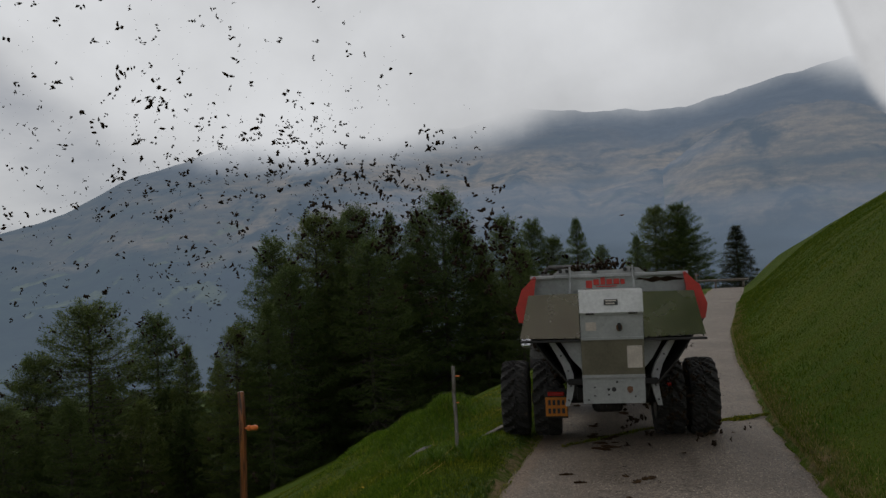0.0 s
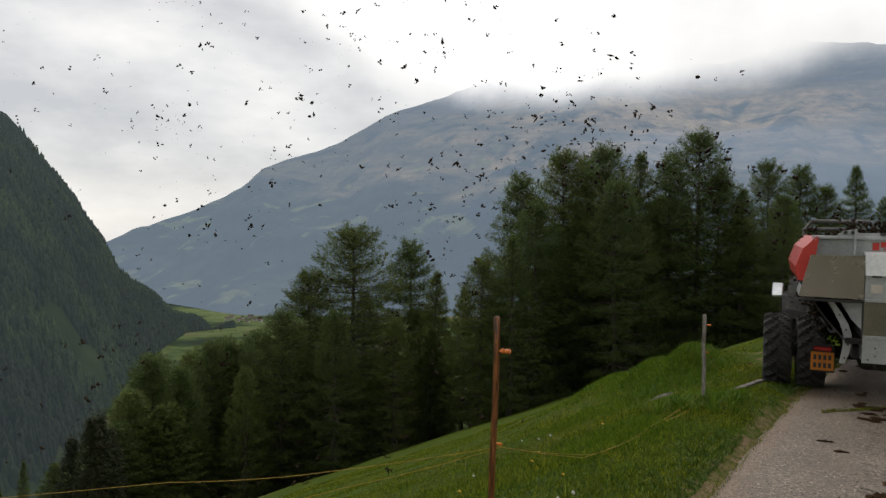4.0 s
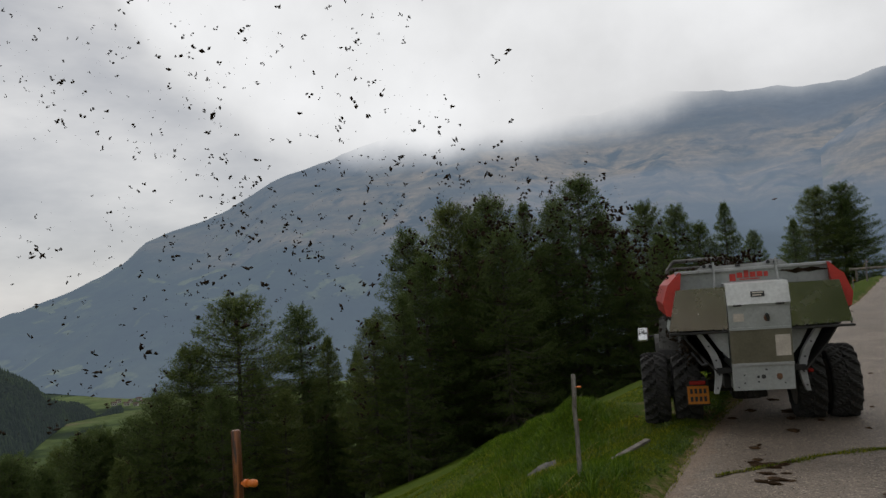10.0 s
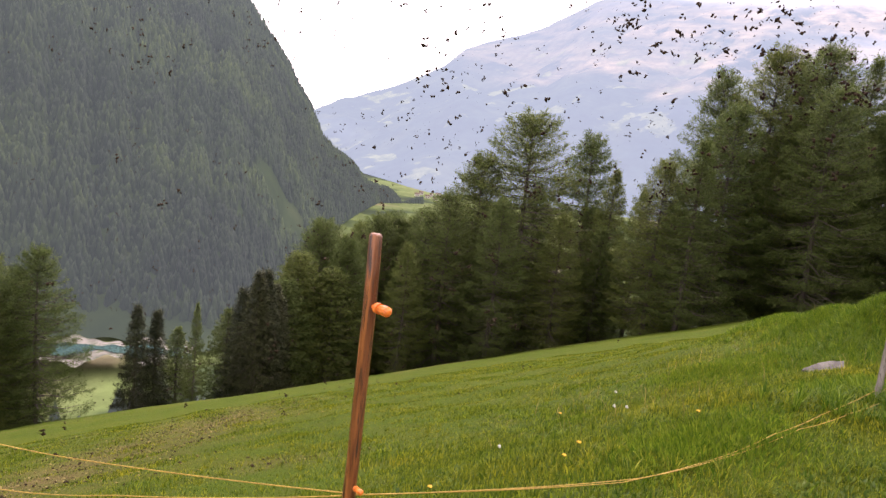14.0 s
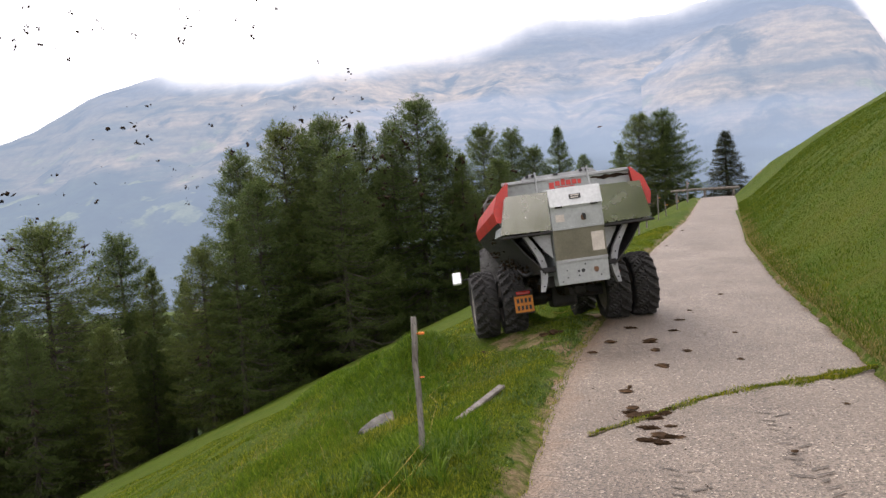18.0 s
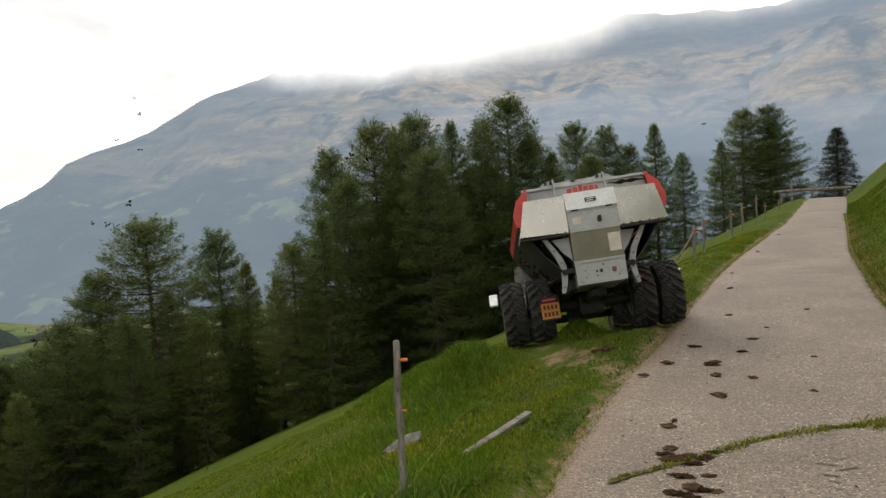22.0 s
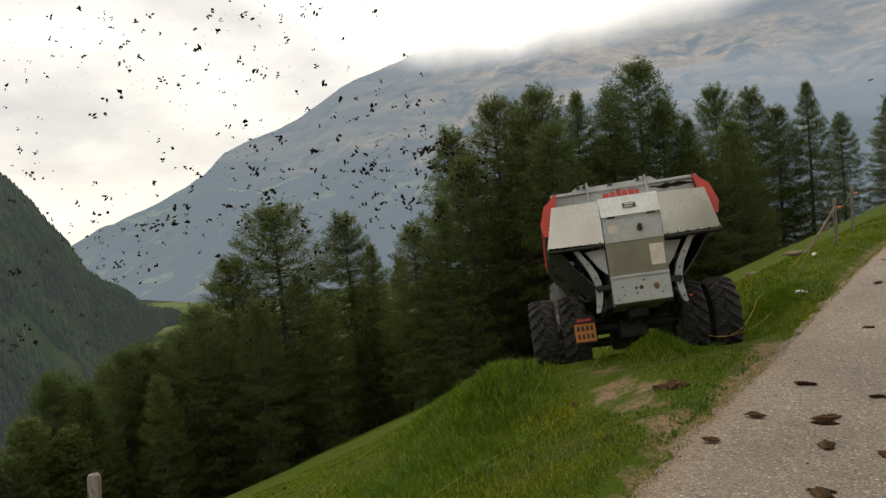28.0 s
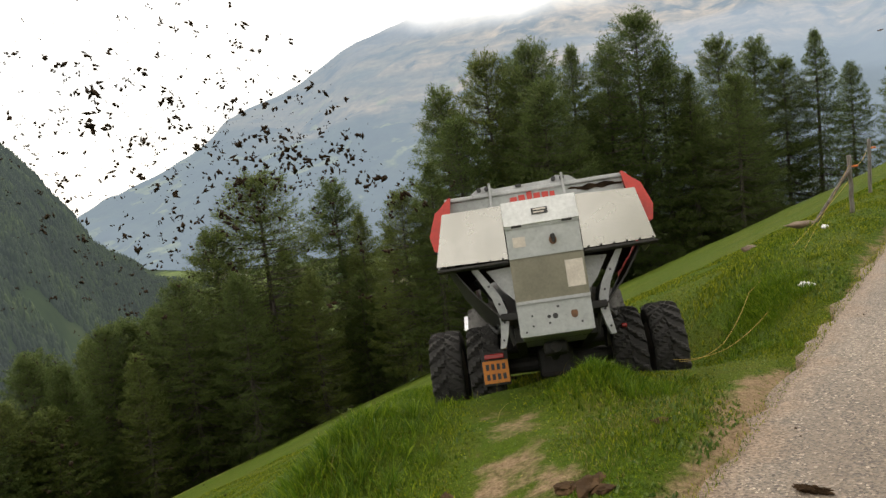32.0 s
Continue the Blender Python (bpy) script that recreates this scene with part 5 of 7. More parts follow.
box(bm, (0, 1.9, 0.78), (1.15, 1.3, 0.24), bevel=0.04)
box(bm, (0.1, 1.5, 1.05), (0.8, 0.35, 0.4), bevel=0.04)
part("engine_cover", bm, DARK_STEEL, spreader, "dark engine cover behind the seat")
bm = bmesh.new()
box(bm, (-0.05, 2.2, 0.98), (0.95, 0.45, 0.14), bevel=0.04)
box(bm, (-0.05, 1.97, 1.24), (0.95, 0.12, 0.46), bevel=0.04)
part("seat", bm, INK, spreader, "black seat")
bm = bmesh.new()
box(bm, (0, 3.05, 0.95), (1.4, 0.3, 0.5), bevel=0.06)
part("front_panel", bm, RED_PAINT, spreader, "red front panel")
bm = bmesh.new()
for x in (-0.72, 0.12):
    tube(bm, [(x, 1.2, 1.1), (x, 1.2, 1.86), (x + (0.09 if x < 0 else -0.09), 1.2, 1.97)], 0.026, 8)
tube(bm, [(-0.63, 1.2, 1.97), (0.03, 1.2, 1.97)], 0.026, 8)
tube(bm, [(-0.72, 1.2, 1.87), (0.12, 1.2, 1.87)], 0.02, 8)
part("roll_bar", bm, GRIMY, spreader, "dark grey tubular roll bar")
for sgn in (-1, 1):
    bm = bmesh.new()
    for k in range(9):
        a0, a1 = radians(25 + 15 * k), radians(25 + 15 * (k + 1))
        slab(bm, [(sgn * (0.95 if j in (0, 1) else 0.55), 2.35 + 0.5 * math.cos(a), 0.42 + 0.5 * math.sin(a)) for j, a in ((0, a0), (1, a1), (2, a1), (3, a0))][::sgn], 0.01)
    part("mudguard", bm, DARK_STEEL, spreader, "dark front mudguard")
bm = bmesh.new()
box(bm, (0, 0, 0), (0.15, 0.06, 0.215), bevel=0.024)
mirror = part("wing_mirror", bm, CHROME, spreader, "bright wing mirror on a thin arm")
bm = bmesh.new()
box(bm, (0, -0.031, 0), (0.12, 0.006, 0.18), bevel=0.002)
part("mirror_glass", bm, GLASS, mirror, "bright mirror glass")
bm = bmesh.new()
tube(bm, [(0.06, 0.02, -0.03), (0.2, 0.1, 0.01), (0.5, 0.3, -0.02)], 0.013, 6)
part("mirror_arm", bm, DARK_STEEL, mirror)
for x, y0 in ((-0.45, 0.2), (0.5, 0.1)):
    bm = bmesh.new()
    tube(bm, [(x, y0, 0.7), (x * 1.25, y0 - 0.25, 0.8), (x * 1.1, y0 - 0.7, 0.72), (x * 0.8, y0 - 1.2, 0.8)], 0.017, 6)
    part("hose", bm, INK, spreader, "black hydraulic hose")
for sgn in (-1, 1):
    bm = bmesh.new()
    slab(bm, [(sgn * x, y, z) for x, y, z in ([(0.46, 1.2, 0.72), (0.92, 1.25, 0.8), (0.88, 1.3, 1.22), (0.5, 1.25, 1.3)][::sgn])], 0.02)
    part("cab_rear_panel", bm, GRIMY, spreader, "dirty grey panel behind the seat")
    bm = bmesh.new()
    box(bm, (sgn * 0.5, 0.85, 0.78), (0.34, 0.6, 0.36), bevel=0.04)
    part("tank", bm, DARK_STEEL, spreader, "dark side tank")
    for k in range(3):
        bm = bmesh.new()
        tube(bm, [(sgn * (0.4 + 0.05 * k), -0.6 + 0.1 * k, 0.72), (sgn * (0.46 + 0.06 * k), -0.2, 0.9 - 0.03 * k), (sgn * (0.42 + 0.05 * k), 0.5, 0.8)], 0.014, 6)
        part("hose", bm, INK, spreader, "black hydraulic hose")
bm = bmesh.new()
tube(bm, [(-0.58, 1.35, 0.9), (-0.6, 1.35, 1.45), (-0.62, 1.3, 1.62)], 0.035, 10)
part("exhaust", bm, DARK_STEEL, spreader, "dark upright exhaust pipe")
# number plate with its holder
bm = bmesh.new()
box(bm, (-0.57, -0.42, 0.4), (0.25, 0.02, 0.3), bevel=0.006)
box(bm, (-0.5, -0.25, 0.55), (0.05, 0.35, 0.05))
holder = part("plate_holder", bm, DARK_STEEL, spreader)
bm = bmesh.new()
box(bm, (-0.57, -0.435, 0.375), (0.235, 0.008, 0.205), bevel=0.003)
npl = part("number_plate", bm, PLATE, holder, "orange number plate with two dark bars")
for z in (0.42, 0.33):
    for k in range(4):
        bm = bmesh.new()
        box(bm, (-0.645 + 0.05 * k, -0.441, z), (0.03, 0.004, 0.055))
        part("number_bar", bm, INK, npl)
bm = bmesh.new()
box(bm, (-0.57, -0.44, 0.515), (0.18, 0.03, 0.045), bevel=0.008)
part("tail_lamp", bm, LAMP_RED, holder, "red tail lamp")


def tyre_mesh(r, w):
    """An agricultural tyre: rounded carcass and slanting lugs."""
    bm = bmesh.new()
    prof = [(-0.42, 0.58), (-0.5, 0.70), (-0.5, 0.8), (-0.485, 0.87), (-0.44, 0.905), (-0.36, 0.925), (-0.24, 0.935), (-0.12, 0.94), (-0.02, 0.94), (0.02, 0.94), (0.12, 0.94), (0.24, 0.935), (0.36, 0.925), (0.44, 0.905), (0.485, 0.87), (0.5, 0.8), (0.5, 0.70), (0.42, 0.58)]
    seg, lugs = 180, 18
    rings = []
    for q, k in prof:
        ring = []
        for s_ in range(seg):
            ph = (s_ / seg * lugs + (0.5 if q > 0 else 0) - abs(q) * 1.9) % 1.0
            up_ = 0.075 if (ph < 0.36 and k > 0.82) else 0.0
            a = 2 * math.pi * s_ / seg
            rr_ = r * (k + up_)
            ring.append(bm.verts.new((q * w, rr_ * math.cos(a), rr_ * math.sin(a))))
        rings.append(ring)
    for a_, b_ in zip(rings, rings[1:]):
        for k in range(seg):
            bm.faces.new((a_[k], b_[k], b_[(k + 1) % seg], a_[(k + 1) % seg]))
    return bm


def rim_mesh(r, w):
    bm = bmesh.new()
    lathe_x(bm, [(-w * 0.44, r * 0.6), (-w * 0.46, r * 0.54), (-w * 0.2, r * 0.5), (-w * 0.14, r * 0.2), (-w * 0.3, r * 0.16), (-w * 0.3, 0.02), (w * 0.3, 0.02), (w * 0.3, r * 0.16), (w * 0.14, r * 0.2), (w * 0.2, r * 0.5), (w * 0.46, r * 0.54), (w * 0.44, r * 0.6)], 24)
    return bm


wheel_r = 0.425
first = new("wheel")
first.parent = spreader
first.matrix_basis = pose(-1.03, 0, wheel_r)
part("tyre", tyre_mesh(wheel_r, 0.31), RUBBER, first, "worn black lugged tyre")
part("rim", rim_mesh(wheel_r, 0.31), RIM, first, "mud-stained rim")
wheels = [(first, -1.03, 0.0)]
for x, y in ((-0.67, 0), (0.67, 0), (1.03, 0), (-0.76, 2.35), (0.76, 2.35)):
    w = copy_thing(first, pose(x, y, wheel_r))
    wheels.append((w, x, y))
DRIVE = [
    (0.0, 1.568, 7.163, 0.012, -1.40, -0.31, 0.94),
    (0.5, 1.578, 7.305, 0.012, -1.66, -0.11, 0.99),
    (1.0, 1.575, 7.389, 0.007, -2.00, -0.41, 0.66),
    (1.5, 1.610, 7.433, -0.008, -1.64, -0.51, 0.33),
    (2.0, 1.604, 7.461, -0.001, -0.88, -0.16, 0.39),
    (2.5, 1.590, 7.506, 0.021, -0.52, 0.07, 0.33),
    (4.5, 1.568, 8.344, -0.018, 3.51, 1.25, 0.30),
    (5.0, 1.551, 8.455, -0.005, 1.56, 0.69, -0.32),
    (5.5, 1.548, 8.552, 0.001, 1.11, 0.51, -0.33),
    (6.0, 1.534, 8.668, -0.001, 1.49, 0.62, -0.14),
    (6.5, 1.524, 8.754, 0.002, 2.06, 0.40, -0.15),
    (7.0, 1.520, 8.850, -0.004, 2.11, 0.33, -0.09),
    (7.5, 1.523, 8.940, -0.012, 1.85, 0.28, -0.26),
    (8.0, 1.514, 9.044, -0.001, 1.82, 0.56, -0.26),
    (8.5, 1.500, 9.123, -0.000, 2.00, 0.70, -0.29),
    (9.0, 1.485, 9.196, -0.000, 2.39, 0.53, -0.37),
    (9.5, 1.484, 9.278, 0.000, 3.07, 0.30, -0.73),
    (10.0, 1.481, 9.382, -0.002, 4.07, -0.01, -0.89),
    (10.5, 1.483, 9.476, 0.009, 4.58, 0.07, -0.91),
    (11.0, 1.472, 9.565, 0.011, 4.58, 0.14, -1.26),
    (11.5, 1.458, 9.684, 0.016, 4.25, 0.65, -1.86),
    (12.0, 1.398, 9.832, 0.006, 3.67, 2.07, -2.45),
    (17.0, 1.240, 11.080, -0.040, 11.80, -7.70, -3.05),
    (17.5, 1.180, 11.225, -0.020, 10.40, -6.90, -3.40),
    (18.0, 1.150, 11.369, -0.012, 8.80, -6.60, -3.71),
    (18.5, 1.110, 11.467, -0.021, 8.30, -6.93, -3.81),
    (19.0, 1.040, 11.552, -0.034, 8.41, -8.03, -3.92),
    (19.5, 0.971, 11.660, -0.043, 9.60, -9.00, -4.03),
    (20.0, 0.913, 11.777, -0.048, 10.35, -10.13, -4.15),
    (20.5, 0.860, 11.927, -0.056, 10.77, -10.97, -4.38),
    (21.0, 0.812, 12.082, -0.065, 10.82, -11.47, -4.70),
    (21.5, 0.778, 12.226, -0.071, 10.87, -11.65, -5.05),
    (22.0, 0.752, 12.362, -0.086, 10.92, -11.81, -5.51),
    (22.5, 0.715, 12.482, -0.100, 11.49, -12.21, -5.46),
    (23.0, 0.636, 12.590, -0.122, 12.68, -12.79, -5.32),
    (23.5, 0.572, 12.707, -0.154, 13.77, -13.24, -5.10),
    (24.0, 0.520, 12.812, -0.173, 14.56, -13.60, -4.85),
    (24.5, 0.463, 12.931, -0.210, 15.14, -13.62, -4.61),
    (25.0, 0.413, 13.017, -0.232, 15.62, -13.66, -4.44),
    (25.5, 0.363, 13.110, -0.264, 16.07, -13.58, -4.28),
    (26.0, 0.318, 13.193, -0.286, 16.52, -13.59, -4.14),
    (26.5, 0.270, 13.269, -0.328, 16.73, -13.92, -3.99),
    (28.5, 0.098, 13.430, -0.439, 17.42, -14.71, -3.57),
    (29.0, 0.061, 13.482, -0.463, 17.54, -14.35, -3.67),
    (29.5, 0.020, 13.594, -0.508, 17.53, -14.10, -3.78),
    (30.0, -0.015, 13.722, -0.565, 17.38, -14.24, -3.82),
    (30.5, -0.067, 13.821, -0.624, 17.45, -14.83, -3.58),
    (31.0, -0.109, 13.858, -0.678, 18.38, -16.09, -3.37),
    (31.5, -0.172, 13.897, -0.735, 19.44, -17.49, -3.01),
    (32.0, -0.220, 13.934, -0.788, 19.70, -18.97, -2.78),
]


# ---- fence ----
def clod_mesh(name, r, seed, material, flat=0.6, sub=2):
    bm = bmesh.new()
    bmesh.ops.create_icosphere(bm, subdivisions=sub, radius=r)
    for v in bm.verts:
        k = 1 + 0.75 * noise.noise(v.co / r * 1.5 + Vector((seed, 0, 0))) + 0.25 * noise.noise(v.co / r * 3.1 + Vector((0, seed, 0)))
        v.co = Vector((v.co.x * k, v.co.y * k, v.co.z * k * flat))
    me = bpy.data.meshes.new(name)
    bm.to_mesh(me)
    bm.free()
    me.materials.append(material)
    return me


def insulator(bm_r, bm_b, p, d, s=1.0):
    """A ring insulator: a ribbed body on a screw."""
    p, d = Vector(p), Vector(d)
    tube(bm_b, [p, p + d * 0.03 * s, p + d * 0.031 * s, p + d * 0.05 * s, p + d * 0.051 * s, p + d * 0.075 * s, p + d * 0.1 * s, p + d * 0.11 * s],
         [0.008 * s, 0.008 * s, 0.02 * s, 0.02 * s, 0.014 * s, 0.019 * s, 0.019 * s, 0.008 * s], 10)


def fence_post(x, y, top, r, material, label, lean=(0, 0), ins=(), square=False, bottom=None, sides=12):
    base = float(land(x, y)) if bottom is None else bottom
    t = thing("fence_post", label, "fence post", pose(x, y, base), "posts of the electric fence")
    bm = bmesh.new()
    h = top - base
    n = 9
    pts = [(lean[0] * k / (n - 1) + 0.02 * noise.noise(Vector((x * 9, y, k * 0.7))), lean[1] * k / (n - 1) + 0.01 * noise.noise(Vector((x, y * 7, k * 0.6))), -0.3 + (h + 0.3) * k / (n - 1)) for k in range(n)]
    rad = [r * (1.08 - 0.1 * k / (n - 1) + 0.08 * noise.noise(Vector((x * 5, k * 0.9, y)))) for k in range(n)]
    tube(bm, pts + [(pts[-1][0], pts[-1][1], h + 0.006)], rad + [rad[-1] * 0.8], 4 if square else sides)
    part("stake", bm, material, t, "", not square)
    for z, dx, dy, s in ins:
        bm = bmesh.new()
        q = (z - base) / h
        insulator(bm, bm, (lean[0] * q + dx * r * 0.8, lean[1] * q + dy * r * 0.8, z - base), (dx, dy, 0.05), s)
        part("insulator", bm, ORANGE, t, "orange ribbed plastic insulator")
    return t


fence_post(-0.67, 2.0, 1.21, 0.0175, POST_NEW, "reddish-brown peeled round fence post with orange insulators", (0.035, -0.03), ((1.03, 0.97, -0.2, 0.72), (0.52, 0.97, -0.2, 0.42)), bottom=-0.12)
fence_post(-0.005, 5.78, 0.955, 0.0185, POST_GREY, "weathered grey square fence post with orange insulators", (-0.02, 0.12), ((0.86, 0.95, -0.3, 0.48), (0.6, 0.95, -0.3, 0.3)), square=False, sides=7, bottom=0.12)
POSTS_FAR = [(2.62, 19.0, 1.12, 0.03), (3.1, 22.0, 1.25, 0.03), (4.6, 28.2, 1.3, 0.03), (5.5, 32.2, 1.45, 0.035), (6.6, 36.0, 1.75, 0.03), (7.4, 38.5, 1.4, 0.03), (8.6, 42.0, 1.5, 0.03), (10.6, 49.0, 2.5, 0.045)]
for k, (x, y, z, r) in enumerate(POSTS_FAR):
    fence_post(x, y, z, r, POST_GREY, "weathered thin wooden fence post beside the lane", (0.03 * math.sin(k * 2.1), 0), ((z - 0.15, 0.9, -0.4, 0.8),), sides=7)


def cord(name, pts, sag, r, label):
    bm = bmesh.new()
    line = []
    for a, b in zip(pts, pts[1:]):
        a, b = Vector(a), Vector(b)
        n = 14
        line += [a.lerp(b, k / n) - Vector((0, 0, sag * 4 * (k / n) * (1 - k / n))) for k in range(n)]
    line.append(Vector(pts[-1]))
    tube(bm, line, r, 5)
    me = bpy.data.meshes.new(name)
    bm.to_mesh(me)
    bm.free()
    me.materials.append(CORD)
    return tagged(new(name, me), label, "fence cord", "fence cords")


cord("yellow_cord", [(-6.4, 0.5, -0.5), (-2.55, 1.5, 0.14), (-1.79, 1.7, 0.24), (-0.62, 2.0, 0.5), (-0.58, 3.6, 0.05), (-0.4, 4.27, 0.045), (-0.28, 4.73, 0.095), (-0.17, 5.24, 0.125), (-0.02, 5.8, 0.2)], 0.008, 0.0019, "slack yellowish electric fence cord from post to post")
cord("yellow_cord", [(-4.6, 0.95, -1.0), (-2.07, 1.63, 0.02), (-1.51, 1.77, 0.19), (-0.62, 2.03, 0.49), (-0.55, 3.7, 0.05), (-0.36, 4.36, 0.05), (-0.2, 4.9, 0.11), (-0.06, 5.35, 0.14), (0.06, 5.85, 0.17)], 0.01, 0.0019, "slack yellowish electric fence cord from post to post")
cord("yellow_cord", [(0.02, 5.8, 0.2), (-0.11, 7.4, 0.04), (-0.39, 8.97, -0.27), (-0.01, 9.7, -0.15), (0.3, 10.3, -0.04)], -0.01, 0.001, "slack yellow fence cord lying in the grass")
cord("yellow_cord", [(1.0, 12.75, 0.0), (1.34, 13.3, -0.06), (1.62, 14.8, -0.08), (2.62, 19.0, 1.0)], 0.03, 0.002, "slack fence cord rising to a post")
cord("yellow_cord", [(1.05, 12.7, 0.0), (1.3, 13.4, -0.05), (1.42, 15.2, 0.0), (2.62, 19.0, 0.8)], 0.04, 0.002, "slack fence cord rising to a post")
cord("yellow_cord", [(x, y, z - 0.15) for x, y, z, r in POSTS_FAR], 0.1, 0.0035, "thin fence cord along the lane's posts")

# ---- lying things ----
bm = bmesh.new()
box(bm, (0, 0, 0), (0.058, 1.05, 0.03), bevel=0.007)
for v in bm.verts:
    v.co += Vector((0.004, 0, 0.004)) * noise.noise(v.co * 9)
pl = part("fallen_stake", bm, POST_OLD, None, "weathered grey wooden stake lying in the grass")
tagged(pl, "", "stake")
pl.matrix_world = pose(0.25, 7.36, float(land(0.25, 7.36)) + 0.022, 1, 4, -17)
bm = bmesh.new()
box(bm, (0, 0, 0), (0.38, 0.26, 0.1), bevel=0.03)
bmesh.ops.subdivide_edges(bm, edges=bm.edges, cuts=2, use_grid_fill=True)
for v in bm.verts:
    v.co += Vector((0.06, 0.05, 0.03)) * noise.noise(v.co * 9)
rk = part("flat_stone", bm, STONE, None, "flat grey stone lying in the meadow grass", True)
tagged(rk, "", "stone")
rk.matrix_world = pose(-0.86, 8.65, float(land(-0.86, 8.65)) + 0.02, 6, -20, 25)

def scrap(x, y, s, m, name, label, cat):
    bm = bmesh.new()
    bmesh.ops.create_icosphere(bm, subdivisions=2, radius=1)
    for v in bm.verts:
        v.co = Vector((v.co.x * s[0], v.co.y * s[1], v.co.z * s[2])) * (1 + 0.5 * noise.noise(v.co * 1.8 + Vector((x, y, 0))))
    ob = part(name, bm, m, None, label, True)
    tagged(ob, "", cat)
    ob.matrix_world = pose(x, y, float(land(x, y)) + s[2] * 0.5, 0, 0, 40 * x)


scrap(2.24, 17.9, (0.1, 0.045, 0.035), WHITE_PLASTIC, "plastic_scrap", "crumpled white plastic scrap in the grass", "plastic scrap")
scrap(1.95, 14.9, (0.03, 0.09, 0.03), WHITE_PLASTIC, "plastic_scrap", "small white plastic scrap in the grass", "plastic scrap")
scrap(2.05, 18.9, (0.12, 0.3, 0.05), SOIL, "earth_heap", "low brown heap of earth beside the fence", "earth heap")
scrap(1.2, 20.5, (0.12, 0.13, 0.07), SOIL, "tree_stump", "old brown tree stump in the grass", "stump")
bm = bmesh.new()
tube(bm, [(0, 0, 0), (0.5, 0.15, 0.75)], 0.025, 6)
br = part("brace_pole", bm, POST_OLD, None, "weathered pole leaning against a fence post")
tagged(br, "", "pole")
br.matrix_world = pose(2.12, 18.8, float(land(2.12, 18.8)) - 0.03)

# wooden rail where the lane tops out
rail = thing("road_barrier", "low weathered wooden barrier at the top of the lane", "barrier", pose(13.0, 58.5, float(land(13.0, 58.5)), 0, 0, -25))
for z in (0.55,):
    bm = bmesh.new()
    tube(bm, [(-1.6, 0, z), (0, 0.02, z + 0.03), (3.2, 0, z)], 0.09, 8)
    part("barrier_rail", bm, POST_OLD, rail)
for x in (-1.2, 0.8, 2.8):
    bm = bmesh.new()
    tube(bm, [(x, 0.08, -0.3), (x, 0.08, 0.62)], 0.08, 8)
    part("barrier_post", bm, POST_OLD, rail)

# manure dropped on the lane and the verge
piles = [clod_mesh("manure_clod", 0.07, s, DRY_DUNG, 0.5, 3) for s in (1.0, 4.0, 7.0, 11.0)]
rp = random.Random(9)
for x, y, s in ((0.95, 2.82, 1.1), (1.2, 2.95, 0.8), (1.42, 4.14, 0.9), (1.62, 4.9, 0.9), (1.76, 5.03, 0.8), (1.7, 5.0, 0.7), (1.55, 5.1, 0.6), (1.5, 4.4, 0.5),
                (2.12, 3.1, 1.4), (1.96, 2.9, 0.7), (1.4, 7.1, 0.9), (1.59, 6.6, 0.8), (1.48, 6.42, 1.0), (1.6, 6.35, 0.6), (1.47, 7.73, 0.6), (1.43, 7.6, 1.0), (1.87, 8.44, 1.2), (1.96, 9.7, 1.1), (1.53, 9.71, 0.9),
                (1.3, 9.2, 0.9), (2.22, 9.07, 0.9), (1.93, 9.18, 1.0), (2.46, 12.43, 1.0), (2.49, 10.85, 0.8), (2.81, 15.0, 1.0), (0.97, 10.43, 1.0), (0.84, 10.36, 1.3), (0.94, 10.35, 1.6), (1.02, 10.3, 1.0), (1.16, 11.16, 0.9), (0.1, 10.6, 0.9),
                (3.46, 12.75, 0.6), (3.1, 17.0, 0.6), (4.2, 21.0, 0.7), (5.6, 26.0, 0.7), (2.49, 4.15, 0.5), (2.2, 6.0, 0.5), (2.9, 7.0, 0.4), (2.6, 8.6, 0.6), (2.9, 9.9, 0.6), (2.75, 11.5, 0.6)):
    s *= 0.72
    low = 0.5 if 6.2 < y < 7.2 else 1.0
    ob = new("manure_clod", rp.choice(piles))
    on = float(road_z(y)) + 0.012 if road_left(y) < x < road_right(y) else float(land(x, y))
    ob.matrix_basis = Matrix.LocRotScale((x, y, on + 0.008 * s), Euler((0, 0, rp.uniform(0, 6))), (s * rp.uniform(0.9, 1.5), s * rp.uniform(0.6, 0.9), s * rp.uniform(0.4, 0.7) * low))
    tagged(ob, "dark brown manure clod dropped on the lane", "manure", "dropped manure")

cakes = []
for k in range(4):
    bm = bmesh.new()
    bmesh.ops.create_icosphere(bm, subdivisions=4, radius=1)
    for v in bm.verts:
        d = v.co.copy()
        q = 1 + 0.6 * noise.noise(d * 1.3 + Vector((7.0 * k, 0, 0))) + 0.4 * noise.noise(d * 3.5 + Vector((0, 5.0 * k, 0))) + 0.28 * noise.noise(d * 8 + Vector((0, 0, 3.0 * k))) + 0.16 * noise.noise(d * 17)
        v.co = Vector((d.x * q, d.y * q, d.z * (0.6 * q + 0.5 * noise.noise(d * 6 + Vector((k, k, 0))))))
    me = bpy.data.meshes.new("manure_cake")
    bm.to_mesh(me)
    bm.free()
    me.materials.append(DRY_DUNG)
    cakes.append(me)
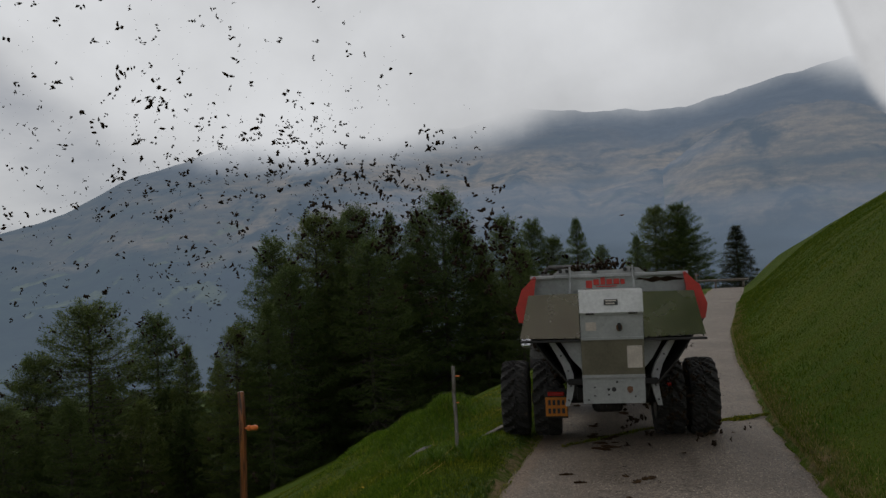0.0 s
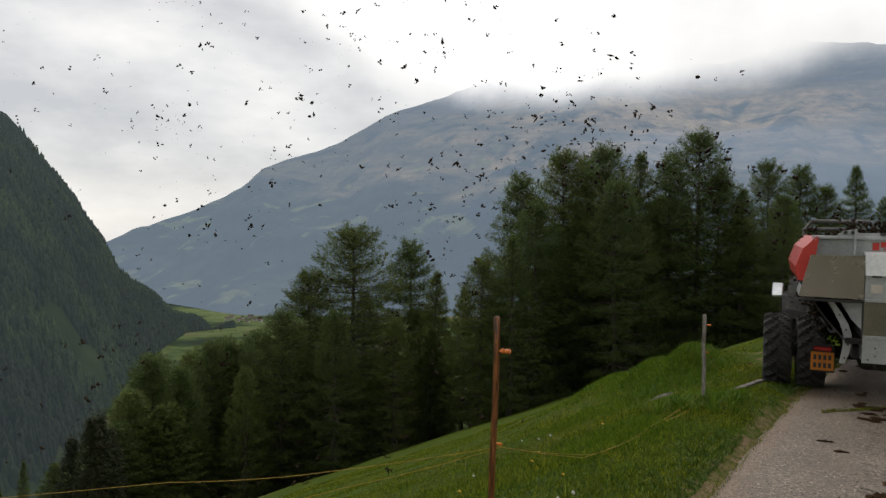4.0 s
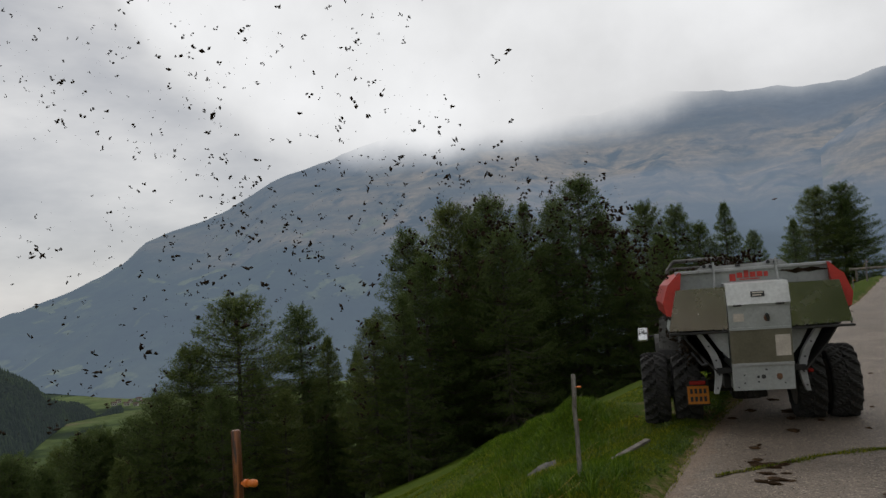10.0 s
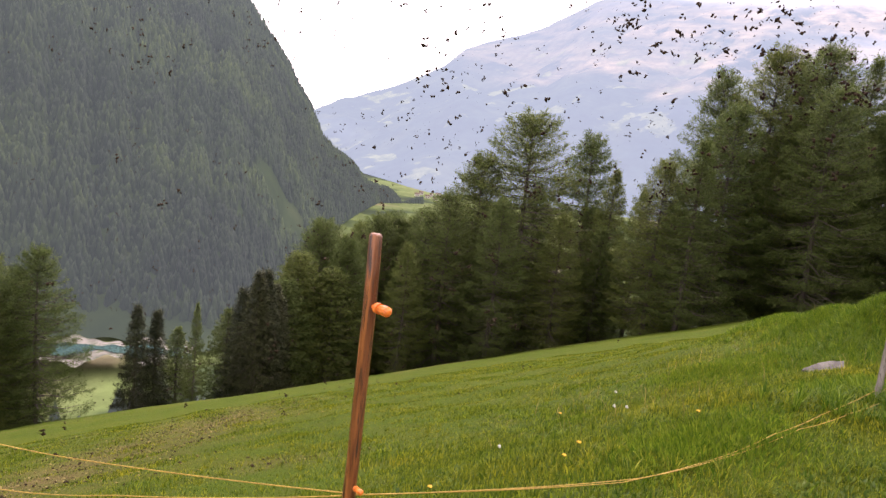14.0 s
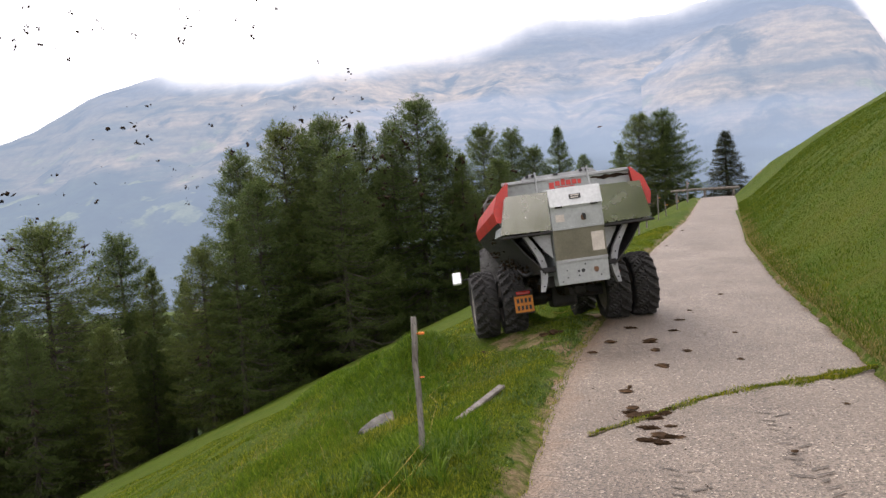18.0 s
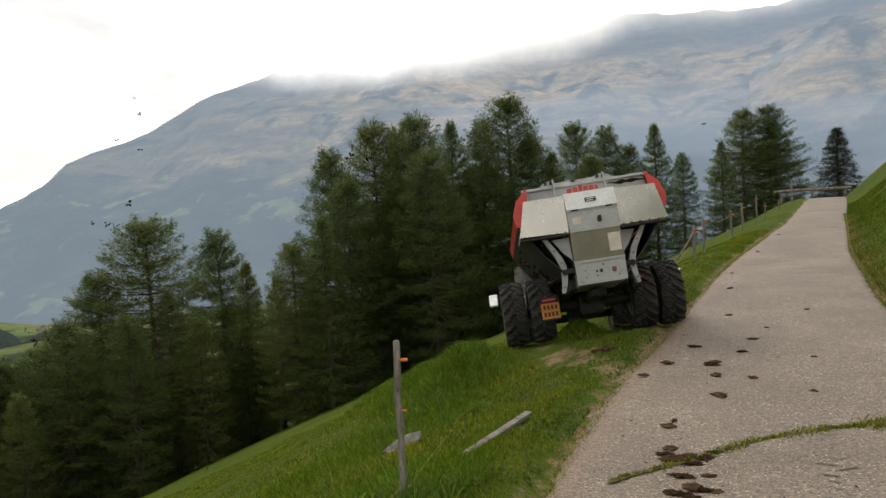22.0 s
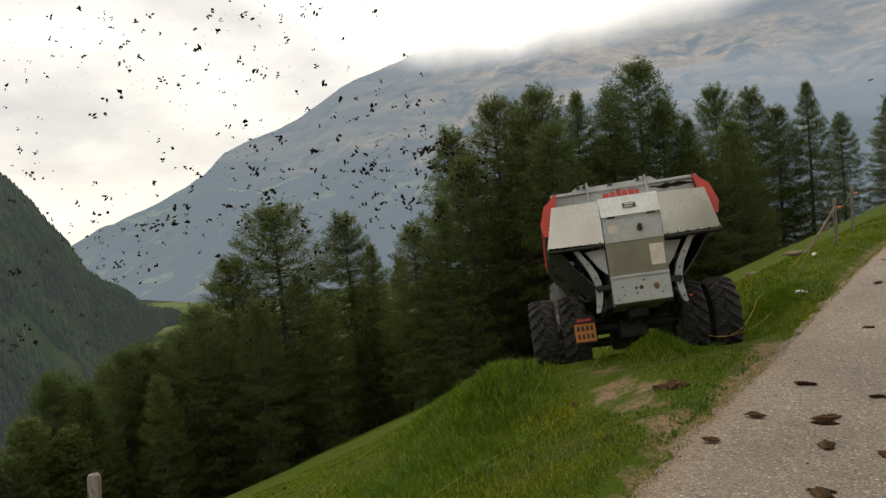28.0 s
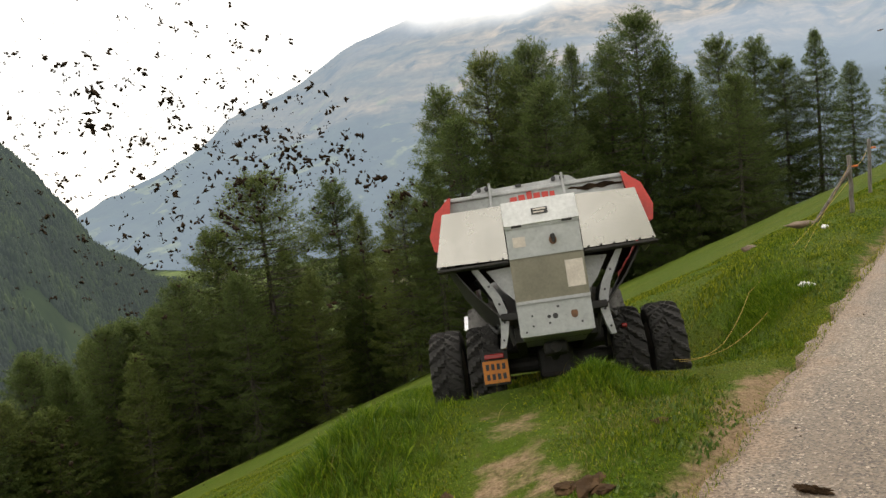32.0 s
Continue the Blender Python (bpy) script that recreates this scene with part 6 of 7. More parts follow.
for k, (x, y, rx, ry, turn) in enumerate(((1.48, 6.9, 0.12, 0.07, 12), (1.6, 6.92, 0.07, 0.05, 40), (1.37, 6.98, 0.05, 0.035, 0), (1.67, 7.02, 0.055, 0.025, 20), (1.53, 6.8, 0.06, 0.03, 0), (1.45, 6.58, 0.065, 0.04, -10), (1.53, 6.36, 0.065, 0.03, 8), (1.4, 6.3, 0.075, 0.035, -14), (1.48, 6.24, 0.05, 0.03, 5),
                                          (1.95, 9.6, 0.06, 0.03, 5), (1.87, 8.5, 0.06, 0.025, 0), (1.86, 10.5, 0.07, 0.025, -6), (2.3, 10.2, 0.05, 0.02, 8), (2.49, 4.15, 0.05, 0.035, -20), (2.24, 4.25, 0.025, 0.018, 4), (1.15, 4.9, 0.05, 0.014, 6), (1.05, 5.2, 0.06, 0.012, 3))):
    ob = new("manure_cake", cakes[k % 4])
    ob.matrix_basis = Matrix.LocRotScale((x, y, float(road_z(y)) + 0.013), Euler((0, 0, radians(turn))), (rx, ry, 0.02))
    tagged(ob, "flat brown cake of manure pressed on to the lane", "manure", "dropped manure")

for k, (x, y, rx, ry, h) in enumerate(((1.4, 3.72, 0.1, 0.075, 0.075), (1.49, 3.6, 0.05, 0.05, 0.05), (1.33, 3.68, 0.06, 0.045, 0.035), (1.2, 3.42, 0.1, 0.055, 0.045), (1.36, 3.42, 0.045, 0.03, 0.03), (1.06, 3.06, 0.09, 0.045, 0.035), (2.08, 3.3, 0.09, 0.06, 0.03))):
    ob = new("manure_mound", cakes[(k + 1) % 4])
    ob.matrix_basis = Matrix.LocRotScale((x, y, float(road_z(y)) + 0.2 * h), Euler((0, 0, 1.7 * k)), (rx, ry, h))
    tagged(ob, "fresh dark brown heap of manure on the lane", "manure", "dropped manure")
# muddy tread prints where tyres have passed
vv, ff = [], []
rg = np.random.default_rng(58)
for x0, x1, y0, y1, hand in ((2.02, 2.5, 4.4, 8.2, 1), (1.18, 1.5, 2.2, 5.8, -1)):
    for y in np.arange(y0, y1, 0.095):
        if rg.uniform() < 0.22:
            continue
        cx = x0 + (x1 - x0) * (y - y0) / (y1 - y0)
        for sgn in (-1, 1):
            if rg.uniform() < 0.3:
                continue
            ln, wd, dy = rg.uniform(0.05, 0.12), rg.uniform(0.008, 0.02), 0.035 * sgn * hand + 0.02 * sgn
            b = len(vv)
            for a_, c_ in ((0.012, 0), (0.5, 0.4), (1, 1)):
                px, py = cx + sgn * (0.012 + ln * a_) + rg.normal(0, 0.004), y + dy + 0.45 * ln * c_ + rg.normal(0, 0.004)
                vv += [(px, py - wd * rg.uniform(0.4, 0.7), float(road_z(py)) + 0.0165), (px, py + wd * rg.uniform(0.4, 0.7), float(road_z(py)) + 0.0165)]
            for q in (0, 2):
                k4 = (b + q, b + q + 2, b + q + 3, b + q + 1)
                ff += [(k4[0], k4[1], k4[2]), (k4[0], k4[2], k4[3])] if sgn > 0 else [(k4[2], k4[1], k4[0]), (k4[3], k4[2], k4[0])]


def crumbs(name, spots, sizes, m, label):
    """Loose small lumps, each uneven and turned its own way."""
    g = np.random.default_rng(len(spots))
    n = len(spots)
    lump = np.array([(1, 0, 0), (-1, 0, 0), (0, 1, 0), (0, -1, 0), (0, 0, 0.8), (0, 0, -0.6)])
    tri = np.array([(0, 2, 4), (2, 1, 4), (1, 3, 4), (3, 0, 4), (2, 0, 5), (1, 2, 5), (3, 1, 5), (0, 3, 5)])
    a = g.uniform(0, 2 * math.pi, n)
    v = lump[None] * (sizes[:, None] * g.uniform(0.4, 1.3, (n, 6)))[..., None] * g.uniform(0.6, 1.4, (n, 1, 3)) * (1, 1, 0.7)
    ca, sa = np.cos(a)[:, None], np.sin(a)[:, None]
    v = np.stack([v[..., 0] * ca - v[..., 1] * sa, v[..., 0] * sa + v[..., 1] * ca, v[..., 2] + 0.4 * v[..., 0] * np.sin(3 * a)[:, None]], -1) + spots[:, None]
    f = (np.arange(n)[:, None, None] * 6 + tri[None]).reshape(-1, 3)
    return tagged(new(name, quick_mesh(name, v.reshape(-1, 3), f, m)), label, "manure", kind="stuff")


tagged(new("tyre_prints", quick_mesh("tyre_prints", np.array(vv), np.array(ff), TREAD_MUD)), "faint muddy tread prints of tyres on the lane", "tyre prints", kind="stuff")
rg = np.random.default_rng(31)
spots = []
heaps = [(1.38, 3.5, 0.25), (1.15, 3.2, 0.2), (1.05, 2.8, 0.2), (2.05, 3.1, 0.2), (1.65, 5.0, 0.25), (1.55, 6.8, 0.3), (1.5, 4.2, 0.3)]
for k in range(1300):
    if k < 900:
        y = rg.uniform(1.5, 24)
        c = 0.48 + 0.22 * rg.normal()
        x = float(road_left(y) + (road_right(y) - road_left(y)) * np.clip(c, 0.03, 0.97))
    else:
        hx, hy, hr = heaps[k % 7]
        x, y = hx + rg.normal(0, hr * 0.6), hy + rg.normal(0, hr)
    spots.append((x, y, float(road_z(y)) + 0.011))
crumbs("manure_crumbs", np.array(spots), 0.0025 + 0.0085 * rg.power(0.6, len(spots)), DUNG, "dark crumbs of manure scattered on the lane")
n = 26000
xx, yy = rg.uniform(-19, -2.5, n), rg.uniform(1.5, 17, n)
keep = rg.uniform(0.02, 1.3, n) < dunged(xx, yy)
xx, yy = xx[keep], yy[keep]
for word, m_, lot in (("dark clods of manure lying in the meadow grass", DUNG, np.arange(len(xx)) % 2 == 0), ("straw out of the manure lying in the meadow grass", STRAW, np.arange(len(xx)) % 2 == 1)):
    crumbs("strewn_manure", np.stack([xx, yy, land(xx, yy) + 0.02], 1)[lot], rg.uniform(0.007, 0.026, int(lot.sum())), m_, word)


# ---- grass ----
def blades(name, xs, ys, hs, ws, mat_, label, seed, on=None, flat=1.0):
    """Bent grass blades, each of three triangles."""
    g = np.random.default_rng(seed)
    n = len(xs)
    z = land(xs, ys) if on is None else on
    a = g.uniform(0, 2 * math.pi, n)
    side = np.stack([np.cos(a), np.sin(a), np.zeros(n)], 1) * ws[:, None]
    la = g.uniform(0, 2 * math.pi, n)
    lean = np.stack([np.cos(la), np.sin(la), np.zeros(n)], 1) * (flat * hs * g.uniform(0.05, 0.6, n))[:, None]
    hs = hs * (1 - 0.6 * trodden(xs, ys))
    p = np.stack([xs, ys, z - 0.01], 1)
    up = np.array([0, 0, 1.0])
    m1 = p + lean * 0.5 + up * (hs * 0.6)[:, None]
    tip = p + lean + up * (hs * g.uniform(0.8, 1.05, n))[:, None]
    v = np.stack([p - side, p + side, m1 + side * 0.8, tip], 1).reshape(-1, 3)
    i = np.arange(n)[:, None] * 4
    t = np.concatenate([i + [0, 1, 2], i + [0, 2, 3]], 1).reshape(-1, 3)
    return tagged(new(name, quick_mesh(name, v, t, mat_)), label, "grass", kind="stuff")


rg = np.random.default_rng(17)


def shoulder(y):
    """How far the bare gravelly shoulder reaches from the lane's edge."""
    return 0.06 + 0.17 * np.clip(0.5 + 0.6 * np.sin(1.7 * y) * np.sin(0.9 * y + 1) + 0.25 * np.sin(5.3 * y), 0, 1)


# meadow below the lane: thick close by, thinner away
n = 360000
yy = 0.8 + 27 * rg.power(0.8, n)
dd = rg.power(0.58, n) * 20 + 0.06
xx = road_left(yy) - dd
tuft = np.array([0.5 + 0.5 * math.sin(2.3 * x + 1.1 * y) * math.sin(1.7 * y - 0.8 * x) for x, y in zip(xx, yy)])
keep = rg.uniform(0, 1, n) < 0.55 + 0.45 * tuft
wear = worn(xx, yy)
keep &= (rg.uniform(0, 1, n) > 1.3 * wear - 0.2) & (rg.uniform(0, 1, n) > 0.75 * dunged(xx, yy)) & (dd > shoulder(yy) * rg.uniform(0.6, 1.2, n))
xx, yy, dd, tuft = xx[keep], yy[keep], dd[keep], tuft[keep]
tall = (0.024 + 0.046 * tuft ** 2 * rg.uniform(0.4, 1.3, len(xx))) * np.interp(dd, [0.05, 0.4, 1.0, 4], [0.55, 0.9, 1.1, 1.1])
blades("meadow_grass", xx, yy, tall, 0.0024 + 0.0012 * rg.uniform(0, 1, len(xx)) + 0.00032 * np.maximum(yy, dd), BLADE, "short green meadow grass below the lane", 1)
# a second, closer growth beside the lane
n = 170000
yy = 2.2 + 13 * rg.power(0.9, n)
dd = rg.power(0.8, n) * 3.2 + 0.05
xx = road_left(yy) - dd
fresh = np.array([noise.noise(Vector((x * 1.6, y * 1.6, 9.0))) for x, y in zip(xx, yy)])
keep = (rg.uniform(-0.2, 1, n) > 1.3 * worn(xx, yy)) & (dd > shoulder(yy) * rg.uniform(0.7, 1.2, n))
xx, yy, dd, fresh = xx[keep], yy[keep], dd[keep], fresh[keep]
blades("meadow_grass", xx, yy, (0.02 + 0.035 * np.clip(0.5 + 1.3 * fresh, 0, 1) * rg.uniform(0.5, 1.3, len(xx))) * np.interp(dd, [0.05, 0.4], [0.5, 1.0]), 0.0018 + 0.0012 * rg.uniform(0, 1, len(xx)), BLADE, "short dense green grass on the lane's shoulder", 6)
# dry clippings on the worn turf
n = 8200
k = rg.integers(0, 3, n)
xx = np.array([0.55, 1.05, 0.2])[k] + np.array([0.45, 0.35, 0.3])[k] * rg.normal(0, 0.6, n)
yy = np.array([10.6, 11.7, 9.2])[k] + np.array([0.9, 0.8, 0.8])[k] * rg.normal(0, 0.6, n)
keep = xx < road_left(yy) - 0.1
blades("dry_clippings", xx[keep], yy[keep], rg.uniform(0.012, 0.04, keep.sum()), rg.uniform(0.0015, 0.0035, keep.sum()), STRAW, "pale dry grass clippings on the worn turf", 12)
n = 21000
xx, yy = rg.normal(0.45, 0.6, n), rg.uniform(9.0, 14.2, n)
keep = (xx < road_left(yy) - 0.12) & (xx > -1.4) & ((rg.uniform(0, 1, n) > 1.5 * worn(xx, yy)) | (np.arange(n) % 3 == 2))
for cut, mat_, word in ((keep & (np.arange(n) % 3 < 2), WEED, "cut green leaves"), (keep & (np.arange(n) % 3 == 2), STRAW, "dry cut stalks")):
    m = int(cut.sum())
    blades("grass_cuttings", xx[cut], yy[cut], rg.uniform(0.008, 0.022, m), rg.uniform(0.003, 0.008, m), mat_, word + " strewn on the trodden turf", 47, None, 4.0)
# lush tufts on the brow where the spreader turns off
n = 90000
cx, cy, sx, sy, hh = (np.array(v) for v in zip((-1.2, 11.2, 0.5, 0.9, 0.12), (-0.9, 9.9, 0.45, 0.8, 0.09), (-1.9, 12.8, 0.5, 0.9, 0.12), (-3.0, 15.6, 0.8, 1.2, 0.11), (0.55, 12.2, 0.38, 0.25, 0.07), (-0.1, 6.3, 0.3, 0.4, 0.09), (-1.6, 12.6, 0.5, 0.8, 0.11), (1.55, 15.0, 0.25, 0.4, 0.08), (-0.6, 4.6, 0.4, 0.6, 0.07), (-1.9, 9.2, 0.7, 1.0, 0.08), (0.16, 7.2, 0.1, 0.5, 0.04)))
k = rg.integers(0, len(cx), n)
xx, yy = cx[k] + sx[k] * rg.normal(0, 0.6, n), cy[k] + sy[k] * rg.normal(0, 0.6, n)
keep = (xx < road_left(yy) - 0.1) & (rg.uniform(0, 1, n) > 1.2 * worn(xx, yy))
blades("tall_grass", xx[keep], yy[keep], (hh[k] * rg.uniform(0.5, 1.25, n))[keep], np.full(keep.sum(), 0.0016), LUSH, "lush tufts of taller grass on the meadow's brow", 2)
# clover and broad-leaved weeds close to the lane
n = 26000
yy = 1.5 + 14 * rg.power(0.8, n)
xx = road_left(yy) - 0.08 - 2.6 * rg.power(0.6, n)
patch = np.array([noise.noise(Vector((x * 1.1, y * 1.1, 4.0))) for x, y in zip(xx, yy)])
keep = (patch > 0.02) & (rg.uniform(0, 1, n) > worn(xx, yy))
xx, yy = xx[keep], yy[keep]
blades("clover", xx, yy, rg.uniform(0.018, 0.05, len(xx)), rg.uniform(0.007, 0.014, len(xx)), WEED, "low clover and broad-leaved weeds among the grass", 8)


def dandelion(x, y, h, gone):
    """A flower on a thin stalk, in bloom or gone to seed."""
    t = thing("dandelion", "white dandelion seed head in the meadow grass" if gone else "yellow flower on a thin stalk in the meadow grass", "flower", pose(x, y, float(land(x, y))), "meadow flowers")
    bm = bmesh.new()
    tube(bm, [(0, 0, -0.02), (0.01, 0, h * 0.5), (0.015, 0.005, h)], 0.0025, 5)
    part("stalk", bm, BLADE, t)
    bm = bmesh.new()
    bmesh.ops.create_icosphere(bm, subdivisions=2, radius=0.011 if gone else 0.012)
    for k, v in enumerate(bm.verts):
        v.co *= 0.85 + 0.3 * (k % 2)
        v.co.z *= 0.95 if gone else 0.45
        v.co += Vector((0.015, 0.005, h))
    part("flower_head", bm, SEED if gone else PETAL, t)


for x, y, h, gone in ((-2.38, 7.27, 0.2, True), (-1.14, 4.21, 0.14, False), (-1.16, 4.1, 0.1, False), (-1.6, 5.58, 0.13, True), (-1.41, 5.37, 0.12, True), (-0.45, 2.5, 0.07, True), (-0.4, 2.65, 0.06, True),
                      (-0.6, 3.1, 0.09, False), (-1.5, 3.4, 0.11, False), (-0.8, 5.0, 0.1, False), (-2.2, 5.9, 0.12, False), (-1.9, 4.6, 0.1, True)):
    dandelion(x, y, h, gone)
# bank above the lane
n = 210000
yy = 2.0 + 40 * rg.power(0.8, n)
ee = rg.power(0.55, n) * 18 + 0.03
xx = road_right(yy) + ee
rank = np.clip(0.5 + 0.9 * np.sin(1.3 * xx + 0.9 * yy) * np.sin(1.1 * yy - 0.7 * xx) + 0.4 * np.sin(3.1 * xx) * np.sin(2.7 * yy + 1), 0, 1)
blades("bank_grass", xx, yy, (0.022 + 0.045 * rank * rg.uniform(0, 1, n) ** 2) * (1 + 0.02 * yy), 0.0026 + 0.00034 * np.maximum(yy, ee), BANK_BLADE, "short green grass on the bank above the lane", 3)


# dry fringe at the foot of the bank
n = 16000
yy = 2.0 + 30 * rg.power(0.7, n)
xx = road_right(yy) + np.abs(rg.normal(0, 0.16, n)) - 0.02
blades("dry_fringe", xx, yy, rg.uniform(0.02, 0.07, n), rg.uniform(0.0015, 0.003, n) + 0.00015 * yy, STRAW, "dry yellowish grass along the foot of the bank", 48)


# clumps of longer, arching grass
def clumps(name, spots, each, tall, mat_, label, seed):
    """Tussocks: blades that rise from one foot and arch outwards, in four bent lengths."""
    g = np.random.default_rng(seed)
    c = np.repeat(np.asarray(spots, float), each, 0)
    n = len(c)
    a = g.uniform(0, 2 * math.pi, n)
    away = np.stack([np.cos(a), np.sin(a)], 1)
    p = c[:, :2] + away * (0.05 * np.sqrt(g.uniform(0, 1, n)))[:, None]
    h = tall * c[:, 2] * g.uniform(0.45, 1.1, n)
    arch = g.uniform(0.15, 0.95, n)
    w = g.uniform(0.0012, 0.0028, n)
    foot = land(p[:, 0], p[:, 1]) - 0.008
    across = np.stack([-away[:, 1], away[:, 0]], 1)
    rows_ = []
    for q, wide in ((0.0, 0.8), (0.4, 1.0), (0.75, 0.7), (1.0, 0.0)):
        run = h * arch * q * q
        z = foot + h * (q - 0.42 * arch * q ** 3)
        for sgn in ((-1, 1) if wide else (0,)):
            rows_.append(np.stack([p[:, 0] + away[:, 0] * run + sgn * across[:, 0] * w * wide, p[:, 1] + away[:, 1] * run + sgn * across[:, 1] * w * wide, z], 1))
    v = np.stack(rows_, 1).reshape(-1, 3)
    i = np.arange(n)[:, None] * 7
    t = np.concatenate([i + k for k in ([0, 1, 3], [0, 3, 2], [2, 3, 5], [2, 5, 4], [4, 5, 6])], 1).reshape(-1, 3)
    return tagged(new(name, quick_mesh(name, v, t, mat_)), label, "grass", kind="stuff")


def strewn(boxes_, seed):
    """Places for tussocks: (x, y, spread in x, spread in y, how many, size)."""
    g = np.random.default_rng(seed)
    out = []
    for x, y, sx, sy, m, size in boxes_:
        for _ in range(m):
            px, py = x + sx * g.normal(), y + sy * g.normal()
            if px < road_left(py) - 0.15 and g.uniform() > worn(px, py) + 1.2 * trodden(px, py):
                out.append((px, py, size * g.uniform(0.6, 1.25)))
    return out


clumps("grass_tussocks", strewn([(-1.0, 10.6, 0.3, 0.7, 120, 1.0), (-0.75, 9.6, 0.3, 0.5, 60, 0.8), (-1.7, 12.4, 0.4, 0.8, 90, 1.0), (0.5, 12.25, 0.3, 0.22, 34, 0.7), (-0.05, 5.75, 0.2, 0.25, 34, 0.9), (1.7, 14.6, 0.25, 0.5, 26, 0.8),
                                 (-2.8, 15.2, 0.7, 1.2, 60, 0.9)], 41), 46, 0.17, LUSH, "lush arching tussocks on the meadow's brow", 42)
clumps("grass_tussocks", strewn([(-0.7, 4.0, 0.5, 1.2, 90, 0.6), (-1.8, 6.5, 1.3, 2.0, 170, 0.6), (-0.5, 7.8, 0.45, 1.3, 80, 0.55), (-4.0, 8.0, 2.0, 3.0, 200, 0.55), (2.3, 17.0, 0.5, 2.5, 60, 0.7), (-0.25, 3.0, 0.35, 0.6, 40, 0.5), (0.2, 7.3, 0.15, 0.4, 22, 0.42), (-0.9, 8.5, 0.2, 0.18, 20, 0.5)], 43),
       34, 0.15, BLADE, "scattered tussocks of longer meadow grass", 44)
# thin pale seed stalks on the brow
clumps("seed_stalks", [(float(a), float(b), float(c)) for a, b, c in zip(rg.normal(-1.8, 0.8, 420), rg.uniform(5.0, 15.5, 420), rg.uniform(0.6, 1.2, 420)) if a < road_left(b) - 0.9], 1, 0.24, STRAW, "thin pale seed stalks above the meadow grass", 45)
# low broad leaves on the verge
n = 15000
yy = 2.5 + 12 * rg.power(0.85, n)
xx = road_left(yy) - 0.08 - 1.1 * rg.power(0.75, n)
patch = np.array([noise.noise(Vector((x * 2.3, y * 2.3, 14.0))) for x, y in zip(xx, yy)])
keep = (patch > 0.08) & (rg.uniform(0, 1, n) > worn(xx, yy))
blades("verge_weeds", xx[keep], yy[keep], rg.uniform(0.012, 0.035, keep.sum()), rg.uniform(0.008, 0.018, keep.sum()), WEED, "low broad-leaved weeds along the verge", 46)
# ragged edges and the grassed joint across the lane
n = 15000
yy = rg.uniform(1.5, 26, n)
lf = rg.uniform(0, 1, n) < 0.6
off_ = np.abs(rg.normal(0, 0.09, n)) - 0.05
xx = np.where(lf, road_left(yy) - off_, road_right(yy) + off_)
blades("verge_grass", xx, yy, rg.uniform(0.008, 0.032, n), np.full(n, 0.0022), BLADE, "sparse low grass along the lane's broken edges", 4, np.where(off_ > 0.1, land(xx, yy), road_z(yy) + 0.0))
n = 7600
q = rg.power(1.7, n)
jx, jy = [1.02, 1.14, 1.52, 1.93, 2.36, 2.78, 3.1, 3.58], [6.46, 6.57, 6.88, 7.26, 7.52, 7.68, 7.84, 8.1]
spill = np.interp(q, [0, 0.2, 0.45, 0.8, 1], [0.3, 0.5, 1.3, 1.9, 0.8]) * (0.9 + 0.6 * np.sin(37 * q))
xx = np.interp(q, np.linspace(0, 1, 8), jx) + rg.normal(0, 0.012, n)
yy = np.interp(q, np.linspace(0, 1, 8), jy) + rg.normal(0, 0.028, n) * spill
blades("joint_grass", xx, yy, rg.uniform(0.01, 0.04, n), np.full(n, 0.004), BLADE, "low grass growing along a cracked joint across the lane", 5, road_z(yy) + 0.012)
bm = bmesh.new()
pv = []
for k in range(29):
    q = k / 28
    x, y = float(np.interp(q, np.linspace(0, 1, 8), jx)), float(np.interp(q, np.linspace(0, 1, 8), jy))
    w = 0.012 + 0.014 * abs(math.sin(k * 1.7)) + 0.006 * math.sin(k * 0.9)
    pv.append((bm.verts.new((x - 0.4 * w, y + w, float(road_z(y)) + 0.017)), bm.verts.new((x + 0.4 * w, y - w, float(road_z(y)) + 0.017))))
for a, b in zip(pv, pv[1:]):
    bm.faces.new((a[0], a[1], b[1], b[0]))
jt = part("joint_soil", bm, SOIL, None, "soil-filled crack across the asphalt lane")
tagged(jt, "", "crack", kind="structure")


# ---- flying manure ----
def burst_mesh(seed, count, rad, small=0.006, big=0.036):
    g = np.random.default_rng(seed)
    v, f = [], []
    ico = np.array([(1, 0, 0), (-1, 0.1, 0), (0, 1, 0.1), (0.1, -1, 0), (0, 0.1, 1), (0.1, 0, -1)], float)
    tri = [(0, 2, 4), (2, 1, 4), (1, 3, 4), (3, 0, 4), (2, 0, 5), (1, 2, 5), (3, 1, 5), (0, 3, 5)]
    for _ in range(count):
        s = small + (big - small) * g.uniform() ** 3.0
        lumps = 3 if s > 0.015 else 1
        c0 = np.clip(g.normal(0, rad, 3), -1.35 * rad, 1.35 * rad) * (1.0, 1.0, 0.7)
        for _l in range(lumps):
            c = c0 + g.normal(0, s * 0.8, 3) * (lumps > 1)
            sc = s * g.uniform(0.5, 1.1, 3) * (1.5, 0.8, 0.7)
            rot = np.array(Euler(g.uniform(0, 6.28, 3)).to_matrix())
            b = len(v)
            v += list((ico * sc * g.uniform(0.6, 1.4, (6, 1))) @ rot.T + c)
            f += [(b + i, b + j, b + k) for i, j, k in tri]
    return quick_mesh("flying_manure", np.array(v), np.array(f), DUNG)


WIDE = [burst_mesh(100 + k, 12, 0.36, 0.005, 0.036) for k in range(14)] + [burst_mesh(200 + k, 18, 0.36, 0.004, 0.028) for k in range(6)]
TIGHT = [burst_mesh(300 + k, 5, 0.15, 0.006, 0.044) for k in range(12)]


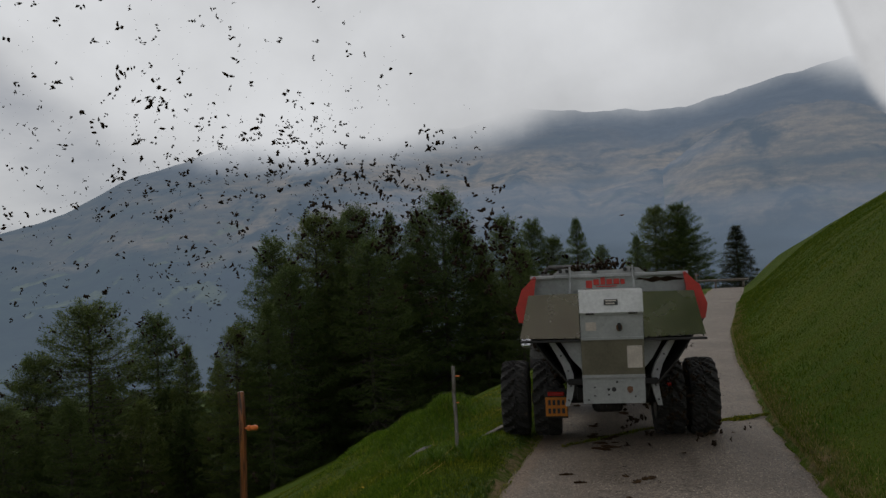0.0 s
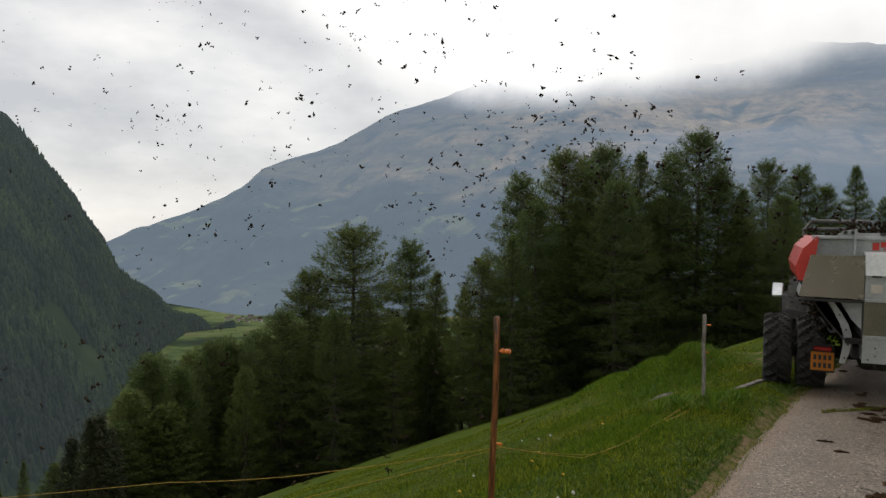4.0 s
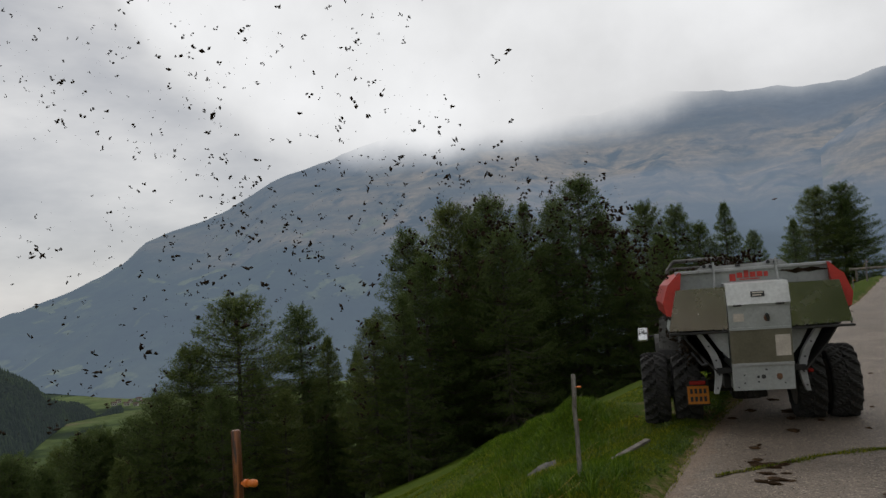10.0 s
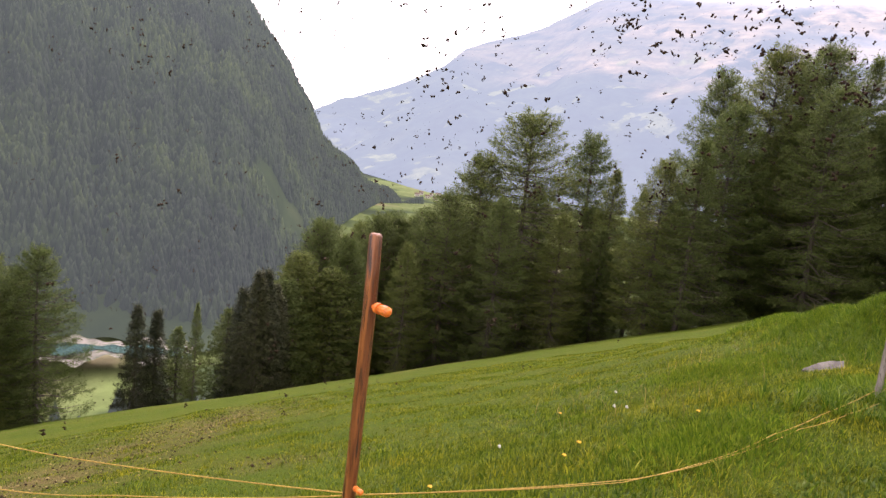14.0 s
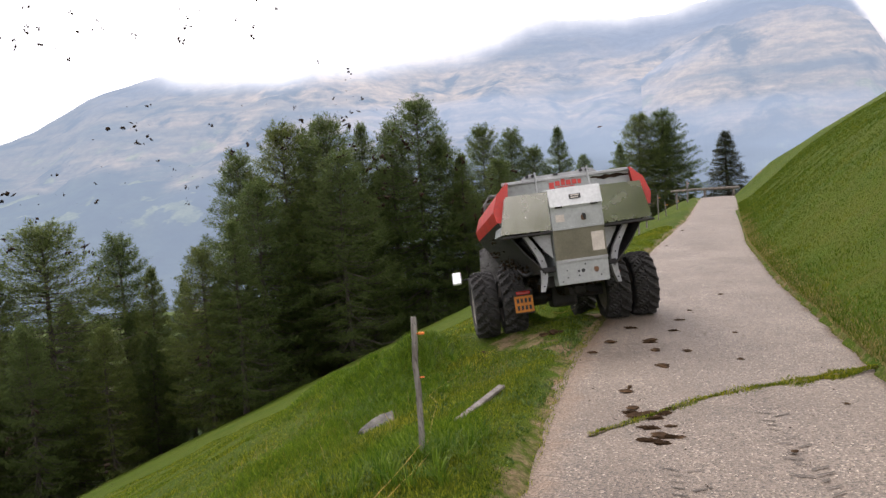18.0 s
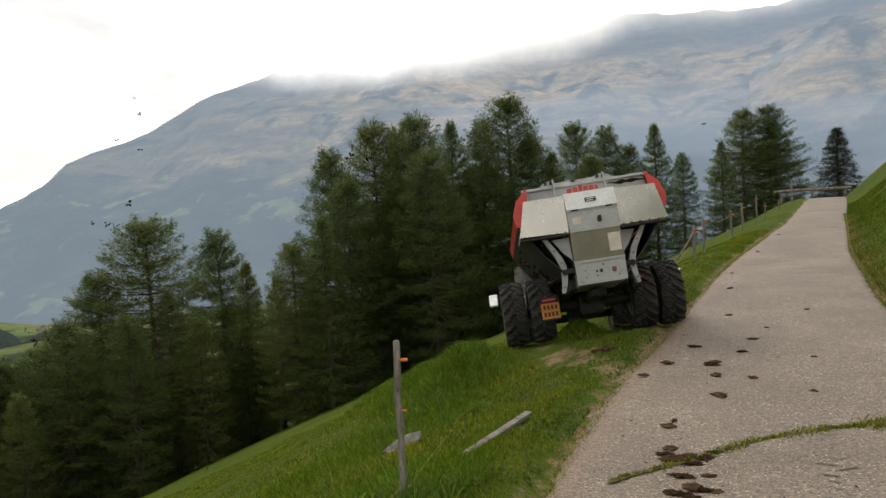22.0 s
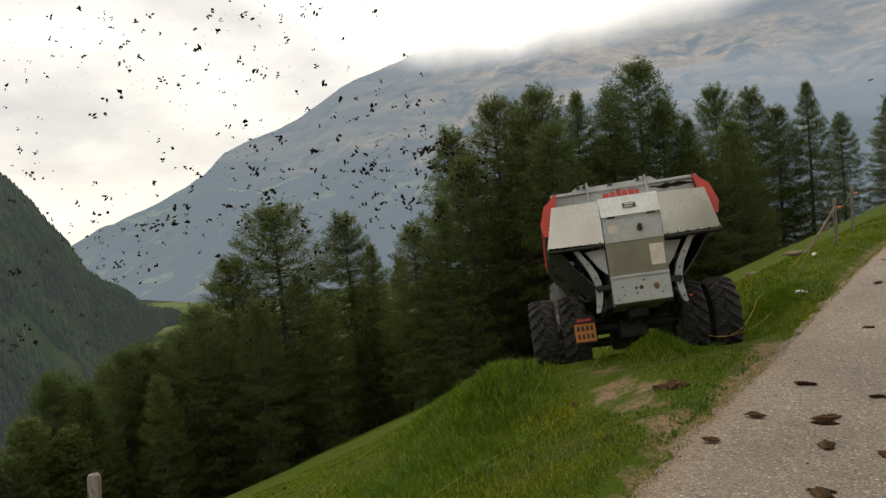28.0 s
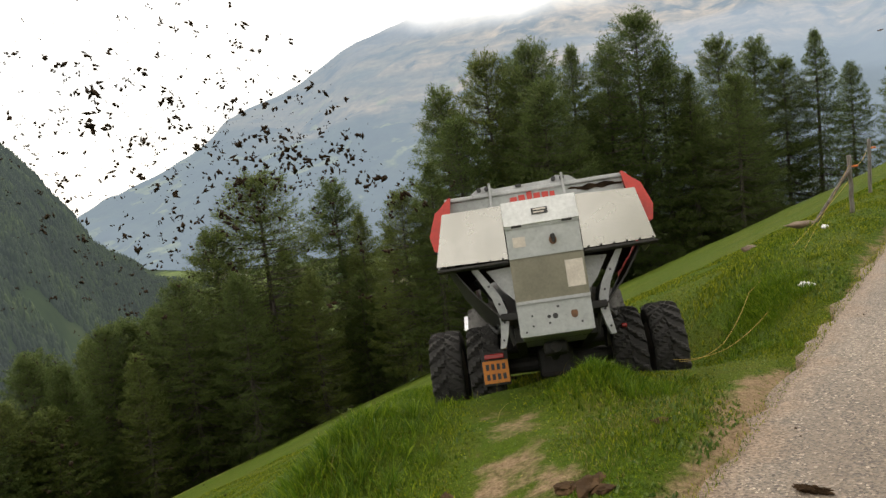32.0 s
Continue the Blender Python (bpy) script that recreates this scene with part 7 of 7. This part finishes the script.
def drive_at(t):
    ts = [r[0] for r in DRIVE]
    return pose(*(float(np.interp(t, ts, [r[k] for r in DRIVE])) for k in (1, 2, 3, 5, 6, 4)))


def motions():
    """The spreader's drive, its rolling wheels, and the manure that it throws."""
    walk(spreader, [(t, pose(x, y, z, p, r, a)) for t, x, y, z, a, p, r in DRIVE])
    spots = [Vector((r[1], r[2], r[3])) for r in DRIVE]
    gone = [0.0]
    for a, b in zip(spots, spots[1:]):
        gone.append(gone[-1] + (b - a).length)
    ts = [r[0] for r in DRIVE]
    fine_t = [k * 0.5 for k in range(65)]
    for w, x, y in wheels:
        walk(w, [(t, pose(x, y, wheel_r, -math.degrees(float(np.interp(t, ts, gone)) / wheel_r))) for t in fine_t])
    ROCK = [(0.0, -1.0, 0.97), (6.0, -1.02, 0.975), (9.0, -1.09, 0.95), (12.0, -1.12, 0.93), (17.0, -1.09, 0.88), (18.0, -1.22, 0.86), (19.0, -1.28, 0.85), (23.0, -1.24, 0.85), (26.5, -1.17, 0.89), (29.0, -1.11, 0.945), (32.0, -0.94, 1.18)]
    walk(mirror, [(t, pose(x, 2.2, z, -20, 0, -6)) for t, x, z in ROCK])
    g = random.Random(77)
    rate_t = [-2.0, 0.0, 1.2, 2.5, 3.2, 4.5, 6.0, 7.2, 7.8, 8.6, 9.3, 11.0, 14.5, 15.5, 17.0, 18.5, 19.5, 20.2, 20.7, 21.3, 23.9, 24.5, 25.3, 26.0, 27.0, 29.0, 30.0, 32.0]
    rate_v = [150, 150, 145, 110, 60, 40, 44, 42, 58, 80, 120, 130, 78, 50, 24, 20, 30, 30, 16, 3.0, 1.0, 10, 70, 90, 75, 85, 105, 125]
    t = -1.6
    while t < 31.9:
        t += g.uniform(0.4, 1.6) / 300
        if g.random() > float(np.interp(t, rate_t, rate_v)) / 150:
            continue
        m = drive_at(max(0.0, t))
        out = m @ Vector((-0.68, 0.3, 1.72))
        yaw = m.to_euler().z
        jet = g.random() < 0.32
        ob = new("flying_manure", g.choice(TIGHT if jet else WIDE))
        tagged(ob, "scatter of dark manure clods thrown through the air", "manure", "thrown manure", "stuff")
        az = yaw + radians(g.gauss(78, 8) if jet else g.gauss(84, 20))
        el = radians(g.gauss(45, 5.0) if jet else min(58, max(-6, g.gauss(31, 14))))
        v = g.uniform(5.5, 9.0) if jet else g.uniform(8.0, 19.5)
        vel = Vector((-math.sin(az) * math.cos(el), math.cos(az) * math.cos(el), math.sin(el))) * v
        spin = Euler((g.uniform(-1, 1), g.uniform(-1, 1), g.uniform(-1, 1)))
        s0 = Euler((g.uniform(0, 6), g.uniform(0, 6), g.uniform(0, 6))).to_quaternion()
        rows = []

        def at(q):
            p = out + vel * q * (1 - 0.035 * q) + Vector((0, 0, -4.9 * q * q))
            return Matrix.LocRotScale(p, s0 @ Euler((spin.x * q, spin.y * q, spin.z * q)).to_quaternion(), None)
        land_q = 0.3
        while land_q < 4.0:
            p = at(land_q).translation
            if p.z < float(land(p.x, p.y)) - 0.5:
                break
            land_q += 0.06
        start = max(t, 0.0)
        if t > 0.05:
            k = 0.0
            while k < t - 0.3:
                rows.append((k, Matrix.LocRotScale(drive_at(k) @ Vector((0.0, -0.1, 1.2)), s0, None)))
                k += 4.0 if t - 0.3 - k > 4.2 else max(0.1, t - 0.3 - k)
            rows.append((max(0.0, t - 0.12), Matrix.LocRotScale(drive_at(max(0.0, t - 0.12)) @ Vector((-0.05, -0.1, 1.2)), s0, None)))
        q = start - t
        while q < land_q and t + q < 32.0:
            rows.append((t + q, at(q)))
            q += 0.2
        end = min(32.0, t + land_q)
        rows = [r for r in rows if r[0] < end - 0.04]
        rows.append((end, at(end - t)))
        if end < 31.9:
            rows.append((32.0, at(end - t)))
        seen, clean = set(), []
        for tt, mm in rows:
            if frame(tt) not in seen:
                seen.add(frame(tt))
                clean.append((tt, mm))
        if len(clean) < 2:
            clean.append((32.0 if clean[0][0] < 31.9 else 31.8, clean[0][1]))
        walk(ob, sorted(clean, key=lambda r: r[0]))


motions()
